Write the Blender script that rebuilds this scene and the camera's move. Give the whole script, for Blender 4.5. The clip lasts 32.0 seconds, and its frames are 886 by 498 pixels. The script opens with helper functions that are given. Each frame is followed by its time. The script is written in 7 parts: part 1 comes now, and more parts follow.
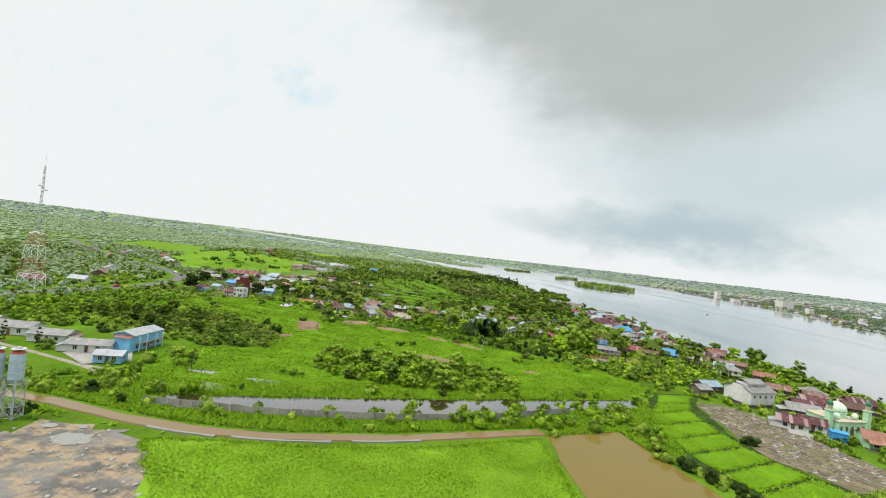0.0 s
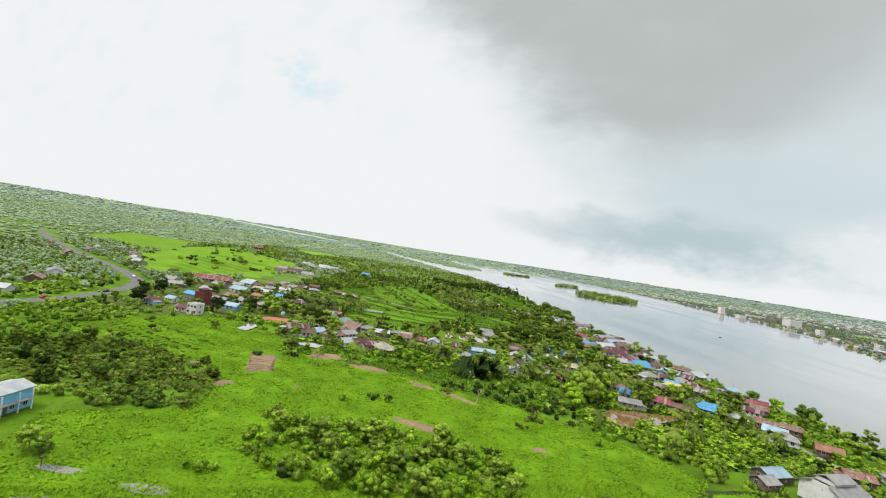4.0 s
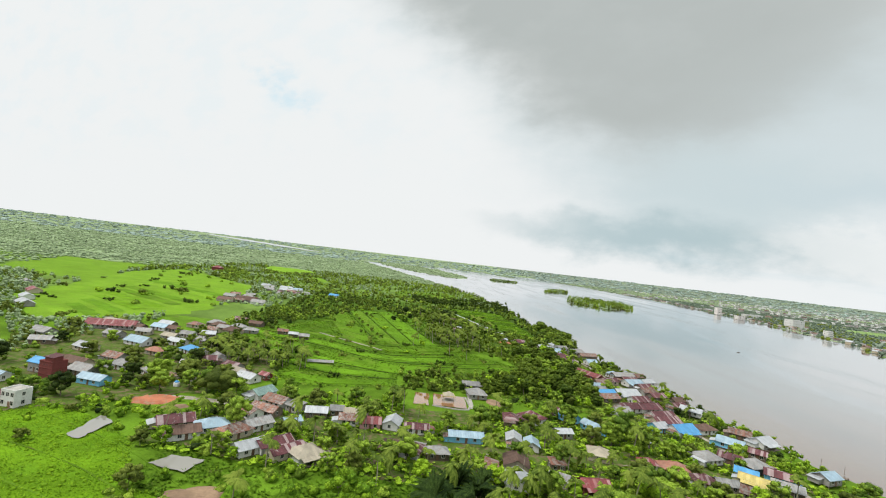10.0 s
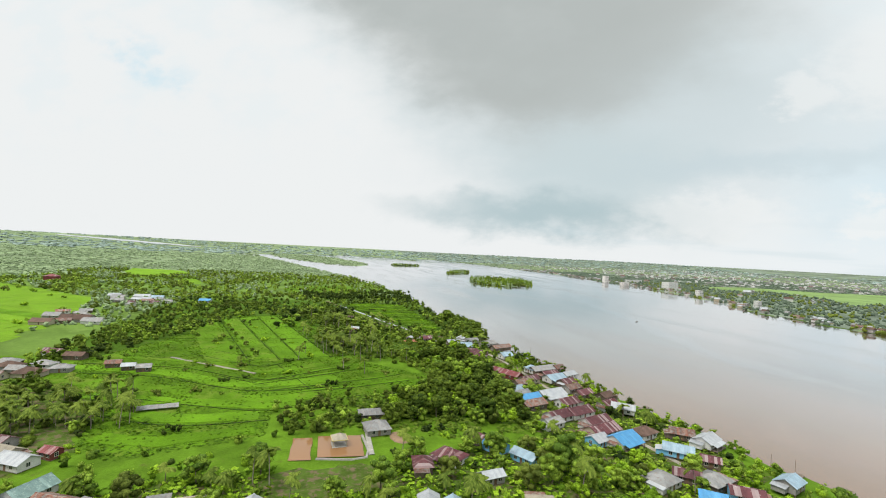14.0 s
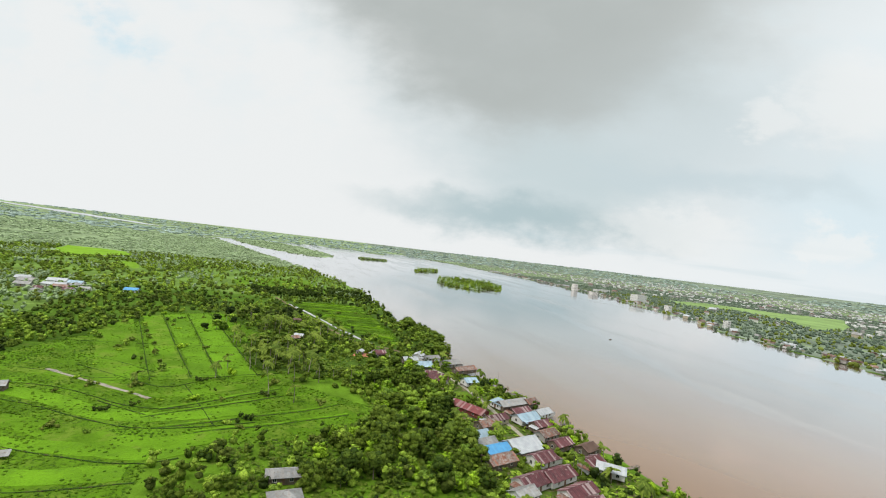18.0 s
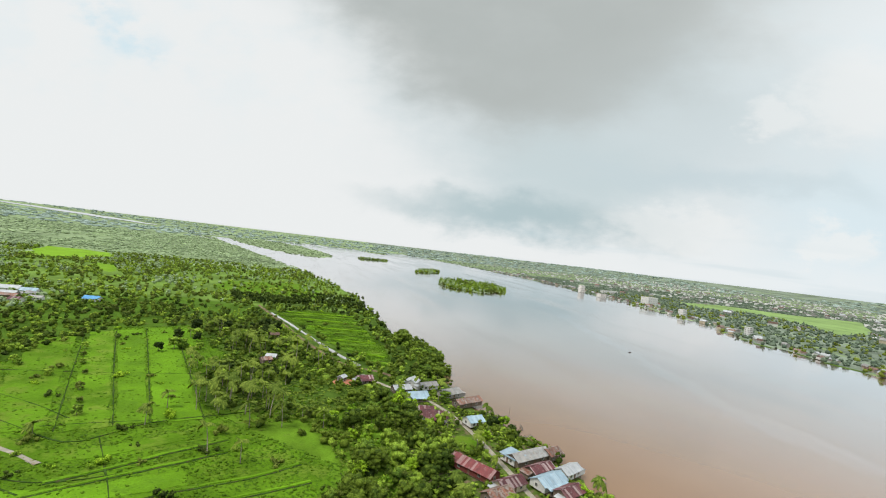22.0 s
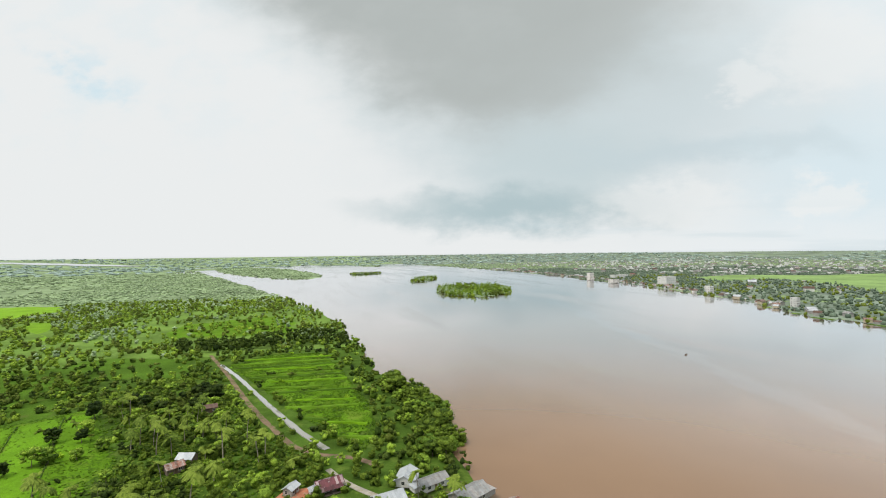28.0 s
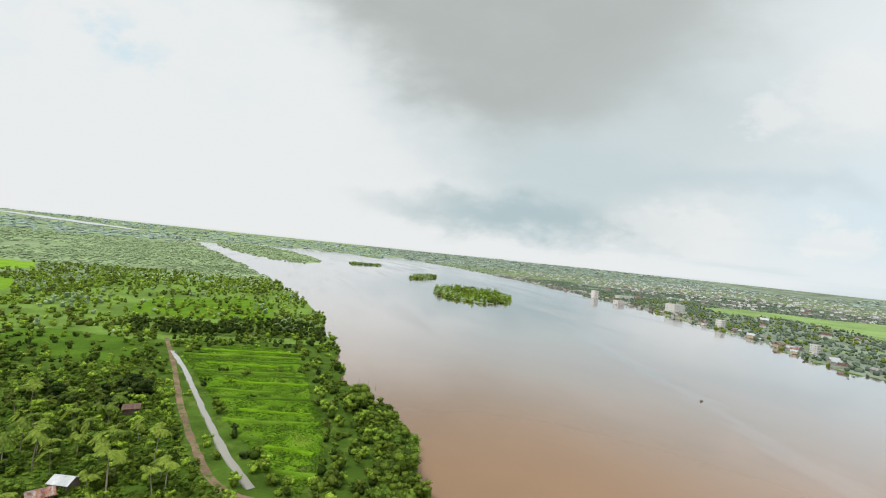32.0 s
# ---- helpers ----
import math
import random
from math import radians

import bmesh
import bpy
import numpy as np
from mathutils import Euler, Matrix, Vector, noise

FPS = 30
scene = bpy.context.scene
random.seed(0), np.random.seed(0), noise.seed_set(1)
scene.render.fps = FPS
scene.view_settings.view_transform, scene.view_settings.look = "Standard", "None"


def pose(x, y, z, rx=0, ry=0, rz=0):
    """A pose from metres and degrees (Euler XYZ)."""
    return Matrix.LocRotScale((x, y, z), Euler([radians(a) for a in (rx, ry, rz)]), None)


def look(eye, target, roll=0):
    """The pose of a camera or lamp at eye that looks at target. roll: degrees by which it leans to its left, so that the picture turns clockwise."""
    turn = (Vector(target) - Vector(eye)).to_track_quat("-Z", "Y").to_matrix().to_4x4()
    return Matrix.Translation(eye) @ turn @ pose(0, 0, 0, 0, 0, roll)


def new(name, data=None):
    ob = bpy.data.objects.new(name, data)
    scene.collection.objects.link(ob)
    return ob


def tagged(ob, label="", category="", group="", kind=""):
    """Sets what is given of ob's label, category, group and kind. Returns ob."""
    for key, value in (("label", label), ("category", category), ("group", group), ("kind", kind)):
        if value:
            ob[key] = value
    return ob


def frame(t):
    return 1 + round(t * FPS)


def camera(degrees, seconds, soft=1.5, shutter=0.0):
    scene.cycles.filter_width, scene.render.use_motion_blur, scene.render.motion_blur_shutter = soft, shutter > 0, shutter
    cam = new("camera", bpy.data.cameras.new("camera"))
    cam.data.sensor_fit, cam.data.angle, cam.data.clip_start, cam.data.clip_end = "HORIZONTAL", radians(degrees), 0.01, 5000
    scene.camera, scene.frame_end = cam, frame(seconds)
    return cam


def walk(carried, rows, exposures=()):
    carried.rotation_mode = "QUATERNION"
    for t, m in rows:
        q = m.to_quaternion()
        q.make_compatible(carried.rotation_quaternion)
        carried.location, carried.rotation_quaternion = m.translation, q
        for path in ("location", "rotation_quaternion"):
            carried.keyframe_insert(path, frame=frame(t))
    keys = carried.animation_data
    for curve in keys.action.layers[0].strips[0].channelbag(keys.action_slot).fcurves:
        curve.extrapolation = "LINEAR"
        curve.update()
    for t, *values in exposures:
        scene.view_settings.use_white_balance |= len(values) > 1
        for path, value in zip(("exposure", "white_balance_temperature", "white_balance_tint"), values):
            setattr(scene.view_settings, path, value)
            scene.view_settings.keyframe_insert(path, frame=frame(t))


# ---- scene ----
FOV = 88.27
# seconds, place, heading clockwise from +y, pitch, lean
PATH = [
    (0, -0.00, -0.00, 40.77, -0.00, 0.55, 6.69),
    (0.5, 0.33, 5.90, 41.99, 0.17, 0.45, 5.79),
    (1, 0.64, 11.44, 43.24, -0.02, 0.57, 5.38),
    (1.5, 0.88, 16.45, 44.56, -0.43, 0.49, 5.58),
    (2, 1.02, 21.10, 45.92, -0.31, 0.35, 6.57),
    (2.5, 1.12, 25.75, 47.31, -0.22, 0.34, 7.63),
    (3, 1.25, 30.69, 48.71, -0.10, 0.42, 8.35),
    (3.5, 1.42, 35.88, 50.10, 0.07, 0.46, 8.99),
    (5.5, 3.48, 62.75, 54.47, 0.21, 0.44, 7.78),
    (6, 3.85, 68.53, 55.86, 0.15, 0.41, 7.22),
    (6.5, 4.32, 74.44, 57.25, 0.18, 0.42, 7.15),
    (7, 4.93, 80.53, 58.62, 0.19, 0.46, 7.16),
    (7.5, 5.63, 86.74, 59.94, 0.15, 0.49, 7.20),
    (8, 6.37, 93.00, 61.15, 0.14, 0.55, 7.25),
    (8.5, 7.15, 99.37, 62.22, 0.23, 0.54, 7.11),
    (9, 8.09, 106.11, 63.13, 0.59, 0.46, 6.88),
    (9.5, 9.29, 113.53, 63.87, 0.61, 0.88, 6.73),
    (10, 10.74, 121.56, 64.48, 1.80, 1.34, 6.71),
    (10.5, 12.30, 129.80, 64.98, 3.13, 1.66, 6.52),
    (11, 13.73, 137.71, 65.42, 4.18, 1.83, 6.42),
    (11.5, 14.84, 144.88, 65.86, 5.38, 1.54, 4.93),
    (12, 15.66, 151.14, 66.32, 6.77, 0.99, 2.75),
    (12.5, 16.42, 156.69, 66.84, 8.15, 0.55, 1.78),
    (13, 17.37, 161.99, 67.40, 9.89, 0.36, 2.32),
    (13.5, 18.65, 167.42, 67.98, 12.14, 0.34, 2.39),
    (14, 20.16, 173.11, 68.56, 14.37, 0.34, 3.00),
    (14.5, 21.78, 178.92, 69.14, 16.15, 0.34, 3.80),
    (16.5, 29.49, 198.14, 71.64, 17.71, 0.34, 6.67),
    (17, 31.82, 204.29, 72.37, 17.80, 0.27, 6.73),
    (17.5, 34.07, 210.36, 73.11, 17.93, 0.22, 6.73),
    (18, 36.20, 216.26, 73.83, 18.04, 0.20, 6.80),
    (18.5, 38.23, 221.99, 74.52, 17.99, 0.25, 7.01),
    (19, 40.25, 227.62, 75.15, 17.82, 0.27, 7.52),
    (19.5, 42.35, 233.33, 75.71, 17.73, 0.27, 7.42),
    (20, 44.56, 239.20, 76.20, 17.76, 0.22, 7.24),
    (20.5, 46.81, 245.23, 76.63, 17.81, 0.15, 6.99),
    (21, 49.03, 251.32, 77.02, 17.80, 0.09, 6.86),
    (21.5, 51.22, 257.43, 77.38, 17.80, 0.07, 6.79),
    (22, 53.42, 263.63, 77.72, 17.75, 0.02, 6.76),
    (22.5, 55.71, 270.05, 78.06, 17.65, 0.06, 6.80),
    (23, 58.15, 276.76, 78.40, 17.61, 0.20, 6.86),
    (23.5, 60.78, 283.75, 78.75, 17.67, 0.26, 6.84),
    (24, 63.56, 290.96, 79.07, 17.71, 0.31, 6.89),
    (24.5, 66.44, 298.40, 79.35, 17.71, 0.41, 6.91),
    (25, 69.36, 306.08, 79.57, 17.67, 0.22, 6.59),
    (25.5, 72.26, 313.92, 79.76, 17.54, -0.29, 5.44),
    (27.5, 83.18, 349.86, 79.28, 18.64, 0.33, -2.36),
    (28, 85.83, 353.57, 79.64, 18.33, 0.46, -0.64),
    (28.5, 88.42, 357.36, 80.00, 18.56, 0.40, 1.07),
    (29, 90.92, 361.42, 80.36, 18.71, 0.37, 2.55),
    (29.5, 93.30, 365.91, 80.70, 18.48, 0.48, 3.66),
    (30, 95.60, 370.84, 80.97, 18.34, 0.50, 4.71),
    (30.5, 97.86, 376.09, 81.16, 18.16, 0.52, 5.89),
    (31, 100.16, 381.42, 81.26, 17.98, 0.41, 6.36),
    (31.5, 102.57, 386.64, 81.27, 17.81, 0.31, 6.33),
    (32, 105.06, 391.72, 81.25, 17.66, 0.29, 5.97),
]
cam = camera(FOV, 32.0, soft=1.05)
walk(cam, [(t, pose(x, y, z, 90 + p, 0, -h) @ pose(0, 0, 0, 0, 0, r)) for t, x, y, z, h, p, r in PATH],
     exposures=[(0, 0.03), (13, 0.0), (20, -0.03), (32, -0.06)])

# ---- world and sun ----
SUN_ELEV, SUN_HEAD = 60, -112  # degrees above the horizon; heading clockwise from +y
world = bpy.data.worlds.new("overcast_sky")
scene.world = world
world.use_nodes = True


class Nodes:
    """Short hand for building a node tree."""

    def __init__(self, tree):
        self.t = tree
        tree.nodes.clear()

    def add(self, kind, **inputs):
        n = self.t.nodes.new(kind)
        for k, v in inputs.items():
            self.put(n, k, v)
        return n

    def put(self, n, k, v):
        sock = n.inputs[int(k[1:])] if k[0] == "i" and k[1:].isdigit() else n.inputs[k.replace("_", " ")]
        if hasattr(v, "is_output"):
            self.t.links.new(v, sock)
        else:
            sock.default_value = v

    def math(self, op, a, b=0.0, c=0.0, clamp=False):
        n = self.add("ShaderNodeMath", i0=a, i1=b, i2=c)
        n.operation, n.use_clamp = op, clamp
        return n.outputs[0]

    def vmath(self, op, a, b=(0, 0, 0)):
        n = self.add("ShaderNodeVectorMath", i0=a, i1=b)
        n.operation = op
        return n

    def noise(self, vector, scale, detail=4.0, rough=0.55):
        n = self.add("ShaderNodeTexNoise", Vector=vector, Scale=scale, Detail=detail, Roughness=rough)
        return n.outputs[0]

    def ramp(self, fac, stops):
        n = self.add("ShaderNodeValToRGB", i0=fac)
        e = n.color_ramp.elements
        while len(e) < len(stops):
            e.new(0.5)
        for el, (p, c) in zip(e, stops):
            el.position, el.color = p, (*c, 1) if len(c) == 3 else c
        return n.outputs[0]

    def mix(self, fac, a, b, blend="MIX"):
        n = self.t.nodes.new("ShaderNodeMix")
        n.data_type, n.blend_type = "RGBA", blend
        for sock, v in ((n.inputs[0], fac), (n.inputs[6], a), (n.inputs[7], b)):
            if hasattr(v, "is_output"):
                self.t.links.new(v, sock)
            else:
                sock.default_value = (*v, 1) if isinstance(v, tuple) and len(v) == 3 else v
        return n.outputs[2]

    def smooth(self, v, lo, hi):
        n = self.add("ShaderNodeMapRange", i0=v, i1=lo, i2=hi)
        n.interpolation_type = "SMOOTHSTEP"
        return n.outputs[0]


def build_sky():
    n = Nodes(world.node_tree)
    way = n.add("ShaderNodeTexCoord").outputs["Generated"]
    sky = n.t.nodes.new("ShaderNodeTexSky")
    sky.sky_type, sky.sun_disc = "NISHITA", False
    sky.sun_elevation, sky.sun_rotation = radians(SUN_ELEV), radians(SUN_HEAD)
    sky.dust_density, sky.ozone_density = 2.0, 1.5
    clear = n.mix(1.0, sky.outputs[0], (0.085, 0.085, 0.085), "MULTIPLY")
    # a flat picture of the cloud deck: u to the side, v up, about the heading of the storm cloud
    a = radians(25)
    ahead = n.vmath("DOT_PRODUCT", way, (math.sin(a), math.cos(a), 0)).outputs["Value"]
    side = n.vmath("DOT_PRODUCT", way, (math.cos(a), -math.sin(a), 0)).outputs["Value"]
    up = n.add("ShaderNodeSeparateXYZ", i0=way).outputs[2]
    ahead_safe = n.math("MAXIMUM", ahead, 0.15)
    u, v = n.math("DIVIDE", side, ahead_safe), n.math("DIVIDE", up, ahead_safe)
    flat = n.add("ShaderNodeCombineXYZ", i0=u, i1=n.math("MULTIPLY", v, 1.7)).outputs[0]
    soft = n.noise(flat, 2.1, 6, 0.5)
    fine = n.noise(flat, 6.5, 8, 0.56)
    other = n.noise(n.vmath("ADD", flat, (7.3, 2.1, 4.4)).outputs[0], 5.2, 8, 0.58)
    uu = n.math("ADD", u, n.math("ADD", n.math("MULTIPLY", n.math("SUBTRACT", soft, 0.5), 0.22), n.math("MULTIPLY", n.math("SUBTRACT", fine, 0.5), 0.20)))
    vv = n.math("ADD", v, n.math("MULTIPLY", n.math("SUBTRACT", other, 0.5), 0.17))
    curl = n.noise(flat, 21.0, 6, 0.6)

    def blob(cu, cv, ru, rv, lo=1.5, hi=0.3, slant=0.0):
        """A soft lens of cloud round (cu, cv)."""
        du = n.math("DIVIDE", n.math("SUBTRACT", uu, cu), ru)
        lean = n.math("MULTIPLY", n.math("SUBTRACT", uu, cu), slant)
        dv = n.math("DIVIDE", n.math("SUBTRACT", n.math("SUBTRACT", vv, cv), lean), rv)
        return n.smooth(n.math("SQRT", n.math("ADD", n.math("MULTIPLY", du, du), n.math("MULTIPLY", dv, dv))), lo, hi)

    front = n.smooth(ahead, 0.15, 0.5)
    # bright veil, thinner and bluer to the east
    right = n.smooth(uu, 0.05, 0.75)
    veil = n.mix(right, (0.858, 0.880, 0.882), (0.835, 0.885, 0.905))
    thin = n.math("MULTIPLY", n.smooth(fine, 0.44, 0.66), 0.45)
    veil = n.mix(n.math("MULTIPLY", thin, n.smooth(v, 0.12, 0.4)), veil, (0.775, 0.86, 0.89))
    veil = n.mix(n.math("MULTIPLY", blob(-0.97, 0.455, 0.17, 0.05, slant=-0.55), n.math("MULTIPLY", n.smooth(other, 0.38, 0.58), 0.9)), veil, (0.655, 0.81, 0.885))
    veil = n.mix(n.math("MULTIPLY", blob(0.74, 0.16, 0.24, 0.12), 0.6), veil, (0.66, 0.82, 0.895))
    # grey-blue skirt of the storm cloud, and the dark shelf low under it
    deck = n.mix(n.math("MULTIPLY", blob(0.22, 0.31, 0.44, 0.21), 0.8), veil, (0.605, 0.695, 0.725))
    deck = n.mix(n.math("MULTIPLY", blob(0.10, 0.19, 0.24, 0.10, 1.5, 0.2), 0.85), deck, (0.58, 0.68, 0.705))
    deck = n.mix(n.math("MULTIPLY", blob(0.03, 0.092, 0.26, 0.04, 1.7, 0.2), 1.0), deck, (0.47, 0.585, 0.615))
    deck = n.mix(n.math("MULTIPLY", blob(0.42, 0.205, 0.22, 0.03, 1.7, 0.2), 0.55), deck, (0.56, 0.67, 0.715))
    # the storm cloud: an anvil that widens upwards
    west = n.smooth(n.math("ADD", n.math("ADD", uu, 0.30), n.math("MULTIPLY", n.math("SUBTRACT", v, 0.29), 1.2)), -0.12, 0.29)
    east = n.smooth(n.math("SUBTRACT", n.math("ADD", 0.35, n.math("MULTIPLY", n.math("SUBTRACT", v, 0.29), 0.9)), uu), -0.20, 0.40)
    storm = n.math("MULTIPLY", n.math("MULTIPLY", west, east), n.math("MULTIPLY", n.smooth(vv, 0.12, 0.36), front))
    grey = n.mix(n.smooth(storm, 0.2, 0.9), (0.61, 0.685, 0.70), (0.475, 0.512, 0.502))
    deck = n.mix(n.math("MULTIPLY", storm, n.math("ADD", 0.86, n.math("MULTIPLY", fine, 0.26)), clamp=True), deck, grey)
    # heaped white clouds low in the east, with crisp tops
    uu, vv = n.math("ADD", uu, n.math("MULTIPLY", n.math("SUBTRACT", curl, 0.5), 0.12)), n.math("ADD", vv, n.math("MULTIPLY", n.math("SUBTRACT", curl, 0.5), 0.07))
    heap = n.math("MULTIPLY", blob(0.66, 0.096, 0.075, 0.036, 1.5, 0.7), 0.75)
    heap = n.math("MAXIMUM", heap, n.math("MULTIPLY", blob(0.33, 0.10, 0.15, 0.035, 1.6, 0.4), 0.6))
    heap = n.math("MAXIMUM", heap, n.math("MULTIPLY", blob(0.50, 0.345, 0.06, 0.045, 1.3, 0.5), 0.6))
    heap = n.math("MAXIMUM", heap, n.math("MULTIPLY", blob(0.66, 0.40, 0.14, 0.10, 1.3, 0.5), 0.6))
    deck = n.mix(n.math("MULTIPLY", heap, 0.85), deck, (0.90, 0.91, 0.90))
    # long faint bands over the horizon
    band = n.noise(n.add("ShaderNodeCombineXYZ", i0=n.math("MULTIPLY", u, 1.3), i1=n.math("MULTIPLY", v, 16.0)).outputs[0], 1.6, 4, 0.5)
    band = n.math("MULTIPLY", n.math("MULTIPLY", n.smooth(band, 0.48, 0.62), n.smooth(v, 0.13, 0.02)), n.math("MULTIPLY", n.smooth(u, -0.2, 0.15), 0.35))
    deck = n.mix(band, deck, (0.61, 0.73, 0.775))
    gap = n.math("MULTIPLY", n.smooth(soft, 0.66, 0.80), 0.1)
    col = n.mix(gap, deck, n.mix(0.5, deck, clear))
    # an overcast sky is brightest overhead
    col = n.mix(n.smooth(up, 0.56, 0.88), col, n.mix(1.0, col, (2.9, 2.9, 2.86), "MULTIPLY"))
    # the far rim below the horizon
    col = n.mix(n.smooth(up, 0.0, -0.02), col, (0.30, 0.36, 0.33))
    bg = n.add("ShaderNodeBackground", Color=col, Strength=1.0)
    out = n.t.nodes.new("ShaderNodeOutputWorld")
    n.t.links.new(bg.outputs[0], out.inputs[0])


build_sky()
sun = new("sun", bpy.data.lights.new("sun", "SUN"))
sun.data.energy, sun.data.angle, sun.data.color = 2.7, radians(14), (1.0, 0.95, 0.86)
_e, _h = radians(SUN_ELEV), radians(SUN_HEAD)
sun.matrix_world = look((0, 0, 400), Vector((0, 0, 400)) - Vector((math.cos(_e) * math.sin(_h), math.cos(_e) * math.cos(_h), math.sin(_e))))

# ---- materials ----


def material(name, colour, rough=0.8, metal=0.0, spec=0.3, var=0.25, scale=1.0, bump=0.0, other=None, patch=0.0, per=0.0, island=0.0, fine=None, sheet=0.0, fuzz=0.0):
    """A surface: base colour with grain and stains at two sizes. scale: stains per metre; other: colour of the stains, patch: how many;
    per: change from object to object; island: change from loose piece to loose piece."""
    m = bpy.data.materials.new(name)
    m.use_nodes = True
    n = Nodes(m.node_tree)
    where = n.add("ShaderNodeNewGeometry")
    at = where.outputs["Position"]
    big, small = n.noise(at, scale, 5, 0.6), n.noise(at, fine or scale * 9, 4, 0.6)
    col = n.mix(n.smooth(big, 0.3, 0.7), tuple(c * (1 - var) for c in colour), tuple(min(1, c * (1 + var)) for c in colour))
    if other:
        col = n.mix(n.smooth(n.noise(at, scale * 2.3, 6, 0.65), 0.62 - patch * 0.4, 0.74 - patch * 0.3), col, other)
    col = n.mix(n.math("MULTIPLY", n.smooth(small, 0.35, 0.65), 0.4), col, n.mix(1.0, col, (0.62, 0.62, 0.62), "MULTIPLY"))
    shade = None
    if per:
        shade = n.math("ADD", 1 - per, n.math("MULTIPLY", n.add("ShaderNodeObjectInfo").outputs["Random"], 2 * per))
    if island:
        s2 = n.math("ADD", 1 - island, n.math("MULTIPLY", where.outputs["Random Per Island"], 2 * island))
        shade = n.math("MULTIPLY", shade, s2) if shade else s2
    if sheet:
        own = n.add("ShaderNodeTexCoord").outputs["Object"]
        band = n.math("FLOOR", n.math("MULTIPLY", n.add("ShaderNodeSeparateXYZ", i0=own).outputs[0], 1.1))
        wn = n.t.nodes.new("ShaderNodeTexWhiteNoise")
        wn.noise_dimensions = "2D"
        n.t.links.new(n.add("ShaderNodeCombineXYZ", i0=band, i1=n.math("MULTIPLY", n.add("ShaderNodeObjectInfo").outputs["Random"], 91.0)).outputs[0], wn.inputs["Vector"])
        pick = wn.outputs[0]
        if other:
            col = n.mix(n.math("MULTIPLY", n.smooth(pick, 0.70, 0.86), sheet * 2.2, clamp=True), col, other)
        s3 = n.math("ADD", 1 - sheet, n.math("MULTIPLY", pick, 2 * sheet))
        shade = n.math("MULTIPLY", shade, s3) if shade else s3
    if shade:
        col = n.mix(1.0, col, n.add("ShaderNodeCombineColor", i0=shade, i1=shade, i2=shade).outputs[0], "MULTIPLY")
    b = n.add("ShaderNodeBsdfPrincipled", Base_Color=col, Roughness=rough, Metallic=metal)
    b.inputs["Specular IOR Level"].default_value = spec
    if fuzz:
        b.inputs["Sheen Weight"].default_value, b.inputs["Sheen Roughness"].default_value = fuzz, 0.45
        b.inputs["Sheen Tint"].default_value = (0.55, 1.0, 0.08, 1)
    if bump:
        bm_ = n.add("ShaderNodeBump", Height=small, Strength=0.6, Distance=bump)
        n.t.links.new(bm_.outputs[0], b.inputs["Normal"])
    out = n.t.nodes.new("ShaderNodeOutputMaterial")
    n.t.links.new(b.outputs[0], out.inputs[0])
    return m


def leaf_material(name, dark, light, per=0.25, scale=0.06, relief_depth=0.5, gap_shade=0.5):
    """Leaves: colour drifts from plant to plant, from clump to clump and over the wood; thin enough to let light through."""
    m = bpy.data.materials.new(name)
    m.use_nodes = True
    n = Nodes(m.node_tree)
    geo = n.add("ShaderNodeNewGeometry")
    at = geo.outputs["Position"]
    r = n.math("ADD", n.math("MULTIPLY", geo.outputs["Random Per Island"], 0.55), n.math("MULTIPLY", n.noise(at, scale, 4, 0.6), 0.75))
    r = n.math("ADD", r, n.math("MULTIPLY", n.math("SUBTRACT", n.add("ShaderNodeObjectInfo").outputs["Random"], 0.5), per * 1.6))
    col = n.mix(n.smooth(r, 0.25, 1.0), dark, light)
    # shade between leaves painted in: low grain, the bump's hollows, gets darker colour
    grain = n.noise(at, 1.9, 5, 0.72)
    col = n.mix(n.smooth(grain, 0.40, 0.60), n.mix(1.0, col, (gap_shade, gap_shade * 1.08, gap_shade * 0.9), "MULTIPLY"), col)
    d = n.add("ShaderNodeBsdfPrincipled", Base_Color=col, Roughness=0.7)
    d.inputs["Specular IOR Level"].default_value = 0.08
    relief = n.add("ShaderNodeBump", Height=grain, Strength=0.9, Distance=relief_depth)
    n.t.links.new(relief.outputs[0], d.inputs["Normal"])
    tr = n.add("ShaderNodeBsdfTranslucent", Color=n.mix(1.0, col, (1.0, 1.0, 0.6), "MULTIPLY"))
    mx = n.add("ShaderNodeMixShader", i0=0.25, i1=d.outputs[0], i2=tr.outputs[0])
    out = n.t.nodes.new("ShaderNodeOutputMaterial")
    n.t.links.new(mx.outputs[0], out.inputs[0])
    return m


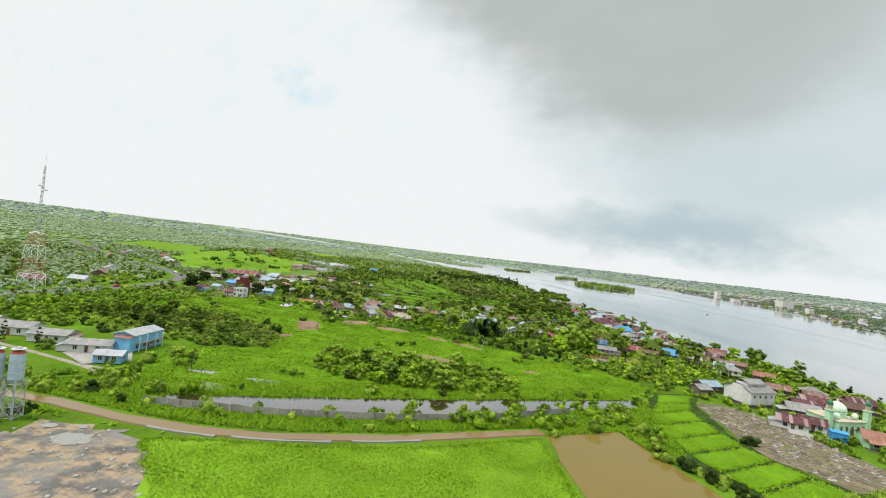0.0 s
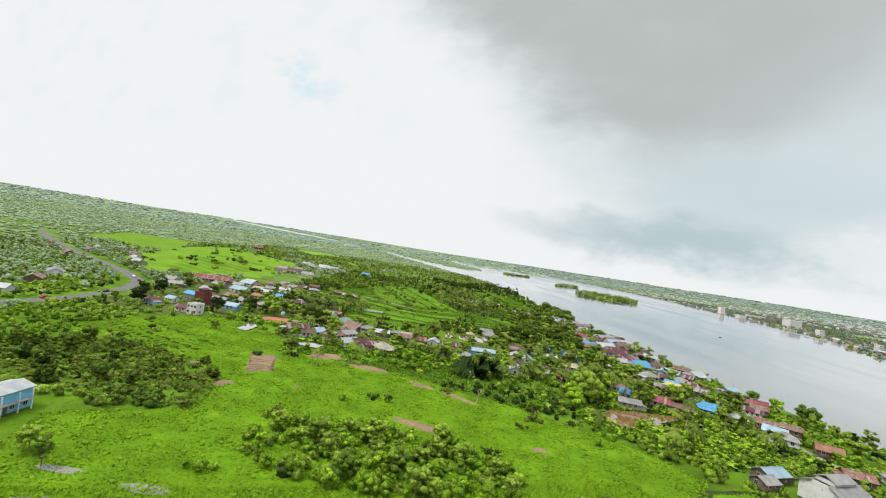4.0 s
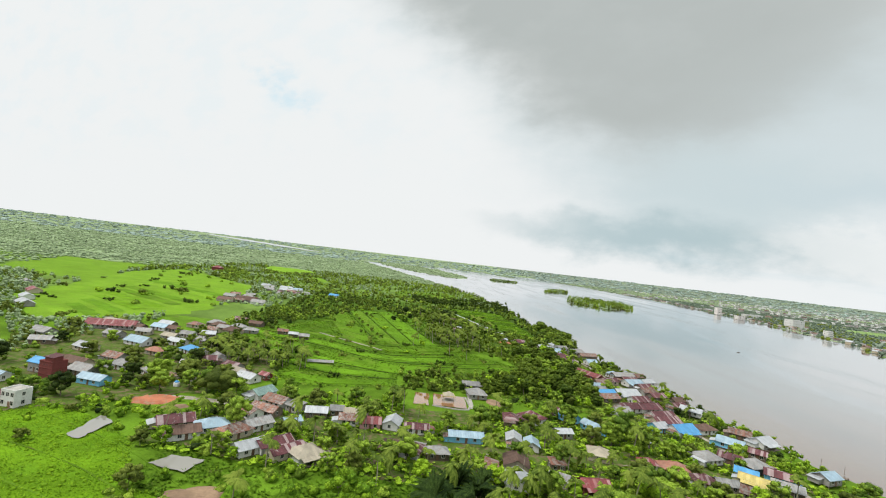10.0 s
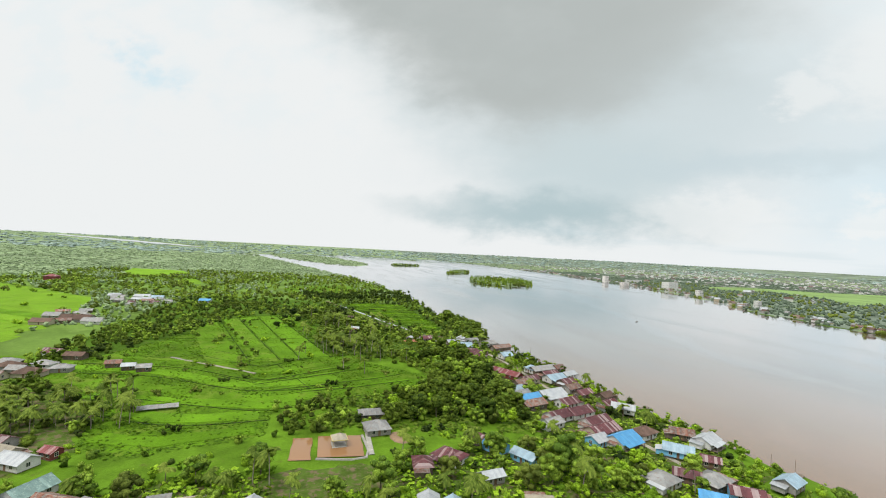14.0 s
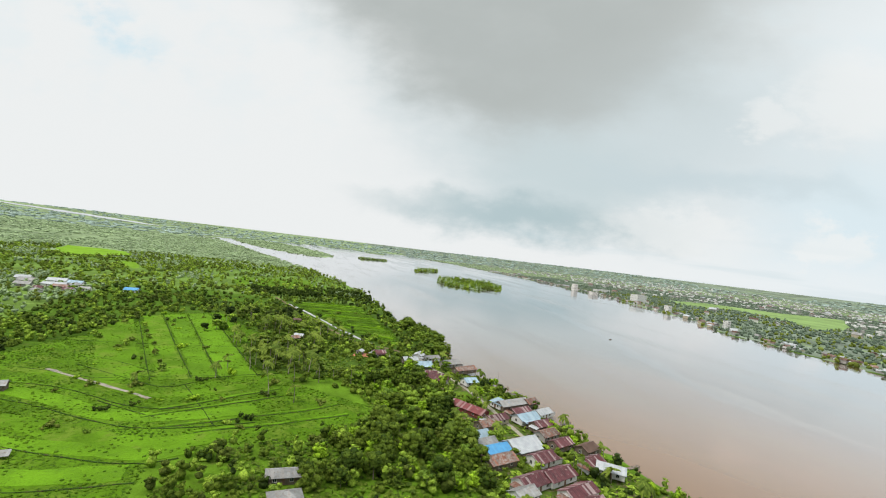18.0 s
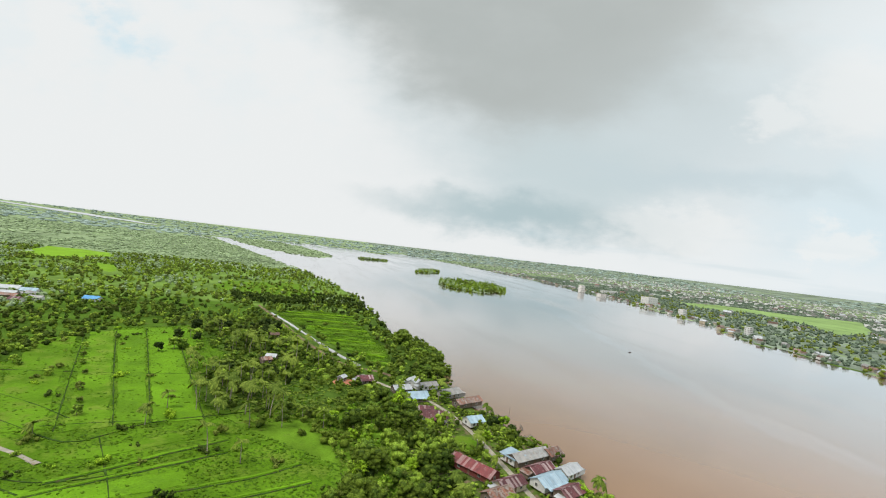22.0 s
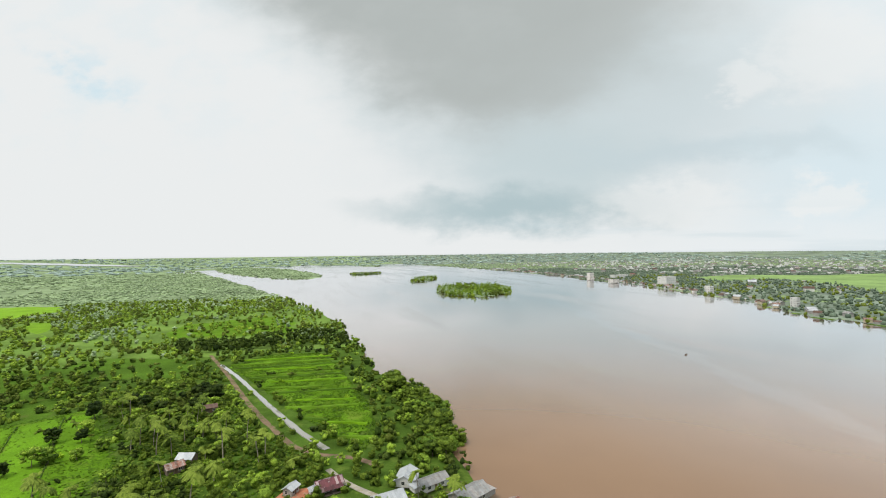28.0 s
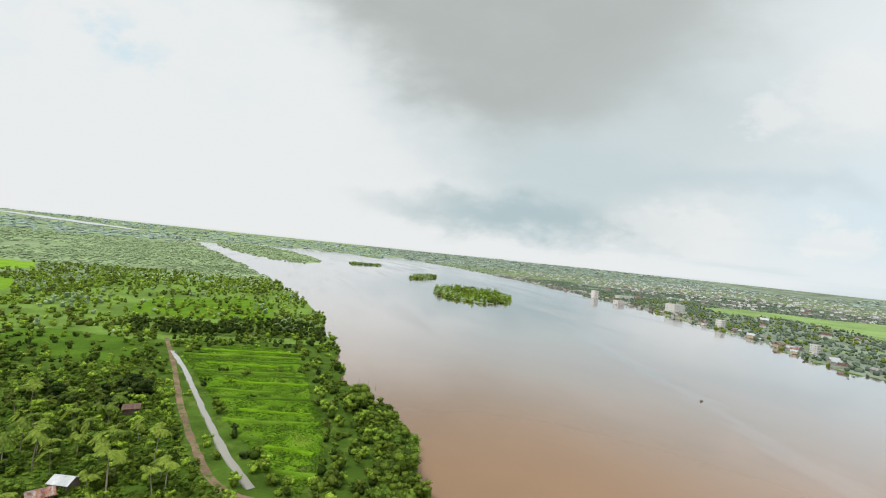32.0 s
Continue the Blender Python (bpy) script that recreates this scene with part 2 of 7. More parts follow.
def water_material(name, colour, rough=0.08, wave=0.25, scale=0.35, streaks=False, mirror=0.56, slick=False):
    """Water: a murky body under a mirroring film; slick: a smooth pale band that drifts along the river."""
    m = bpy.data.materials.new(name)
    m.use_nodes = True
    n = Nodes(m.node_tree)
    at = n.add("ShaderNodeNewGeometry").outputs["Position"]
    big = n.noise(at, 0.006, 4, 0.55)
    col = n.mix(n.smooth(big, 0.3, 0.7), tuple(c * 0.86 for c in colour), tuple(c * 1.1 for c in colour))
    height = n.noise(at, scale, 5, 0.6)
    gloss = rough
    if streaks:
        turned = n.add("ShaderNodeMapping", i0=at)
        turned.inputs["Rotation"].default_value = (0, 0, radians(12))
        turned.inputs["Scale"].default_value = (0.02, 0.0028, 1)
        gloss = n.math("ADD", rough, n.math("MULTIPLY", n.smooth(n.noise(turned.outputs[0], 1.0, 5, 0.55), 0.45, 0.68), 0.16))
    b = n.add("ShaderNodeBsdfPrincipled", Base_Color=col, Roughness=gloss, IOR=1.33)
    bp = n.add("ShaderNodeBump", Height=height, Strength=wave, Distance=0.12)
    n.t.links.new(bp.outputs[0], b.inputs["Normal"])
    # a calm film: the flatter the view, the more it mirrors
    face = n.add("ShaderNodeLayerWeight", Blend=0.5).outputs["Facing"]
    film = n.add("ShaderNodeBsdfGlossy", Color=(0.85, 0.87, 0.89, 1), Roughness=gloss)
    n.t.links.new(bp.outputs[0], film.inputs["Normal"])
    share = n.math("MULTIPLY", n.smooth(face, mirror, 1.0), 0.92)
    if slick:
        xyz = n.add("ShaderNodeSeparateXYZ", i0=at).outputs
        bend = n.math("ADD", 322.0, n.math("MULTIPLY", n.math("MAXIMUM", n.math("SUBTRACT", xyz[1], 480.0), 0.0), 0.32))
        wide = n.add("ShaderNodeMapping", i0=at)
        wide.inputs["Scale"].default_value = (0.05, 0.012, 1)
        drift = n.math("MULTIPLY", n.math("SUBTRACT", n.noise(wide.outputs[0], 1.0, 6, 0.65), 0.5), 60.0)
        away = n.math("ABSOLUTE", n.math("ADD", n.math("SUBTRACT", xyz[0], bend), drift))
        band = n.math("MULTIPLY", n.smooth(away, 16.0, 3.0), n.math("MULTIPLY", n.smooth(xyz[1], 330.0, 420.0), n.smooth(xyz[1], 1250.0, 800.0)))
        share = n.math("ADD", share, n.math("MULTIPLY", band, 0.08), clamp=True)
    mx = n.add("ShaderNodeMixShader", i0=share, i1=b.outputs[0], i2=film.outputs[0])
    out = n.t.nodes.new("ShaderNodeOutputMaterial")
    n.t.links.new(mx.outputs[0], out.inputs[0])
    return m


# darkened for the north: the duller light there is put into this colour
M_GROUND = material("rough_grassland", (0.046, 0.092, 0.008), 0.95, spec=0.05, var=0.35, scale=0.035, fine=1.1, other=(0.070, 0.085, 0.018), patch=0.12, bump=0.5, fuzz=0.08)
M_LUSH = material("lush_undergrowth", (0.078, 0.150, 0.010), 0.95, spec=0.05, var=0.35, scale=0.05, fine=1.1, other=(0.078, 0.09, 0.02), patch=0.12, bump=0.4, fuzz=0.08)
M_MEADOW = material("bright_meadow", (0.098, 0.195, 0.006), 0.9, spec=0.05, var=0.28, scale=0.07, fine=0.7, other=(0.095, 0.20, 0.008), patch=0.35, bump=0.5, fuzz=0.08)
M_PADDY = material("young_rice", (0.120, 0.218, 0.014), 0.9, spec=0.05, var=0.18, scale=0.04, fine=1.6, other=(0.115, 0.235, 0.010), patch=0.3, bump=0.3, per=0.2, fuzz=0.1)
M_RICE = material("short_rice", (0.084, 0.178, 0.007), 0.9, spec=0.05, var=0.22, scale=0.05, fine=1.2, other=(0.070, 0.145, 0.008), patch=0.3, bump=0.4, per=0.12, fuzz=0.08)
M_OLIVE = material("olive_pasture", (0.070, 0.148, 0.006), 0.95, spec=0.05, var=0.3, scale=0.04, fine=0.8, other=(0.100, 0.155, 0.016), patch=0.35, bump=0.4, per=0.12, fuzz=0.1)
M_DITCH = material("ditch_weeds", (0.030, 0.062, 0.010), 0.95, spec=0.05, var=0.4, scale=0.3, bump=0.3, other=(0.055, 0.05, 0.022), patch=0.3)
# far and mid-distance floors: haze painted into paler, greyer base colours
M_FAR = material("hazed_woodland_floor", (0.165, 0.218, 0.115), 0.95, spec=0.05, var=0.35, scale=0.006, fine=0.07, other=(0.20, 0.275, 0.125), patch=0.2, bump=0.0)
M_FARFIELD = material("hazed_rice", (0.165, 0.245, 0.085), 0.95, spec=0.05, var=0.2, scale=0.01, fine=0.09)
M_GLADE = material("hazed_glades", (0.100, 0.165, 0.030), 0.95, spec=0.05, var=0.3, scale=0.02, fine=0.5, other=(0.13, 0.20, 0.045), patch=0.25)
M_WOODFLOOR = material("woodland_floor", (0.042, 0.078, 0.010), 0.95, spec=0.05, var=0.35, scale=0.05, fine=1.0, other=(0.075, 0.115, 0.018), patch=0.3, bump=0.3, fuzz=0.05)
# the far bank's floor, its green greyed with painted haze
M_FAREAST = material("hazed_bank_fields", (0.135, 0.165, 0.125), 0.95, spec=0.05, var=0.35, scale=0.008, fine=0.09, other=(0.17, 0.235, 0.095), patch=0.25)
M_VILLAGE = material("village_ground", (0.055, 0.090, 0.014), 0.95, spec=0.05, var=0.35, scale=0.16, fine=1.2, other=(0.125, 0.092, 0.058), patch=0.38, bump=0.2, fuzz=0.05)
M_EARTH = material("bare_earth", (0.204, 0.136, 0.085), 0.95, var=0.25, scale=0.15, bump=0.25, other=(0.187, 0.119, 0.0765), patch=0.3)
M_GRAVESOIL = material("stony_ground", (0.150, 0.120, 0.082), 0.95, spec=0.05, var=0.35, scale=0.25, fine=1.6, other=(0.075, 0.125, 0.02), patch=0.28, bump=0.2)
M_TRACK = material("trodden_earth", (0.15, 0.105, 0.07), 0.95, spec=0.05, var=0.3, scale=0.12, fine=1.5, other=(0.05, 0.10, 0.012), patch=0.3, bump=0.1)
M_SOIL = material("dug_soil", (0.136, 0.085, 0.051), 0.95, var=0.3, scale=0.3, bump=0.2, other=(0.119, 0.0765, 0.0467), patch=0.4)
M_REDEARTH = material("red_earth", (0.336, 0.12, 0.064), 0.95, var=0.2, scale=0.2, bump=0.1, other=(0.256, 0.16, 0.104), patch=0.3)
M_YARD = material("gravel_yard", (0.128, 0.121, 0.111), 0.95, var=0.4, scale=0.11, fine=2.0, bump=0.2, other=(0.281, 0.212, 0.136), patch=0.45)
M_ASPHALT = material("asphalt", (0.116, 0.112, 0.105), 0.9, var=0.2, scale=0.2, bump=0.02)
M_CONCRETE = material("concrete", (0.276, 0.262, 0.236), 0.9, var=0.2, scale=0.3, bump=0.02, other=(0.23, 0.221, 0.189), patch=0.3, per=0.12)
M_PATH = material("concrete_path", (0.245, 0.224, 0.184), 0.9, var=0.2, scale=0.25, bump=0.03, other=(0.204, 0.17, 0.111), patch=0.3)
M_RIVER = water_material("muddy_river", (0.178, 0.110, 0.066), 0.06, 0.08, 0.22, streaks=True, slick=True)
M_PONDDARK = water_material("peat_pond_water", (0.03, 0.02, 0.012), 0.02, 0.03, 0.5, mirror=0.46)
M_PONDBROWN = water_material("brown_pond_water", (0.150, 0.108, 0.026), 0.04, 0.08, 0.5, mirror=0.70)
M_CANALBROWN = water_material("brown_canal_water", (0.17, 0.115, 0.055), 0.05, 0.08, 0.5, mirror=0.66)
M_PONDORANGE = water_material("orange_pond_water", (0.221, 0.119, 0.0553), 0.06, 0.08, 0.5)
# sky reflection is partly put into this pale base colour
M_CANAL = water_material("canal_water", (0.20, 0.195, 0.17), 0.04, 0.08, 0.6)
ROOF = {
    "maroon": material("maroon_sheet_roof", (0.0821, 0.0221, 0.0264), 0.6, 0.0, 0.3, 0.25, 0.5, 0.01, (0.25, 0.215, 0.21), 0.10, per=0.25, sheet=0.26),
    "red": material("red_sheet_roof", (0.163, 0.0333, 0.0355), 0.55, 0.0, 0.3, 0.2, 0.5, 0.01, (0.27, 0.23, 0.22), 0.10, per=0.15, sheet=0.2),
    "salmon": material("salmon_tile_roof", (0.264, 0.126, 0.0881), 0.8, 0.0, 0.2, 0.2, 0.5, 0.01, (0.237, 0.141, 0.111), 0.3, per=0.15, sheet=0.08),
    "rust": material("rusty_zinc_roof", (0.208, 0.182, 0.164), 0.6, 0.2, 0.3, 0.25, 0.5, 0.01, (0.148, 0.0555, 0.0333), 0.5, per=0.2, sheet=0.3),
    "grey": material("grey_zinc_roof", (0.214, 0.214, 0.211), 0.55, 0.15, 0.3, 0.2, 0.5, 0.01, (0.178, 0.148, 0.126), 0.25, per=0.2, sheet=0.12),
    "white": material("pale_zinc_roof", (0.315, 0.33, 0.345), 0.45, 0.15, 0.4, 0.12, 0.5, 0.01, (0.311, 0.311, 0.311), 0.2, per=0.12, sheet=0.1),
    "ltblue": material("light_blue_sheet_roof", (0.215, 0.30, 0.36), 0.5, 0.1, 0.35, 0.15, 0.5, 0.01, (0.266, 0.311, 0.34), 0.2, per=0.12, sheet=0.1),
    "blue": material("bright_blue_sheet_roof", (0.0472, 0.214, 0.415), 0.45, 0.0, 0.4, 0.12, 0.5, 0.01, (0.104, 0.266, 0.407), 0.2, per=0.1, sheet=0.08),
    "brown": material("brown_shingle_roof", (0.107, 0.066, 0.0503), 0.85, 0.0, 0.2, 0.25, 0.6, 0.01, (0.0888, 0.0592, 0.0481), 0.3, per=0.2, sheet=0.15),
    "cream": material("cream_sheet_roof", (0.265, 0.235, 0.18), 0.7, 0.0, 0.3, 0.15, 0.5, 0.01, (0.281, 0.244, 0.192), 0.25, per=0.12, sheet=0.1),
    "yellow": material("yellow_sheet_roof", (0.39, 0.315, 0.101), 0.6, 0.0, 0.3, 0.15, 0.5, 0.01, (0.37, 0.311, 0.148), 0.25, per=0.1, sheet=0.1),
    "teal": material("green_sheet_roof", (0.12, 0.185, 0.17), 0.6, 0.0, 0.3, 0.15, 0.5, 0.01, (0.222, 0.296, 0.266), 0.25, per=0.1, sheet=0.1),
}
WALL = {
    "white": material("whitewashed_wall", (0.58, 0.575, 0.56), 0.85, var=0.1, scale=0.4, other=(0.369, 0.353, 0.312), patch=0.12, bump=0.01, per=0.06),
    "cream": material("cream_wall", (0.404, 0.362, 0.265), 0.85, var=0.1, scale=0.4, other=(0.344, 0.303, 0.23), patch=0.15, bump=0.01, per=0.08),
    "wood": material("weathered_plank_wall", (0.139, 0.108, 0.0802), 0.9, var=0.25, scale=0.8, other=(0.107, 0.082, 0.0656), patch=0.3, bump=0.02, per=0.2),
    "grey": material("grey_cement_wall", (0.279, 0.268, 0.251), 0.9, var=0.15, scale=0.4, other=(0.23, 0.221, 0.205), patch=0.2, bump=0.01, per=0.1),
    "blue": material("blue_painted_wall", (0.17, 0.44, 0.66), 0.7, var=0.1, scale=0.4, other=(0.164, 0.369, 0.541), patch=0.2, per=0.05),
    "pink": material("pink_painted_wall", (0.39, 0.209, 0.209), 0.8, var=0.1, scale=0.4, per=0.1),
    "mint": material("mint_painted_wall", (0.40, 0.64, 0.42), 0.75, var=0.08, scale=0.4, other=(0.41, 0.541, 0.328), patch=0.2),
    "redbrown": material("red_brown_wall", (0.153, 0.0383, 0.0335), 0.85, var=0.12, scale=0.4, other=(0.131, 0.041, 0.0369), patch=0.2),
    "green": material("green_painted_wall", (0.139, 0.251, 0.167), 0.8, var=0.12, scale=0.4, per=0.1),
}
M_GLASS = material("dark_window_glass", (0.025, 0.032, 0.038), 0.12, spec=0.6, var=0.1)
M_FRAME = material("window_frame_paint", (0.50, 0.47, 0.42), 0.7, var=0.15, per=0.2)
M_DOOR = material("door_planks", (0.14, 0.085, 0.055), 0.75, var=0.2, per=0.3)
M_TIMBER = material("old_timber", (0.15, 0.12, 0.095), 0.9, var=0.25, scale=1.2, per=0.2)
M_TRUNK = material("bark", (0.17, 0.14, 0.105), 0.95, var=0.3, scale=0.7, bump=0.05, per=0.2)
M_PALMTRUNK = material("palm_bark", (0.27, 0.235, 0.18), 0.95, var=0.25, scale=0.8, bump=0.05, per=0.15)
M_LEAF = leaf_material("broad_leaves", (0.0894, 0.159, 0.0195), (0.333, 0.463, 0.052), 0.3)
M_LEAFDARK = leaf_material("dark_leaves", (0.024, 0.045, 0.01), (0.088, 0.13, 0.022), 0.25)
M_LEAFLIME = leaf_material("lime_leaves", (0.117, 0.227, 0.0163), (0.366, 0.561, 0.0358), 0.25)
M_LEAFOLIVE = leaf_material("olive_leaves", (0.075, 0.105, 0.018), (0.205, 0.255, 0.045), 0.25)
M_FROND = leaf_material("palm_fronds", (0.062, 0.098, 0.014), (0.20, 0.255, 0.04), 0.25, relief_depth=0.1, gap_shade=0.8)
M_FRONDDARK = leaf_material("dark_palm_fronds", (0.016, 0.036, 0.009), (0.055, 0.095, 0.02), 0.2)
# a darker tree_leaves: the north's dull light put into colour, also the thicket's green
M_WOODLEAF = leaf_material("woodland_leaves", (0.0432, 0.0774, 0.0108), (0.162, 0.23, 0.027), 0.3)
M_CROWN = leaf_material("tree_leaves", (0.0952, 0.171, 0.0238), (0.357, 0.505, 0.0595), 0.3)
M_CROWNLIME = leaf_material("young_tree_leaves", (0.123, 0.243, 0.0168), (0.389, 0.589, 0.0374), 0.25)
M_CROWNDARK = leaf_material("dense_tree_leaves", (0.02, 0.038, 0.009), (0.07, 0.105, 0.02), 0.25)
# distant leaves paled and blued: aerial haze painted into their colour
M_FARLEAF = leaf_material("hazed_canopy", (0.225, 0.29, 0.175), (0.34, 0.42, 0.245), 0.0, 0.012, relief_depth=0.15, gap_shade=0.85)
M_BANKLEAF = leaf_material("hazed_bank_canopy", (0.1, 0.138, 0.108), (0.168, 0.212, 0.16), 0.0, 0.02, relief_depth=0.15, gap_shade=0.7)
M_FARLEAF2 = leaf_material("hazed_horizon_canopy", (0.30, 0.375, 0.365), (0.36, 0.44, 0.42), 0.0, 0.004, relief_depth=0.15, gap_shade=0.7)
M_GRASS = leaf_material("grass_tufts", (0.1, 0.205, 0.006), (0.185, 0.31, 0.012), 0.2, 0.07, 0.1, 0.8)
M_TURF = leaf_material("pasture_blades", (0.0474, 0.104, 0.00459), (0.0918, 0.17, 0.00765), 0.2, 0.05, 0.1, 0.8)
M_STEEL = material("galvanised_steel", (0.45, 0.47, 0.48), 0.5, 0.4, var=0.15)
M_TOWERRED = material("red_mast_paint", (0.46, 0.19, 0.16), 0.6, var=0.1)
M_TOWERWHITE = material("white_mast_paint", (0.72, 0.72, 0.7), 0.6, var=0.1)
M_SILO = material("silo_paint", (0.357, 0.468, 0.561), 0.55, 0.1, var=0.12, other=(0.468, 0.493, 0.51), patch=0.3)
M_SILORED = material("silo_red_band", (0.42, 0.10, 0.07), 0.6, var=0.15)
M_DOME = material("dark_green_dome", (0.03, 0.17, 0.09), 0.4, 0.1, var=0.1)
M_DOMELIGHT = material("pale_green_dome", (0.52, 0.64, 0.50), 0.5, var=0.08)
M_STONE = material("grave_stone", (0.281, 0.255, 0.221), 0.85, var=0.2, scale=0.6, per=0.3)
M_TARP = material("blue_tarpaulin", (0.05, 0.27, 0.58), 0.5, var=0.12, scale=0.7, bump=0.02)
M_RUBBER = material("tyre_rubber", (0.02, 0.02, 0.02), 0.8, var=0.1)
CAR = [material("car_paint_" + n, c, 0.3, spec=0.5, var=0.03) for n, c in (("dark", (0.03, 0.03, 0.035)), ("white", (0.7, 0.7, 0.7)), ("red", (0.3, 0.02, 0.02)))]

# ---- building blocks ----
from mathutils.geometry import delaunay_2d_cdt

RNG = np.random.default_rng(11)


def mesh_of(name, verts, faces, mat, smooth=False):
    me = bpy.data.meshes.new(name)
    me.from_pydata(verts, [], faces)
    me.materials.append(mat)
    if smooth:
        me.shade_smooth()
    return me


def tri_mesh(name, verts, tris, mat, smooth=False):
    """A mesh from arrays of corners and triangles; quick for large ones."""
    me = bpy.data.meshes.new(name)
    verts, tris = np.asarray(verts, np.float32), np.asarray(tris, np.int32)
    me.vertices.add(len(verts))
    me.vertices.foreach_set("co", verts.ravel())
    me.loops.add(tris.size)
    me.loops.foreach_set("vertex_index", tris.ravel())
    me.polygons.add(len(tris))
    me.polygons.foreach_set("loop_start", np.arange(0, tris.size, tris.shape[1], dtype=np.int32))
    me.update(calc_edges=True)
    me.materials.append(mat)
    if smooth:
        me.shade_smooth()
    return me


class Build:
    """Collects boxes, prisms and sheets into one mesh."""

    def __init__(self):
        self.v, self.f = [], []

    def add(self, verts, faces, m=None):
        k = len(self.v)
        self.v += [tuple(m @ Vector(p)) if m else tuple(p) for p in verts]
        self.f += [tuple(i + k for i in f) for f in faces]
        return self

    def box(self, x0, y0, z0, x1, y1, z1, m=None):
        p = [(x0, y0, z0), (x1, y0, z0), (x1, y1, z0), (x0, y1, z0), (x0, y0, z1), (x1, y0, z1), (x1, y1, z1), (x0, y1, z1)]
        return self.add(p, [(3, 2, 1, 0), (4, 5, 6, 7), (0, 1, 5, 4), (1, 2, 6, 5), (2, 3, 7, 6), (3, 0, 4, 7)], m)

    def bar(self, a, b, r, n=4, r2=None):
        a, b = Vector(a), Vector(b)
        q = (b - a).to_track_quat("Z", "Y").to_matrix()
        ring = [q @ Vector((math.cos(t * 2 * math.pi / n), math.sin(t * 2 * math.pi / n), 0)) for t in range(n)]
        r2 = r if r2 is None else r2
        p = [a + v * r for v in ring] + [b + v * r2 for v in ring]
        f = [(i, (i + 1) % n, n + (i + 1) % n, n + i) for i in range(n)] + [tuple(range(n))[::-1], tuple(range(n, 2 * n))]
        return self.add(p, f)

    def lathe(self, cx, cy, profile, n=16):
        p = [(cx + r * math.cos(i * 2 * math.pi / n), cy + r * math.sin(i * 2 * math.pi / n), z) for r, z in profile for i in range(n)]
        f = [(j * n + i, j * n + (i + 1) % n, (j + 1) * n + (i + 1) % n, (j + 1) * n + i) for j in range(len(profile) - 1) for i in range(n)]
        f += [tuple(range(n))[::-1], tuple(range((len(profile) - 1) * n, len(profile) * n))]
        return self.add(p, f)

    def mesh(self, name, mat, smooth=False):
        return mesh_of(name, self.v, self.f, mat, smooth)


def part(name, shape, mat, parent, label="", smooth=False):
    ob = new(name, shape.mesh(name, mat, smooth) if isinstance(shape, Build) else shape)
    ob.parent = parent
    return tagged(ob, label)


def thing(name, x, y, z, turn, label, category, group=""):
    ob = new(name)
    ob.matrix_world = pose(x, y, z, 0, 0, turn)
    return tagged(ob, label, category, group)


# ---- plan ----
BANK = [(-1500, 230), (60, 190), (180, 190), (260, 188), (320, 175), (370, 167), (430, 158), (470, 150), (500, 147), (525, 148), (575, 157),
        (605, 155), (640, 145), (665, 138), (690, 144), (740, 146), (800, 134), (900, 138), (1040, 117), (1250, 70), (1640, -25),
        (1980, -120), (2900, -368), (3250, -458), (3900, -650), (5300, -1000)]
FARBANK = [(-1500, 560), (300, 590), (600, 640), (690, 665), (744, 668), (900, 756), (1070, 812), (1290, 858), (1630, 914), (2130, 956), (2770, 940),
           (3990, 853), (5300, 700)]
ISLANDS = [(453, 1261, 150, 79, 19), (463, 1678, 120, 29, 30), (360, 2168, 80, 28, 72), (-70, 2760, 900, 170, -13), (560, 3600, 500, 90, 0)]
WATER_Z = -0.7


def shore(x, y):
    """Metres from the water's edge: above 0 on land."""
    x, y = np.asarray(x, float), np.asarray(y, float)
    wob = 3.0 * np.sin(y / 17.0) + 2.0 * np.sin(y / 7.3 + 1) + 6 * np.sin(y / 61.0) * (y > 700)
    d = np.maximum(np.interp(y, *zip(*BANK)) + wob * 0.5 - x, x - np.interp(y, *zip(*FARBANK)) - wob)
    for cx, cy, l, w, a in ISLANDS:
        c, s = math.cos(radians(a)), math.sin(radians(a))
        p, q = (x - cx) * s + (y - cy) * c, (x - cx) * c - (y - cy) * s
        d = np.maximum(d, (1 - np.sqrt((p / l) ** 2 + (q / w) ** 2)) * w)
    return np.maximum(d, (y - 3700 - 0.2 * x) * 0.4)


def rise(x, y):
    """The far land climbs gently towards the horizon."""
    r = np.hypot(x - 60, y - 250)
    return 56 * np.clip((r - 3300) / 1600, 0, 1) ** 1.6


def arm(heading):
    """How far off the distant river arm lies, by its heading in degrees."""
    return 3770 + 72 * (-15.5 - heading)


def inside(poly, x, y):
    x, y = np.asarray(x, float), np.asarray(y, float)
    hit = np.zeros(x.shape, bool)
    for (x0, y0), (x1, y1) in zip(poly, poly[1:] + poly[:1]):
        if y0 != y1:
            hit ^= ((y0 > y) != (y1 > y)) & (x < (x1 - x0) * (y - y0) / (y1 - y0) + x0)
    return hit


def near_line(line, x, y):
    """Distance to a line of points."""
    x, y = np.asarray(x, float), np.asarray(y, float)
    best = np.full(x.shape, 1e9)
    for (x0, y0), (x1, y1) in zip(line, line[1:]):
        t = np.clip(((x - x0) * (x1 - x0) + (y - y0) * (y1 - y0)) / ((x1 - x0) ** 2 + (y1 - y0) ** 2), 0, 1)
        best = np.minimum(best, np.hypot(x - x0 - t * (x1 - x0), y - y0 - t * (y1 - y0)))
    return best


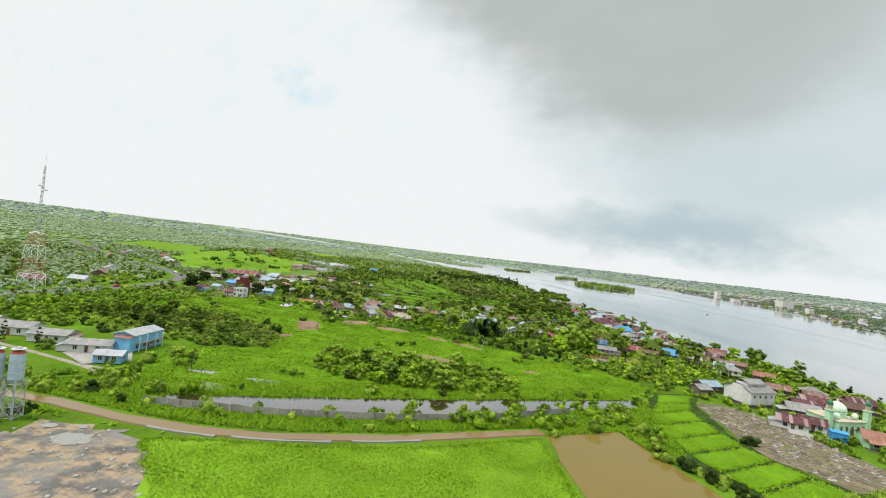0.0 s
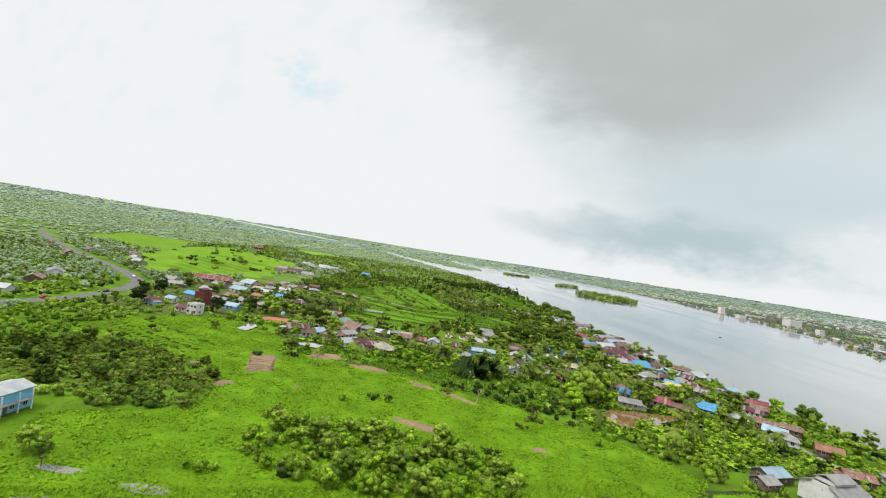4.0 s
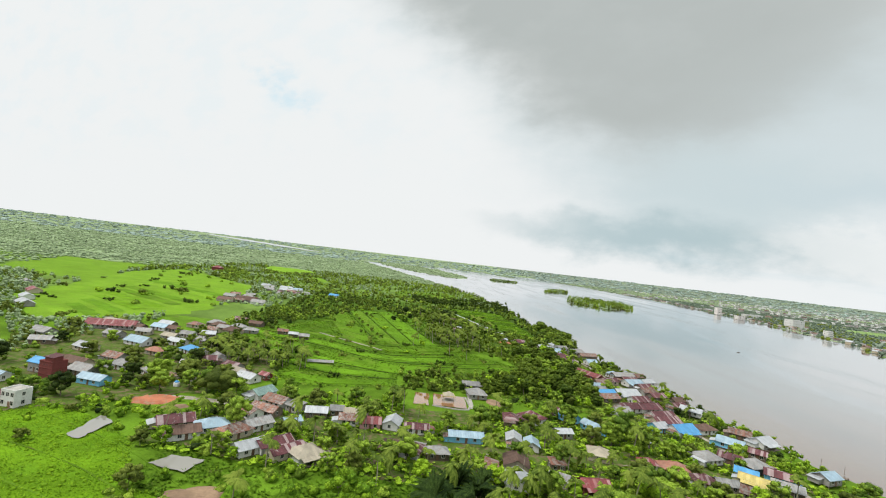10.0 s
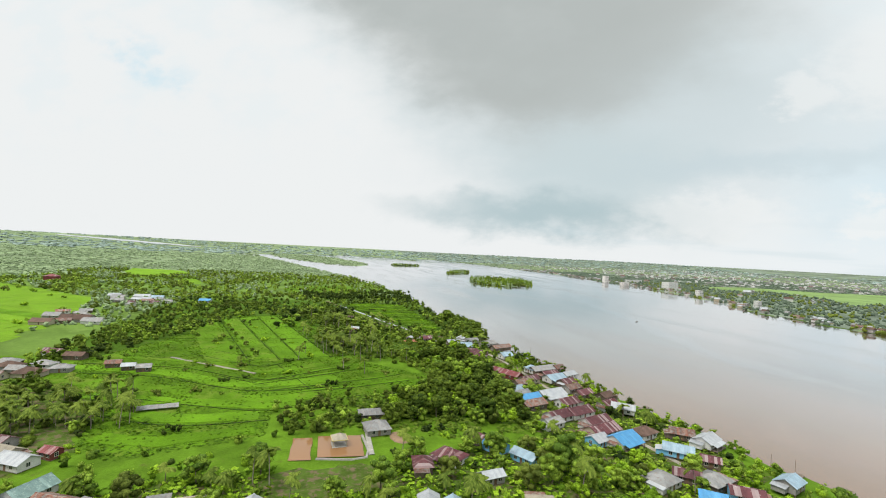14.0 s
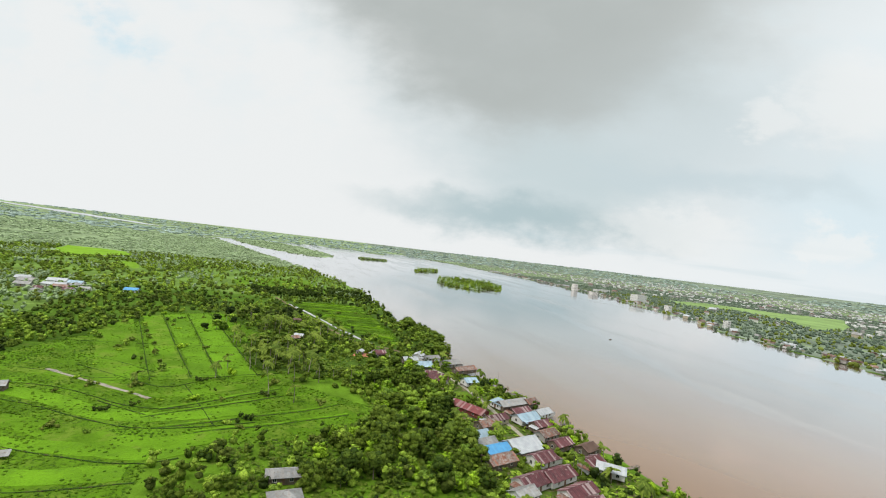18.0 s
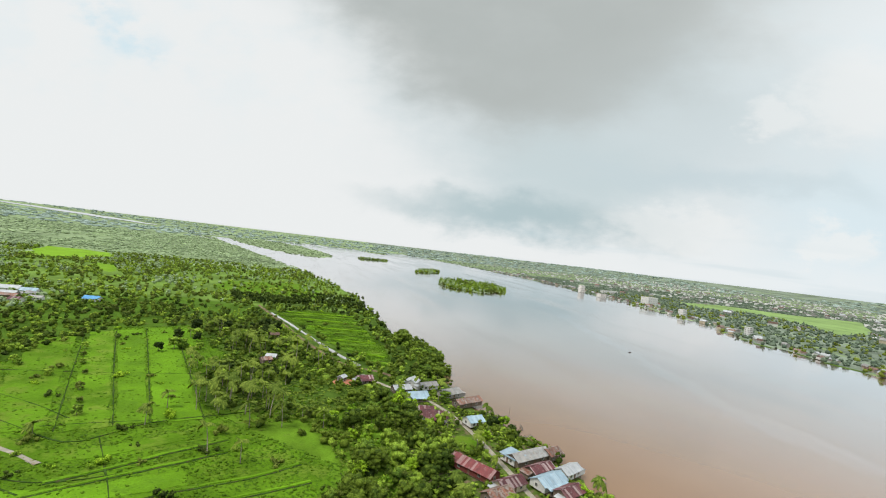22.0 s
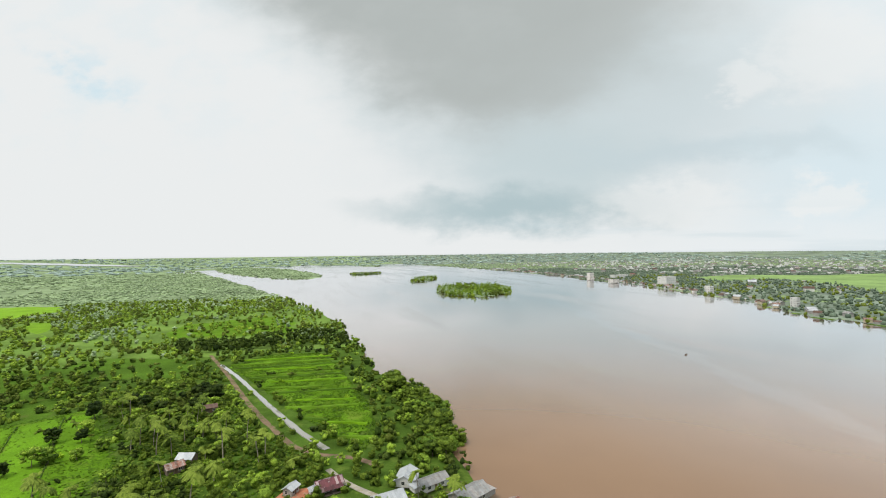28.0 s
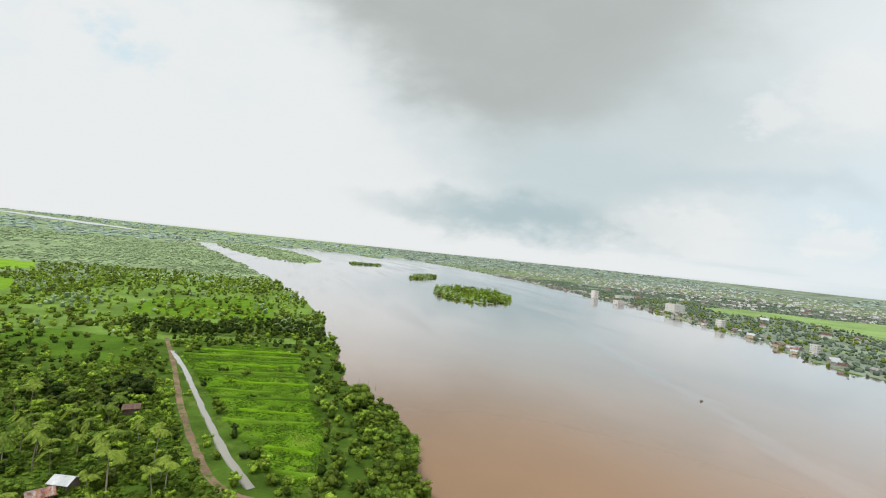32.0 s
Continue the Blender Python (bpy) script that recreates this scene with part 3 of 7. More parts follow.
MEADOW = [(-141, 225), (-131, 265), (-111, 287), (-71, 263), (-56, 237), (-26, 232), (-5, 227), (23, 214), (41, 206), (72, 186), (85, 168), (72, 153.5), (40, 143), (7, 132),
          (-33, 119), (-60, 111), (-75, 120), (-85, 150), (-58, 164), (-61, 187), (-76, 203), (-114, 216)]
THICKET = [(-150, 185), (-114, 216), (-76, 203), (-61, 187), (-58, 164), (-77, 157), (-100, 165)]
FIELD_MID = [(-112, 432), (-96, 480), (-72, 545), (-52, 620), (-11, 640), (22, 560), (17, 505), (30, 470), (45, 450), (76, 421), (75, 408), (50, 384), (20, 383), (2, 374), (3, 345), (-40, 331), (-56, 345), (-60, 380), (-95, 412)]
FIELD_NORTH = [(-75, 760), (-52, 775), (10, 748), (22, 700), (14, 688), (-28, 702)]
FIELD_WEST = [(-385, 756), (-380, 879), (-212, 732), (-177, 603), (-166, 483), (-190, 440), (-219, 402), (-300, 480)]
FIELD_FARWEST = [(-470, 650), (-560, 869), (-420, 870), (-395, 760), (-330, 600)]
FIELD_CANAL = [(44, 712), (70, 742), (105, 735), (116, 690), (124, 600), (122, 556), (112, 538), (88, 592)]
FRONTFIELD = [(-36, 60), (-52, 86), (-40, 89), (-18, 91), (0, 96), (20, 105), (28, 109), (31, 60)]
YARD = [(-95, 55), (-80, 76), (-70, 88), (-56, 87), (-40, 70), (-36, 55)]
COMPOUND = [(-150, 135), (-140, 158), (-84, 158), (-78, 138), (-85, 118), (-95, 112)]
POND_PEAT = [(-62, 108), (-33, 116), (7, 129), (68, 150), (67, 143), (40, 131), (7, 116), (-30, 105), (-56, 101)]
POND_BROWN = [(30, 110), (51, 119), (66, 64), (31, 62)]
POND_ORANGE = [(66, 216), (78, 224), (108, 229), (111, 220), (92, 213), (76, 204)]
GRAVES = [(92, 156), (100, 158), (108, 150), (113, 130), (116, 108), (104, 98), (94, 98), (87, 110), (86, 126)]
BEDS = [(80, 163), (98, 167), (90, 152), (85, 128), (86, 112), (95, 97), (70, 86), (62, 100), (62, 120), (64, 137)]
CLEARINGS = [[(-216, 1033), (-190, 1028), (-132, 885), (-152, 885)], [(-370, 1262), (-312, 1258), (-261, 1236), (-234, 1155), (-258, 1115), (-275, 1060), (-330, 1080)],
             [(1110, 1227), (1178, 1393), (1414, 1420), (1564, 1291), (1834, 1266), (1300, 940), (1081, 874), (1232, 1045), (1299, 1216)], [(-30, 946), (80, 985), (92, 830), (-26, 852)]]
ROAD = [(-250, 60), (-214, 150), (-196, 205), (-182, 255), (-180, 297), (-194, 345), (-222, 378), (-262, 412), (-320, 455), (-400, 520), (-520, 640)]
LANE = [(-96, 300), (-62, 302), (-33, 290), (-13, 283), (25, 281), (60, 279), (90, 283), (118, 281), (145, 268)]
RIVERLANE = [(146, 190), (144, 240), (146, 272), (141, 310), (137, 350), (136, 400), (135, 440), (131, 470), (122, 493), (112, 503), (103, 516), (98, 528)]
CANAL = [(36, 721), (53, 676), (69, 627), (87, 574), (99, 546)]
TRACK = [(24, 757), (44, 690), (63, 620), (81, 566), (92, 545), (109, 534), (116, 524)]
CANAL_SOUTH = [(-92, 99), (-78, 97), (-66, 94.2), (-51, 92), (-41, 91.7), (-26, 93.2), (-6, 98.5), (18, 107.5), (29, 112)]
WETS = [POND_PEAT, POND_BROWN, POND_ORANGE]


def clustered(values):
    return np.unique(np.concatenate(values))


def ground_height(x, y):
    d = shore(x, y)
    t = np.clip((d + 3) / 6, 0, 1)
    z = -2.2 + 2.2 * t * t * (3 - 2 * t)
    z += rise(x, y) * (d > 0)
    return z - 0.35 * (near_line(CANAL, x, y) < 2.5)


def build_ground():
    far = 4950 * np.linspace(0, 1, 26)[1:] ** 1.0
    xs = clustered([np.arange(-300, 230, 5.5), np.arange(230, 1000, 16.0), 1000 + (far - 150) * 0.82, -300 - far * 0.95])
    ys = clustered([np.arange(20, 900, 5.5), np.arange(900, 1900, 16.0), np.arange(1900, 5200, 90.0), 20 - np.array([40, 120, 260, 500, 900, 1500.0])])
    gx, gy = np.meshgrid(xs, ys)
    z = ground_height(gx, gy)
    v = np.stack([gx, gy, z], -1).reshape(-1, 3)
    w = len(xs)
    i = (np.arange(len(ys) - 1)[:, None] * w + np.arange(w - 1)).ravel()
    f = np.stack([i, i + 1, i + w + 1, i + w], 1)
    cx, cy = v[f].mean(1)[:, 0], v[f].mean(1)[:, 1]
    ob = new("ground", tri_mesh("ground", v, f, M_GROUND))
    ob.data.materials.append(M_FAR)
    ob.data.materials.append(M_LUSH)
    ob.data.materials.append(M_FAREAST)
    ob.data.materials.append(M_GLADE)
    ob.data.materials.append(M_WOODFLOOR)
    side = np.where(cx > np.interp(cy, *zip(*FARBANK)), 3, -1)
    # floors grow paler with distance: haze put into the ground colour
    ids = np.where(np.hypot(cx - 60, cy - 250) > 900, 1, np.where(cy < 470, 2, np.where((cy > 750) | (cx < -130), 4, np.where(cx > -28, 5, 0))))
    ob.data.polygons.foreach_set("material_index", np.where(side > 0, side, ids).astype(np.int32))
    tagged(ob, "flat green grassland and forest floor beside the river", "ground", kind="structure")
    river = new("water", mesh_of("water", [(-5200, -1500, WATER_Z), (5200, -1500, WATER_Z), (5200, 5250, WATER_Z), (-5200, 5250, WATER_Z)], [(0, 1, 2, 3)], M_RIVER))
    v, f = [], []
    for i, a in enumerate(np.linspace(-27.5, -15, 24)):
        mid, w = arm(a), 15 + 110 * math.sin(math.pi * (i + .3) / 23.6) ** .7
        for r in (mid - w - 25 * math.sin(i), mid + w + 20 * math.sin(i * 1.7)):
            x, y = 80 + r * math.sin(radians(a)), 330 + r * math.cos(radians(a))
            v.append((x, y, float(rise(x, y)) + 2))
    f = [(2 * i, 2 * i + 2, 2 * i + 3, 2 * i + 1) for i in range(23)]
    tagged(new("far_river", mesh_of("far_river", v, f, M_CANAL)), "pale distant river arm near the horizon", "river", kind="structure")
    tagged(river, "wide calm muddy brown river reflecting a pale sky", "river", kind="structure")


build_ground()


def jagged(poly, step=4.0, jitter=0.8, seed=1):
    """The outline of a patch of land, with an uneven edge."""
    rng = np.random.default_rng(seed)
    out = []
    for (x0, y0), (x1, y1) in zip(poly, poly[1:] + poly[:1]):
        n = max(1, int(math.hypot(x1 - x0, y1 - y0) / step))
        for i in range(n):
            j = rng.normal(0, jitter, 2) if i else (0, 0)
            out.append((x0 + (x1 - x0) * i / n + j[0], y0 + (y1 - y0) * i / n + j[1]))
    return out


LAID = []


def patch(name, poly, mat, z, label, category, jitter=0.8, step=4.0, kind="structure", relief=0.0, grain=4.0):
    """A piece of land cover on the ground: flat, or with lumpy ground inside its edge."""
    LAID.append(name)
    z += 0.0015 * len(LAID)
    out = jagged(poly, step, jitter, len(name) + int(abs(poly[0][0])))
    pts = [Vector(p) for p in out]
    if relief:
        xs, ys = zip(*out)
        rng = np.random.default_rng(len(out))
        gx, gy = np.meshgrid(np.arange(min(xs), max(xs), grain), np.arange(min(ys), max(ys), grain))
        gx, gy = (g.ravel() + rng.uniform(-.35, .35, g.size) * grain for g in (gx, gy))
        k = inside(out, gx, gy) & (near_line(out + out[:1], gx, gy) > grain * .5)
        pts += [Vector((a, b)) for a, b in zip(gx[k], gy[k])]
    v, _, f, origin, _, _ = delaunay_2d_cdt(pts, [], [list(range(len(out)))], 1, 1e-5)
    n = len(out)
    rim = [any(i < n for i in o) or not o for o in origin]
    top = [(p.x, p.y, (-0.12 if relief else z) if e else z + relief * (noise.noise((p.x / 5, p.y / 5, 1)) + 0.6 * noise.noise((p.x / 2, p.y / 2, 5)))) for p, e in zip(v, rim)]
    return tagged(new(name, mesh_of(name, top, f, mat)), label, category, kind=kind)


def ribbon(name, line, width, mat, z, label, category, wob=0.0, kind="structure", thick=0.3, rough=0.0):
    """A strip of road, path or water that follows a line, smoothed at its bends."""
    pts = [Vector((*p, 0)) for p in line]
    fine = []
    for i in range(len(pts) - 1):
        a, b, c, d = pts[max(0, i - 1)], pts[i], pts[i + 1], pts[min(len(pts) - 1, i + 2)]
        n = max(2, int((c - b).length / 5))
        for k in range(n):
            t = k / n
            fine.append(0.5 * ((2 * b) + (c - a) * t + (2 * a - 5 * b + 4 * c - d) * t * t + (3 * b - a - 3 * c + d) * t ** 3))
    fine.append(pts[-1])
    rng = np.random.default_rng(len(line))
    v, f = [], []
    for i, p in enumerate(fine):
        t = (fine[min(i + 1, len(fine) - 1)] - fine[max(i - 1, 0)]).normalized()
        s = Vector((t.y, -t.x, 0))
        w0, w1 = (width / 2 * (1 + wob * rng.normal()) for _ in range(2))
        for off, zz in ((-w0 - thick, -0.3), (-w0, z), (w1, z), (w1 + thick, -0.3)):
            q = p + s * off
            v.append((q.x, q.y, zz))
    for i in range(len(fine) - 1):
        for k in range(3):
            a = i * 4 + k
            f.append((a, a + 1, a + 5, a + 4))
    return tagged(new(name, mesh_of(name, v, f, mat)), label, category, kind=kind)


patch("meadow", MEADOW, M_MEADOW, 0.10, "bright green overgrown wet meadow", "meadow", relief=0.22, grain=2.6)
patch("front_field", FRONTFIELD, M_PADDY, 0.12, "bright green tall grass field beside the yard", "field", 0.5, relief=0.12, grain=2.2)
patch("pasture_mid", FIELD_MID, M_OLIVE, 0.06, "green pasture with ditches and scattered shrubs", "field", relief=0.12, grain=3.5)
patch("field_north", FIELD_NORTH, M_GROUND, 0.06, "light green rough pasture beside the wood", "field", 1.5)
patch("field_west", FIELD_WEST, M_PADDY, 0.06, "bright green rice field beyond the houses", "field", 3, 12)
patch("field_far_west", FIELD_FARWEST, M_PADDY, 0.06, "bright green distant rice field", "field", 4, 18)
patch("field_canal", FIELD_CANAL, M_OLIVE, 0.06, "green terraced vegetable field beside the canal", "field", relief=0.3, grain=3)
for i, poly in enumerate(CLEARINGS):
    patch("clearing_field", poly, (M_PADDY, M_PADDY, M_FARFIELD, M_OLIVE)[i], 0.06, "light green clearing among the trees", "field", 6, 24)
patch("yard", YARD, M_YARD, 0.10, "muddy gravel yard with puddles", "yard", 1.6, 2.5)
patch("compound_lawn", COMPOUND, M_OLIVE, 0.08, "mown lawn round the blue building", "lawn", 0.8)
patch("graveyard", GRAVES, M_GRAVESOIL, 0.08, "brown cleared ground strewn with stones", "graveyard", 0.8)
patch("pond_peat", POND_PEAT, M_PONDDARK, 0.05, "long dark peat water pond behind a fence", "pond", 1.0, 3)
patch("pond_brown", POND_BROWN, M_PONDBROWN, 0.05, "brown rectangular fish pond", "pond", 0.3)
patch("pond_orange", POND_ORANGE, M_PONDORANGE, 0.05, "orange muddy pond beside the houses", "pond", 1.0, 3)
ribbon("road", ROAD, 8.0, M_ASPHALT, 0.16, "grey asphalt road bending through the trees", "road")
ribbon("lane", LANE, 3.4, M_PATH, 0.12, "narrow pale village lane between houses", "lane", 0.05)
ribbon("river_path", RIVERLANE, 2.2, M_PATH, 0.16, "narrow concrete path along the riverside houses", "path", 0.02)
ribbon("canal", CANAL, 2.5, M_CANAL, 0.10, "narrow straight canal with pale water", "canal", 0.14)
ribbon("track", TRACK, 2.6, M_TRACK, 0.07, "brown dirt track beside the canal", "track", 0.15)
ribbon("canal_south", CANAL_SOUTH, 3.0, M_CANALBROWN, 0.27, "brown drainage canal beside the fence", "canal", 0.12)

# the sky's pale reflection along the canal, laid as strips of pale water
for line in ([(-54, 90.2), (-47, 89.6), (-40, 89.7)], [(-37, 89.8), (-27, 91), (-18, 93.2)], [(-14, 94.2), (-7, 96.2), (0, 99)]):
    ribbon("wet_strip", line, 0.7, M_CANAL, 0.29, "pale strip of shallow water beside the canal", "water", 0.3, thick=.08)
# rice and pasture strips of the middle fields, cut by ditches
STRIPS = [((-50, 609), (-38, 619), (8, 458), (-1, 455)), ((-36, 620), (-23, 627), (26, 461), (10, 458)), ((-20, 627), (-10, 630), (8, 572), (-3, 568)), ((-62, 600), (-52, 608), (-3, 454), (-15, 450)), ((-80, 575), (-66, 592), (-22, 452), (-40, 448))]
for i, s in enumerate(STRIPS):
    patch("rice_strip", list(s), M_OLIVE if i > 2 else M_RICE, 0.24, "long narrow bright green rice strip", "field", 0.35, 4)
DITCHES = [[(-112, 436), (-60, 425), (-10, 398), (30, 402)], [(-100, 452), (-50, 440), (-8, 416), (36, 430)], [(-108, 408), (-60, 392), (-8, 372), (10, 374)],
           [(-62, 372), (-30, 358), (2, 360)], [(-51, 609), (-27, 532), (-2, 455)], [(-37, 620), (-14, 540), (9, 458)],
           [(-21.5, 627), (4, 540), (27, 461)], [(-64, 598), (-40, 520), (-18, 450)], [(-40, 452), (-13, 457), (24, 463), (44, 470)], [(-86, 520), (-35, 518), (10, 520), (30, 524)], [(-90, 470), (-62, 462), (-40, 452)]]
DITCHES += [[(-54, 473), (-32, 456), (-12, 442), (-3, 446), (8, 457), (25, 463)], [(-53, 488), (-36, 477), (-18, 462)], [(-29, 424), (-12, 412), (-5, 407)], [(-3, 445), (5, 427), (16, 399)]]
ribbon("field_path", [(-62, 464), (-43, 450), (-26, 438), (-12, 427)], 1.7, M_PATH, 0.30, "pale earth path across the pasture", "path", 0.3)
# broad bands of lighter and darker grass across the pasture
for i, (line, w) in enumerate((([(-108, 446), (-60, 434), (-14, 408), (30, 416)], 9), ([(-104, 424), (-60, 409), (-9, 386), (20, 390)], 10), ([(-88, 402), (-50, 390), (-4, 378), (12, 381)], 8),
                               ([(-56, 380), (-34, 366), (-2, 366)], 9), ([(-98, 470), (-50, 456), (-12, 432), (24, 446)], 7), ([(-52, 350), (-30, 345), (-2, 352)], 8))):
    ribbon("grass_band", line, w, (M_RICE, M_OLIVE, M_RICE)[i % 3], 0.2 + .004 * i, "broad band of bright grass across the pasture", "grass", 0.1)
# long low banks that curve across the south of the pasture, a dark ditch under each
for line in ([(10, 394), (19, 397), (34, 400), (49, 405), (66, 411)], [(-4, 398), (15, 404), (28, 409), (48, 415), (63, 423)], [(-10, 408), (7, 417), (21, 424), (39, 433)], [(-6, 416), (8, 424), (21, 433), (38, 443)]):
    ribbon("ditch", [(x + .4, y - 1.2) for x, y in line], 0.5, M_DITCH, 0.26, "weedy dark green field ditch", "ditch", 0.4)
    ribbon("field_bank", line, 1.1, M_RICE, 0.34, "low grassy bank across the pasture", "bank", 0.5)
for d in DITCHES:
    ribbon("ditch", d, 0.4, M_DITCH, 0.3, "weedy dark green field ditch", "ditch", 0.6, thick=.12)
for i in (0, 2, 4, 6):
    a, b = (-140 + i * 6, 232 + i * 7), (-52 + i * 3, 214 - i * 3 + i * 6)
    ribbon("ditch", [a, ((a[0] + b[0]) / 2 + 3, (a[1] + b[1]) / 2 + 2), b], 0.35, M_LUSH, 0.24, "weedy dark green field ditch", "ditch", 0.8)
patch("bed_ground", BEDS, M_DITCH, 0.05, "dark weedy ditches between planting beds", "ditch", 0.5)
# planting beds beside the graveyard, each a low green slab with ditches between
LEFT = [(81, 161), (75, 149), (67.5, 137.5), (64.5, 127), (63.5, 117.5), (64, 109), (66, 100), (69, 92), (72, 84)]
RIGHT = [(96, 165), (89, 155), (84.5, 146), (83, 136.5), (82.5, 127), (83, 118.5), (85.5, 110.5), (88.5, 103), (93, 95)]
BED_PLOTS = []
for (ax, ay), (bx, by), (cx, cy), (dx, dy) in zip(LEFT, RIGHT, RIGHT[1:], LEFT[1:]):
    m = np.array([ax + bx + cx + dx, ay + by + cy + dy]) / 4
    q = [tuple(m + (np.array(p) - m) * k) for p, k in (((ax, ay), .985), ((bx, by), .985), ((cx, cy), .985), ((dx, dy), .985))]
    e = np.array([(dx - ax), (dy - ay)])
    e = e / np.hypot(*e) * .3
    q = [tuple(q[0] + e), tuple(q[1] + e), tuple(q[2] - e), tuple(q[3] - e)]
    BED_PLOTS.append(q)
    patch("planting_bed", q, M_MEADOW, 0.42, "raised bright green planting bed", "planting bed", 0.18, 1.6, relief=0.1, grain=.8)
# terraces beside the canal: low grassy ridges across the field, uneven in length and spacing
for i, y in enumerate((556, 572, 583, 601, 612, 631, 642, 655, 668, 676, 690, 699, 711, 724)):
    x0 = float(np.interp(y, [p[1] for p in CANAL[::-1]], [p[0] for p in CANAL[::-1]])) + 4 + 9 * (i % 3 == 1)
    x1 = 119 - 17 * (i % 4 == 2) - 0.05 * i
    ribbon("ridge", [(x0, y + 3), (x0 * .6 + x1 * .4, y + RNG.normal()), (x1, y - 4)], 1.5, (M_LUSH, M_MEADOW, M_GROUND)[i % 3], 0.75, "low grassy field ridge", "ridge", 0.45, thick=.9)
# rice strips of the western field
for i in range(13):
    for j in range(4):
        a, b = np.array([-212 + 3 * i + 34 * j, 412 + 20 * i + 10 * j]), np.array([-242 - 8 * i + 34 * j, 442 + 25 * i + 10 * j])
        d = np.array([3, 9 + i * .7])
        q = [tuple(a), tuple(a + d), tuple(b + d), tuple(b)]
        if all(inside(FIELD_WEST, np.array([p[0]]), np.array([p[1]]))[0] for p in q):
            patch("rice_strip", q, (M_PADDY, M_OLIVE, M_MEADOW, M_RICE)[(i * 3 + j * 2 + i // 2) % 4], 0.2, "long narrow green rice strip", "field", 0.5, 8)
# bare soil
BARE = []
for cx, cy, rx, ry, a, m, nm in ((-20, 228, 9, 3.5, -10, M_EARTH, "bare_patch"), (2, 216, 7, 2.5, -25, M_EARTH, "bare_patch"), (16, 208, 9, 2.2, -35, M_EARTH, "bare_patch"),
                                 (4, 176, 11, 3, -22, M_EARTH, "bare_patch"), (-76, 202, 4.5, 2.4, 20, M_EARTH, "bare_patch"), (-60, 186.5, 4, 3, 20, M_EARTH, "bare_patch"), (-38.5, 193.5, 1.8, 1.5, 0, M_EARTH, "bare_patch"),
                                 (38, 172, 3, 2.2, 0, M_EARTH, "bare_patch"), (-84, 297, 9, 6, 25, M_REDEARTH, "red_earth_patch"), (-74, 292, 5, 3, 25, M_EARTH, "bare_patch"), 
                                 (50, 338, 4, 6, 10, M_EARTH, "bare_patch"), (88, 512, 9, 5, 0, M_REDEARTH, "red_earth_patch"), (-100, 326, 8, 7, 0, M_EARTH, "bare_patch"), (128, 436, 6, 8, 0, M_OLIVE, "grass_patch"), (-40, 236, 8, 5, 30, M_EARTH, "bare_patch")):
    c, s = math.cos(radians(a)), math.sin(radians(a))
    poly = [(cx + rx * math.cos(t) * c - ry * math.sin(t) * s, cy + rx * math.cos(t) * s + ry * math.sin(t) * c) for t in np.linspace(0, 2 * math.pi, 10, endpoint=False)]
    BARE.append((cx, cy, rx, ry, c, s))
    patch(nm, poly, m, 0.42, "patch of bare brown soil in the grass" if m is not M_OLIVE else "patch of short grass", "soil", 0.5, 2, relief=0.06, grain=1.5)
BED = [(-58.8, 199.5), (-67.5, 224.2), (-56.2, 225.2), (-50.5, 205.5)]
BARE.append((-58.5, 213, 6.5, 12.5, 1.0, 0.2))
patch("dug_bed", BED, M_EARTH, 0.40, "freshly dug rectangular soil bed in the meadow", "soil", 0.35, 2, relief=0.06, grain=1.5)
for i in range(6):
    t = .12 + i * .11
    a = [(BED[0][k] * (1 - t) + BED[1][k] * t) * .92 + BED[3][k] * .08 for k in (0, 1)]
    b = [(BED[3][k] * (1 - t) + BED[2][k] * t) * .92 + BED[0][k] * .08 for k in (0, 1)]
    ribbon("furrow", [tuple(a), tuple((p + q) / 2 for p, q in zip(a, b)), tuple(b)], 1.1, M_SOIL, 0.49, "dark dug furrow of wet soil", "furrow", 0.3)
for cx, cy, r in ((-62, 82, 2.6), (-69.5, 86, 1.1), (-64, 87, 0.8)):
    patch("puddle", [(cx + r * math.cos(t) * 1.4, cy + r * math.sin(t)) for t in np.linspace(0, 6.28, 9)[:-1]], M_CANAL, 0.125, "pale puddle reflecting the sky in the yard", "puddle", 0.35, .6)
for cx, cy, rx, ry in ((-57, 117, 6, 3), (-45, 126, 5, 1.6), (-62, 128, 5, 1.2)):
    patch("marsh_pool", [(cx + rx * math.cos(t), cy + ry * math.sin(t)) for t in np.linspace(0, 6.28, 12)[:-1]], M_CANAL, 0.115, "shallow pale marsh pool in the grass", "pool", 0.5, 1.5)

# ---- houses ----
HOUSES = []


def slope(build, x0, x1, y0, z0, y1, z1, sheet=0.9, thick=0.08):
    """One side of a roof, ribbed, from the eave (y0, z0) to the ridge (y1, z1)."""
    n = max(2, int(round((x1 - x0) / sheet))) * 2
    k = len(build.v)
    for i in range(n + 1):
        x, up = x0 + (x1 - x0) * i / n, 0.05 * (i % 2)
        build.v += [(x, y0, z0 + up), (x, y1, z1 + up), (x, y0, z0 - thick), (x, y1, z1 - thick)]
    for i in range(n):
        a, b = k + 4 * i, k + 4 * i + 4
        build.f += [(a, b, b + 1, a + 1), (a + 3, b + 3, b + 2, a + 2), (a + 2, b + 2, b, a), (a + 1, b + 1, b + 3, a + 3)]
    e = k + 4 * n
    build.f += [(k, k + 1, k + 3, k + 2), (e, e + 2, e + 3, e + 1)]
    return build


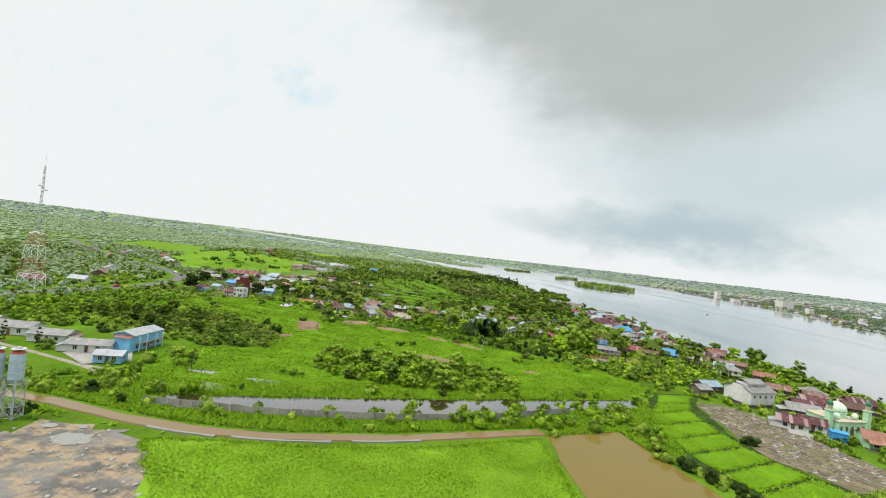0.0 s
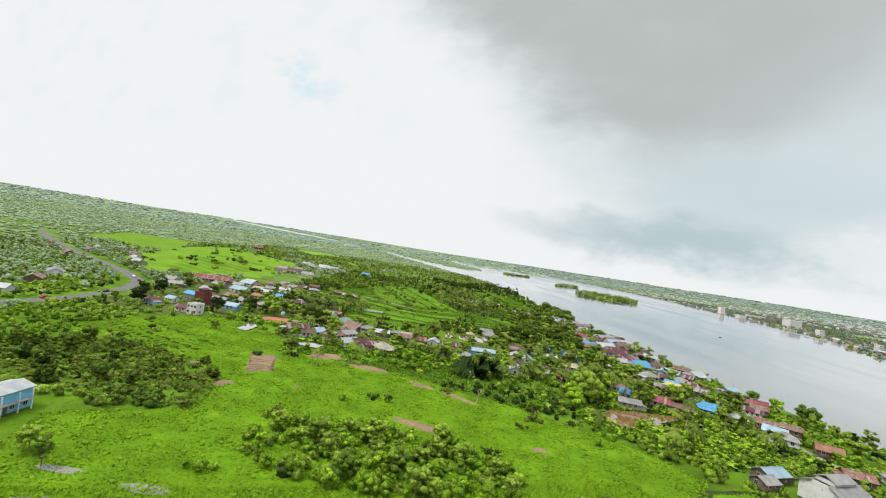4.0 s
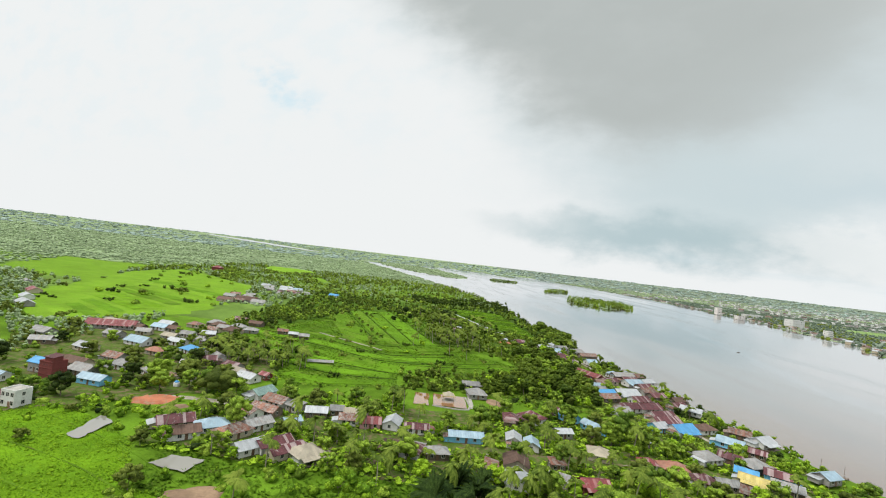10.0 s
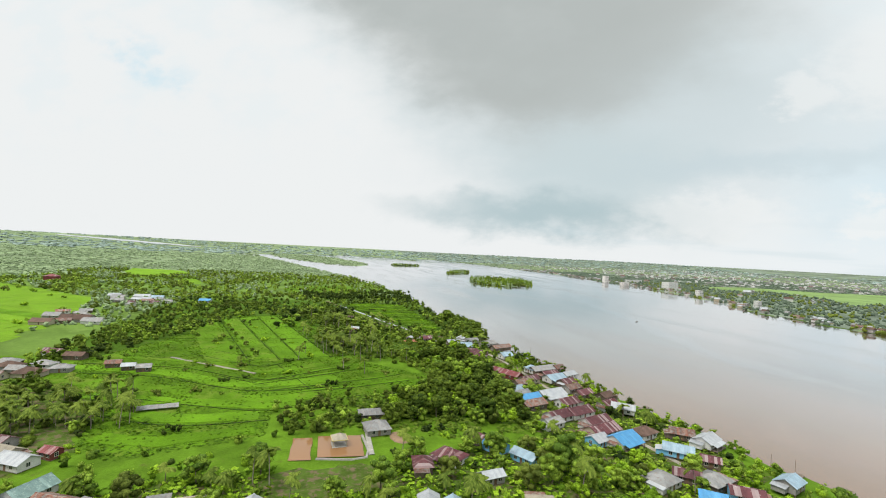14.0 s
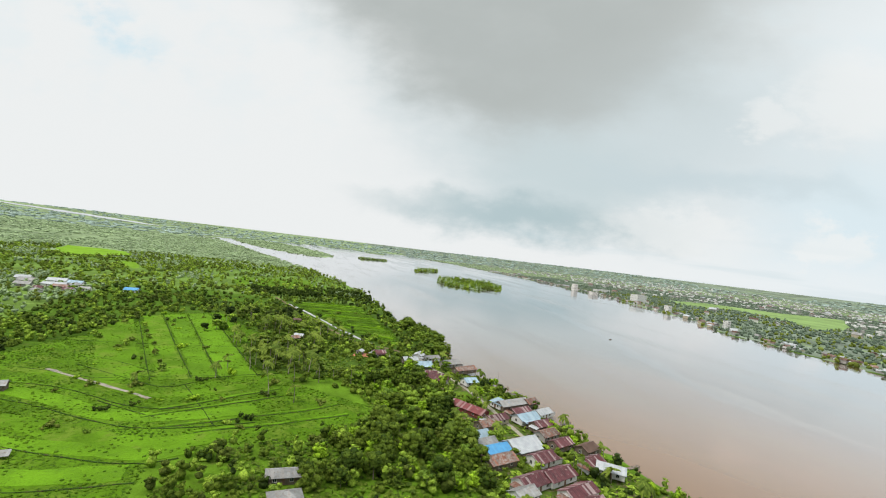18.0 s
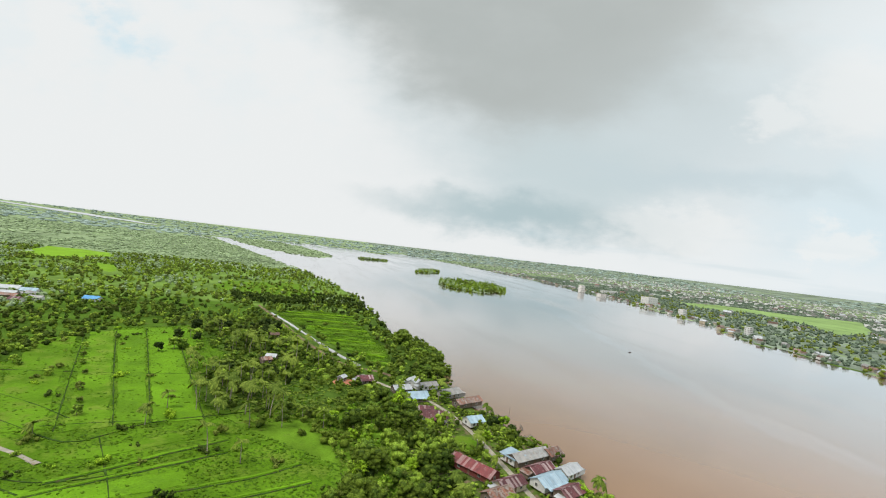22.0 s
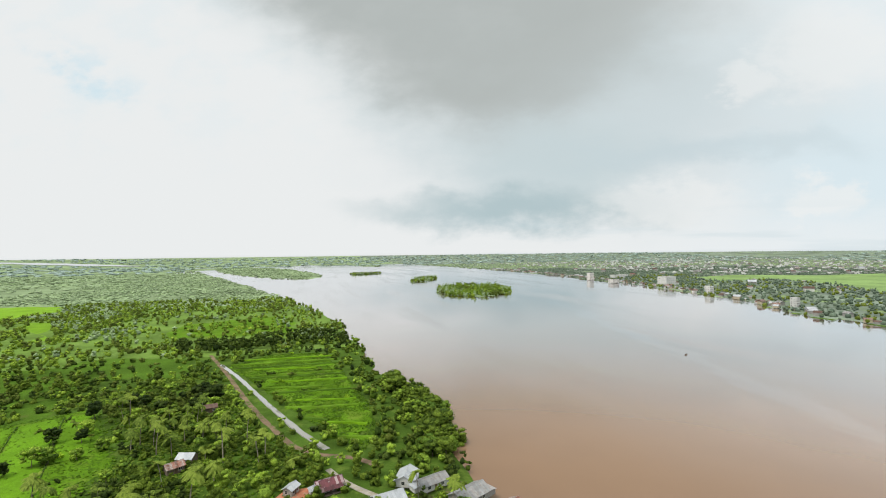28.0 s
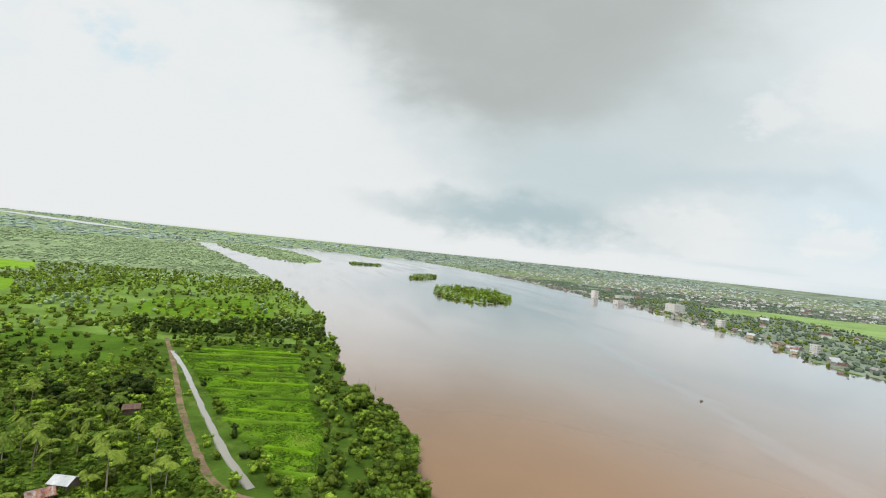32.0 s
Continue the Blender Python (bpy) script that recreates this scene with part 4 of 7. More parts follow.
def window(house, x, y, z, turn, w=1.0, h=1.1):
    """A window on a wall: frame, pane and sill. turn: the way it faces."""
    face = house.matrix_world.to_3x3() @ Vector((math.sin(radians(turn)), -math.cos(radians(turn)), 0))
    if face.y > 0.45:
        return  # the blind back wall
    m = pose(x, y, z, 0, 0, turn)
    fr = Build()
    for x0, x1, z0, z1 in ((-w / 2 - .08, w / 2 + .08, h, h + .1), (-w / 2 - .08, w / 2 + .08, -.1, 0), (-w / 2 - .08, -w / 2, 0, h), (w / 2, w / 2 + .08, 0, h), (-.03, .03, 0, h)):
        fr.box(x0, -.07, z0, x1, .0, z1, m)
    f = part("window", fr, M_FRAME, house)
    part("pane", Build().box(-w / 2, -.03, 0, w / 2, .01, h, m), M_GLASS, f)


def house(x, y, turn, length, width, roof="grey", wall="white", height=2.8, shape="gable", stilts=0.0, porch=0, name="house", label="", pitch=0.5, wins=2, group="village houses"):
    """A small house, its ridge along its own x axis. shape: gable, hip or shed."""
    grow = 1.18 if x > 105 and y > 300 else 0.95
    length, width, height = length * grow, width * grow, height - 0.5
    HOUSES.append((x, y, max(length, width) / 2))
    base = stilts
    on_water = float(shore(x, y)) < 1
    z0 = -1.6 if on_water else 0.0
    if on_water and stilts < 0.9:
        base = 0.9
    words = {"maroon": "dark maroon metal", "red": "red metal", "salmon": "salmon tiled", "rust": "rusty streaked zinc", "grey": "grey zinc", "white": "pale silvery zinc", "ltblue": "light blue metal",
             "blue": "bright blue metal", "brown": "brown shingled", "cream": "cream sheet", "yellow": "yellow sheet", "teal": "green metal"}[roof]
    wallword = {"white": "white", "cream": "cream", "wood": "weathered timber", "grey": "grey cement", "blue": "blue", "pink": "pink", "mint": "mint green", "redbrown": "red-brown", "green": "green"}[wall]
    o = thing(name, x, y, 0, turn, label or "%s house with a %s %s roof%s" % (wallword, words, {"gable": "gabled", "hip": "hipped", "shed": "sloping"}[shape], ", standing on stilts over the water" if on_water else ""), "house", group)
    L, W, H = length / 2, width / 2, base + height
    t = 0.15
    walls = Build()
    for a in ((-L, -W, L, -W + t), (-L, W - t, L, W), (-L, -W + t, -L + t, W - t), (L - t, -W + t, L, W - t)):
        walls.box(a[0], a[1], base, a[2], a[3], H)
    e = 0.5  # eaves
    top = H + W * pitch
    if shape == "gable":
        for s in (-1, 1):
            xa, xb = (-L, -L + t) if s < 0 else (L - t, L)
            walls.add([(xa, -W, H), (xa, W, H), (xa, 0, top), (xb, -W, H), (xb, W, H), (xb, 0, top)], [(0, 2, 1), (3, 4, 5), (0, 3, 5, 2), (1, 2, 5, 4)])
    part("wall", walls, WALL[wall], o)
    part("floor", Build().box(-L, -W, base - 0.15 if base else 0.02, L, W, base + 0.02 if base else 0.15), M_TIMBER if base else M_CONCRETE, o)
    ze = H - e * pitch + 0.05
    if shape == "gable":
        for s in (-1, 1):
            part("roof_slope", slope(Build(), -L - e, L + e, s * (W + e), ze, 0, top + 0.05), ROOF[roof], o)
        part("ridge_cap", Build().add([(-L - e, -.25, top), (-L - e, 0, top + .16), (-L - e, .25, top), (L + e, -.25, top), (L + e, 0, top + .16), (L + e, .25, top)], [(0, 1, 4, 3), (1, 2, 5, 4), (0, 2, 1), (3, 4, 5), (0, 3, 5, 2)]), ROOF[roof], o)
    elif shape == "shed":
        part("roof_slope", slope(Build(), -L - e, L + e, -W - e, H + 0.1, W + e, H + 0.1 + (2 * W + 2 * e) * 0.16), ROOF[roof], o)
        part("gable", Build().box(-L, W - t, H, L, W, H + 2 * W * 0.16), WALL[wall], o)
    else:
        rl = max(0.3, L - W)
        A, B, C, D = (-L - e, -W - e, ze), (L + e, -W - e, ze), (L + e, W + e, ze), (-L - e, W + e, ze)
        R, S = (-rl, 0, top + .05), (rl, 0, top + .05)
        for pts in ((A, B, S, R), (C, D, R, S), (B, C, S), (D, A, R)):
            low = [(p[0], p[1], p[2] - .09) for p in pts]
            n = len(pts)
            part("roof_slope", Build().add(list(pts) + low, [tuple(range(n)), tuple(range(n, 2 * n))[::-1]] + [(i, n + i, n + (i + 1) % n, (i + 1) % n) for i in range(n)]), ROOF[roof], o)
        part("ridge_cap", Build().bar(R, S, .14, 6), ROOF[roof], o)
    part("door", Build().box(-.45, -W - .05, base + .02, .45, -W + .02, base + 1.95), M_DOOR, o)
    far = y > 425 and x < 60 or x < -175
    for i in range(0 if far else wins):
        xx = -L + (2 * L) * (i + 0.5) / wins
        if abs(xx) < 0.9:
            xx += 1.6 if L > 2.6 else 1.1
        window(o, xx, -W, base + 0.8, 0)
        window(o, xx - .4, W, base + 0.8, 180)
    if far:
        window(o, L * .5, -W, base + 0.8, 0)
        return o
    window(o, -L, 0.4, base + 0.8, -90)
    window(o, L, -0.3, base + 0.8, 90)
    odd = int(abs(x * 7 + y * 3))
    if L > 3.4 and odd % 3 and shape != "shed":
        s = 1 if odd % 2 else -1
        d, w = 1.8 + .25 * (odd % 4), W * (.55 + .1 * (odd % 3))
        off, tone = (W - w) * (1 if odd % 5 < 2 else -1), (roof, "grey", "rust", roof, "white", "rust")[odd % 6]
        xa, xb = sorted((s * L, s * (L + d)))
        part("annex_wall", Build().box(xa, off - w, base, xb, off - w + .12, H - .55).box(xa, off + w - .12, base, xb, off + w, H - .55).box(*((xb - .12, off - w + .12, base, xb, off + w - .12, H - .55) if s > 0 else (xa, off - w + .12, base, xa + .12, off + w - .12, H - .55))), WALL[wall], o)
        lean = Build()
        lean.add([(s * L, off - w - .3, H - .12), (s * (L + d + .4), off - w - .3, H - .62), (s * (L + d + .4), off + w + .3, H - .62), (s * L, off + w + .3, H - .12),
                  (s * L, off - w - .3, H - .2), (s * (L + d + .4), off - w - .3, H - .7), (s * (L + d + .4), off + w + .3, H - .7), (s * L, off + w + .3, H - .2)],
                 [(0, 1, 2, 3), (7, 6, 5, 4), (0, 4, 5, 1), (1, 5, 6, 2), (2, 6, 7, 3), (3, 7, 4, 0)])
        part("annex_roof", lean, ROOF[tone], o)
    if porch:
        d = 2.2
        for s in ((-1,) if porch == 1 else (-1, 1)):
            lo, hi = (s * (W + d), H - 0.75), (s * (W + e * .4), H - 0.12)
            part("porch_roof", slope(Build(), -L * .9, L * .9, lo[0], lo[1], hi[0], hi[1]), ROOF[roof], o)
            for xx in (-L * .85, 0, L * .85):
                part("post", Build().box(xx - .06, s * (W + d - .2) - .06, z0 if base else 0, xx + .06, s * (W + d - .2) + .06, H - .75), M_TIMBER, o)
            if base:
                part("deck", Build().box(-L * .9, min(s * W, s * (W + d)), base - .15, L * .9, max(s * W, s * (W + d)), base), M_TIMBER, o)
    if base > 0.3:
        for xx in np.linspace(-L + .2, L - .2, max(2, int(L * .7))):
            for yy in (-W + .2, W - .2):
                part("stilt", Build().box(xx - .09, yy - .09, z0 - .3, xx + .09, yy + .09, base - .12), M_TIMBER, o)
    return o


# riverside hamlet in the north: x, y, turn, length, width, roof, wall, shape, stilts, porch
house(123, 508, 62, 7, 5.5, "white", "white", stilts=0.8)
house(114, 496, 12, 8, 5, "white", "wood", stilts=0.8)
house(120, 486, 10, 8.5, 5, "ltblue", "white", stilts=0.8, porch=1)
house(130, 502, 18, 9, 4.5, "grey", "white", stilts=0.9)
house(139, 490, 24, 10, 6, "grey", "grey", stilts=1.0)
house(144, 477, 22, 13, 5, "rust", "wood", stilts=1.0)
house(138, 453, 14, 6.5, 5.5, "ltblue", "white", stilts=0.9)
house(117, 466, -14, 9, 6, "maroon", "cream", stilts=0.5)
house(122, 460, -14, 9, 6, "maroon", "white", stilts=0.5, porch=1)
house(97, 513, 14, 9, 5, "maroon", "white", stilts=0.5, porch=1)
house(85, 514, 55, 4.5, 3.5, "white", "grey", stilts=0.4)
# riverside row along the concrete path
house(122, 412, -58, 15, 5.5, "red", "redbrown", stilts=0.6)
house(147, 418, 18, 15, 5.5, "grey", "wood", stilts=1.0)
house(158, 420, 20, 6, 5, "rust", "wood", stilts=1.0)
house(146, 408, 20, 9, 4.5, "maroon", "wood", stilts=1.0)
house(145, 400, 20, 10, 5.5, "ltblue", "white", stilts=1.0, porch=1)
house(157, 406, 24, 8, 4.5, "white", "white", stilts=1.0)
house(148, 392, 22, 8, 5, "maroon", "wood", stilts=1.0)
house(130, 400, 20, 9, 5, "maroon", "cream", stilts=0.5)
house(123, 394, 20, 8, 5, "rust", "wood", stilts=0.5)
house(140, 418, -70, 6, 4.5, "ltblue", "white", shape="shed", stilts=0.9)
house(114, 383, 18, 8, 5, "ltblue", "white", stilts=0.5)
house(114, 376, 18, 8, 5, "grey", "wood", stilts=0.5)
house(116, 370, 18, 9, 5.5, "blue", "white", stilts=0.5)
house(129, 374, 18, 12, 7, "white", "white", stilts=0.6, porch=1)
house(114, 362, 18, 10, 5.5, "rust", "wood", stilts=0.5)
house(131, 362, 20, 9, 6, "maroon", "white", stilts=0.6)
house(145, 382, 22, 8, 5, "rust", "grey", stilts=1.0)
house(146, 373, 22, 8, 5, "maroon", "wood", stilts=1.0)
house(155, 368, 24, 7, 5, "brown", "wood", stilts=1.0)
house(149, 357, 24, 8, 5, "maroon", "white", stilts=1.0)
house(153, 351, -40, 8, 5, "white", "white", stilts=1.0)
house(119, 347, 20, 11, 6, "maroon", "white", stilts=0.6)
house(130, 350, 20, 11, 6, "maroon", "white", stilts=0.6)
house(112, 340, 22, 7, 5, "grey", "white", stilts=0.5)
house(131, 339, 20, 11, 5.5, "maroon", "white", stilts=0.6)
house(128, 330, 20, 12, 6.5, "maroon", "cream", stilts=0.6)
house(131, 321, 22, 10, 6.5, "blue", "white", stilts=0.6, porch=1)
house(121, 322, 22, 6, 5, "white", "blue", stilts=0.5)
house(144, 326, 20, 8, 5.5, "brown", "white", shape="hip", stilts=0.6)
house(145, 309, -42, 8, 5.5, "ltblue", "blue", stilts=0.8)
house(158, 322, -35, 7, 5, "rust", "wood", stilts=1.0)
house(163, 315, 25, 8, 5.5, "white", "white", stilts=1.0, porch=1)
house(124, 292, 20, 9, 8, "grey", "white", shape="hip", stilts=0.5)
house(134, 293, -40, 8, 5.5, "maroon", "wood", stilts=0.5)
house(140, 289, 18, 10, 8, "grey", "wood", shape="hip", stilts=0.5)
house(143, 280, -35, 9, 6, "maroon", "blue", stilts=0.6)
house(163, 283, 20, 8, 6, "ltblue", "grey", stilts=1.0)
house(150, 300, -40, 6, 5, "maroon", "wood", stilts=0.8)
house(131, 280, -38, 7, 5, "blue", "white", stilts=0.5)
house(130, 274, -38, 10, 5, "yellow", "cream", stilts=0.5, porch=1)
house(104, 279, -8, 10, 6.5, "salmon", "pink", shape="hip", stilts=0.3)
house(96, 281, -8, 6, 5, "red", "white", shape="hip", stilts=0.3)
house(110, 271, -8, 8, 6.5, "maroon", "white", shape="hip", stilts=0.3)
house(117, 270, -8, 7, 5, "grey", "cream", stilts=0.3)
house(122, 264, -38, 7, 6, "rust", "wood", stilts=0.5)
house(138, 270, -36, 9, 5, "grey", "wood", shape="shed", stilts=0.5)
house(93, 254, -20, 9, 5.5, "rust", "white", stilts=0.4)
house(94, 245, -30, 8, 6, "blue", "white", stilts=0.4)
house(88, 231, -12, 9, 5, "grey", "grey", stilts=0.3)
house(103, 247, -25, 8, 7, "grey", "cream", shape="hip", stilts=0.4)
house(106, 240, -28, 10, 7.5, "red", "grey", shape="hip", stilts=0.4)
house(112, 234, -25, 8, 5, "brown", "wood", stilts=0.4)
house(119, 248, -35, 8, 5.5, "maroon", "wood", stilts=0.5)
house(127, 243, -30, 8.5, 6, "blue", "blue", stilts=0.5, porch=1)
house(136, 232, -35, 8, 6, "grey", "wood", shape="hip", stilts=0.5)
house(143, 229, -35, 9, 5.5, "rust", "wood", stilts=0.8)
house(150, 246, -38, 8, 5, "maroon", "white", stilts=0.8)
house(155, 262, -30, 7, 5, "red", "white", stilts=1.0)
house(164, 262, -30, 7, 5, "red", "pink", stilts=1.0)
house(157, 252, -30, 7, 5, "rust", "wood", stilts=1.0)
house(140, 219, -38, 8, 6.5, "ltblue", "white", stilts=0.8)
house(152, 226, -38, 7, 5, "rust", "wood", stilts=0.9)
# along the village lane
house(53, 313, 84, 8, 6, "maroon", "wood", shape="hip", stilts=0.4)
house(63, 317, -50, 10, 8, "maroon", "white", shape="hip", stilts=0.4, porch=1)
house(77, 329, -58, 7, 5.5, "maroon", "wood", stilts=0.5)
house(81, 322, -58, 8, 6, "blue", "blue", stilts=0.5)
house(88, 313, -58, 9, 5.5, "ltblue", "blue", stilts=0.5)
house(72, 302, 12, 7, 4.5, "white", "grey", stilts=0.4)
house(50, 290, 82, 7.5, 5.5, "white", "white", stilts=0.4)
house(56, 287, 82, 7, 5, "ltblue", "white", stilts=0.4)
house(80, 285, 75, 8, 7.5, "cream", "cream", shape="hip", stilts=0.3)
house(103, 300, 15, 5, 4, "white", "wood", shape="shed", stilts=0.5)
house(32, 288, 4, 13, 5, "ltblue", "blue", stilts=0.3)
house(14, 291, 4, 9, 5, "maroon", "white", stilts=0.3)
house(5, 294, 82, 8, 6, "white", "white", stilts=0.3)
house(-3, 292, 6, 7.5, 6, "red", "pink", stilts=0.3)
house(-11, 293, 6, 7.5, 6, "rust", "white", stilts=0.3)
house(-24, 297, 8, 8, 5.5, "white", "wood", stilts=0.3)
house(-17, 300, 8, 5, 4, "grey", "wood", shape="shed", stilts=0.3)
house(-33, 300, -30, 6, 5, "grey", "grey", shape="shed", stilts=0.3)
house(-41, 304, -25, 10, 7, "rust", "white", stilts=0.3)
house(-50, 312, 62, 10, 7, "teal", "white", stilts=0.3)
house(-42, 294, -22, 11, 6, "rust", "wood", stilts=0.3)
house(41, 358, 3, 10, 5.5, "grey", "wood", stilts=0.3)
house(42, 344, 8, 9, 9, "grey", "grey", shape="hip", stilts=0.3)
house(6, 273, 80, 8, 6, "brown", "wood", shape="hip", stilts=0.3)
house(13, 272, 75, 8.5, 6.5, "maroon", "white", shape="hip", stilts=0.3)
house(21, 272, 10, 8, 5.5, "grey", "wood", shape="hip", stilts=0.3)
house(38, 264, 80, 9, 4, "rust", "white", shape="shed", stilts=0.3)
house(47, 270, 82, 9, 8, "brown", "cream", stilts=0.3)
house(45, 258, 82, 8, 7.5, "white", "white", stilts=0.3)
house(59, 262, -30, 6, 4.5, "grey", "grey", stilts=0.3)
house(69, 260, 5, 9, 5.5, "red", "redbrown", stilts=0.3, porch=1)
house(61, 272, 5, 5, 4, "rust", "wood", shape="shed", stilts=0.3)
house(-65, 275, 35, 11, 7, "maroon", "cream", stilts=0.3)
house(-58, 268, 35, 8, 6, "brown", "white", stilts=0.3)
house(-53, 275, 35, 10, 7, "ltblue", "white", shape="hip", stilts=0.3)
house(-45, 272, 55, 11, 7, "rust", "cream", shape="hip", stilts=0.3)
house(-40, 280, 50, 9, 6, "grey", "white", stilts=0.3)
house(-46, 290, -40, 8, 6, "rust", "white", stilts=0.3)
house(-30, 285, 40, 6, 4.5, "ltblue", "grey", stilts=0.3)
house(-36, 262, 48, 9, 6, "white", "white", stilts=0.3)
house(-30, 266, 48, 11, 5.5, "maroon", "white", stilts=0.3)
house(-25, 262, 48, 11, 5.5, "maroon", "cream", stilts=0.3)
house(-19, 262, 45, 9, 8, "cream", "white", shape="hip", stilts=0.3, porch=1)
house(-10, 299, 5, 8, 6, "cream", "cream", stilts=0.3)
house(-63, 331, -28, 10, 6.5, "white", "white", stilts=0.3)
house(-70, 337, -28, 10, 6.5, "cream", "cream", stilts=0.3)
house(-57, 336, -28, 5, 4, "red", "redbrown", stilts=0.3)
house(-76, 346, -28, 9, 6, "maroon", "grey", stilts=0.3)
house(-91, 352, 25, 8, 6.5, "maroon", "wood", stilts=0.3)
house(-89, 359, -50, 7, 6, "grey", "white", stilts=0.3)
house(-107, 368, -25, 11, 7.5, "blue", "white", shape="hip", stilts=0.3)
house(-95, 342, 10, 7, 5, "grey", "grey", stilts=0.3)
house(-102, 325, -40, 9, 6.5, "grey", "white", shape="hip", stilts=0.3)
house(-114, 307, -10, 11, 6, "ltblue", "blue", stilts=0.3)
house(-125, 317, -15, 10, 8, "grey", "grey", stilts=0.3)
house(-135, 326, -15, 12, 7, "brown", "cream", stilts=0.3)
house(-118, 330, -15, 10, 7, "grey", "white", shape="hip", stilts=0.3)
house(-128, 340, -15, 9, 7, "rust", "grey", stilts=0.3)
house(-138, 374, -18, 13, 9, "ltblue", "white", stilts=0.3)
house(-150, 352, -20, 10, 7, "white", "cream", stilts=0.3)
house(-158, 384, -20, 10, 7, "grey", "grey", stilts=0.3)
house(-120, 358, -15, 9, 6, "salmon", "cream", shape="hip", stilts=0.3)
house(-122, 382, -15, 10, 6, "white", "white", stilts=0.3)
house(-132, 393, -15, 9, 6, "cream", "grey", stilts=0.3)
house(-112, 392, -15, 8, 6, "grey", "grey", stilts=0.3)
house(-188, 373, -15, 11, 8, "grey", "grey", stilts=0.3)
house(-175, 356, 20, 9, 6, "grey", "wood", stilts=0.3)
house(-148, 289, -25, 8, 6.5, "maroon", "blue", shape="hip", stilts=0.3)
house(-144, 300, -20, 6, 5, "ltblue", "white", stilts=0.3)
# hamlets among the fields
house(-172, 612, -15, 10, 5.5, "grey", "cream", stilts=0.3)
house(-163, 600, -21, 8, 5.5, "grey", "cream", shape="hip", stilts=0.3)
house(-190, 622, 28, 10, 5.5, "rust", "white", stilts=0.3)
house(-176, 628, 19, 9, 5.5, "grey", "wood", stilts=0.3)
house(-168, 576, 23, 10, 6, "rust", "wood", stilts=0.3)
house(-165, 690, -12, 10, 5.5, "maroon", "white", shape="hip", stilts=0.3)
house(-155, 706, -6, 12, 5.5, "rust", "wood", stilts=0.3)
house(-143, 690, -13, 8, 7, "maroon", "white", stilts=0.3)
house(-150, 722, 28, 10, 7, "grey", "white", shape="hip", stilts=0.3)
house(-168, 716, -18, 11, 6, "white", "white", stilts=0.3)
house(-136, 703, -2, 9, 5.5, "grey", "white", stilts=0.3)
house(-160, 676, -25, 8, 6, "grey", "white", shape="hip", stilts=0.3)
house(-131, 448, 4, 11, 7, "grey", "wood", shape="hip", stilts=0.3)
house(-122, 424, -18, 8, 6, "rust", "cream", stilts=0.3)
house(-113, 444, -19, 10, 6, "grey", "white", shape="hip", stilts=0.3)
house(-102, 436, 5, 9, 6, "grey", "grey", shape="hip", stilts=0.3)
house(-152, 426, -16, 10, 7, "white", "wood", stilts=0.3)
house(-142, 414, -9, 9, 6, "brown", "grey", stilts=0.3)
house(-127, 403, -8, 8, 6, "grey", "white", stilts=0.3)
house(-138, 434, -10, 10, 6, "rust", "cream", shape="hip", stilts=0.3)
house(-118, 410, 13, 8, 6, "white", "wood", stilts=0.3)
house(-160, 408, -12, 9, 6, "brown", "wood", stilts=0.3)
house(-150, 398, 6, 8, 6, "grey", "cream", stilts=0.3)
house(-83, 444, 10, 7, 5, "rust", "wood", stilts=0.3)
house(-74, 438, 10, 6, 4.5, "white", "wood", stilts=0.3)
house(-66, 435, 10, 6.5, 5, "grey", "wood", stilts=0.3)
house(-126, 441, -10, 10, 7, "brown", "grey", shape="hip", stilts=0.3)
house(-111, 428, -10, 12, 8, "brown", "cream", shape="hip", stilts=0.3)
house(-119, 434, -10, 8, 6, "grey", "grey", stilts=0.3)
house(-122, 470, -20, 11, 7, "maroon", "white", stilts=0.3)
house(-108, 462, -10, 10, 6, "brown", "wood", stilts=0.3)
house(-172, 412, -10, 24, 9, "cream", "grey", stilts=0.3)
house(-150, 415, -10, 10, 7, "ltblue", "white", stilts=0.3)
house(-163, 585, -5, 22, 12, "brown", "grey", stilts=0.3)
house(-148, 575, -5, 14, 9, "grey", "white", stilts=0.3)
house(-178, 570, -5, 14, 9, "brown", "cream", stilts=0.3)
house(-186, 600, -5, 12, 9, "grey", "grey", stilts=0.3)
house(-172, 742, 0, 16, 9, "white", "white", stilts=0.3)
house(-155, 735, 0, 12, 8, "ltblue", "white", stilts=0.3)
house(-190, 730, 0, 14, 9, "grey", "white", stilts=0.3)
house(-160, 715, 0, 12, 8, "white", "grey", stilts=0.3)
house(-182, 705, 0, 12, 8, "grey", "grey", stilts=0.3)
house(-200, 745, 0, 12, 9, "white", "white", stilts=0.3)
house(-103, 715, -8, 12, 8, "blue", "white", stilts=0.3)
house(-351, 933, 0, 16, 12, "red", "redbrown", 6, shape="hip", stilts=0.3)
house(47, 552, -20, 6, 5, "white", "wood", stilts=0.3)
house(44, 545, 30, 6, 5, "rust", "wood", stilts=0.3)
house(46, 612, 10, 6, 4, "brown", "wood", shape="shed", stilts=0.2)
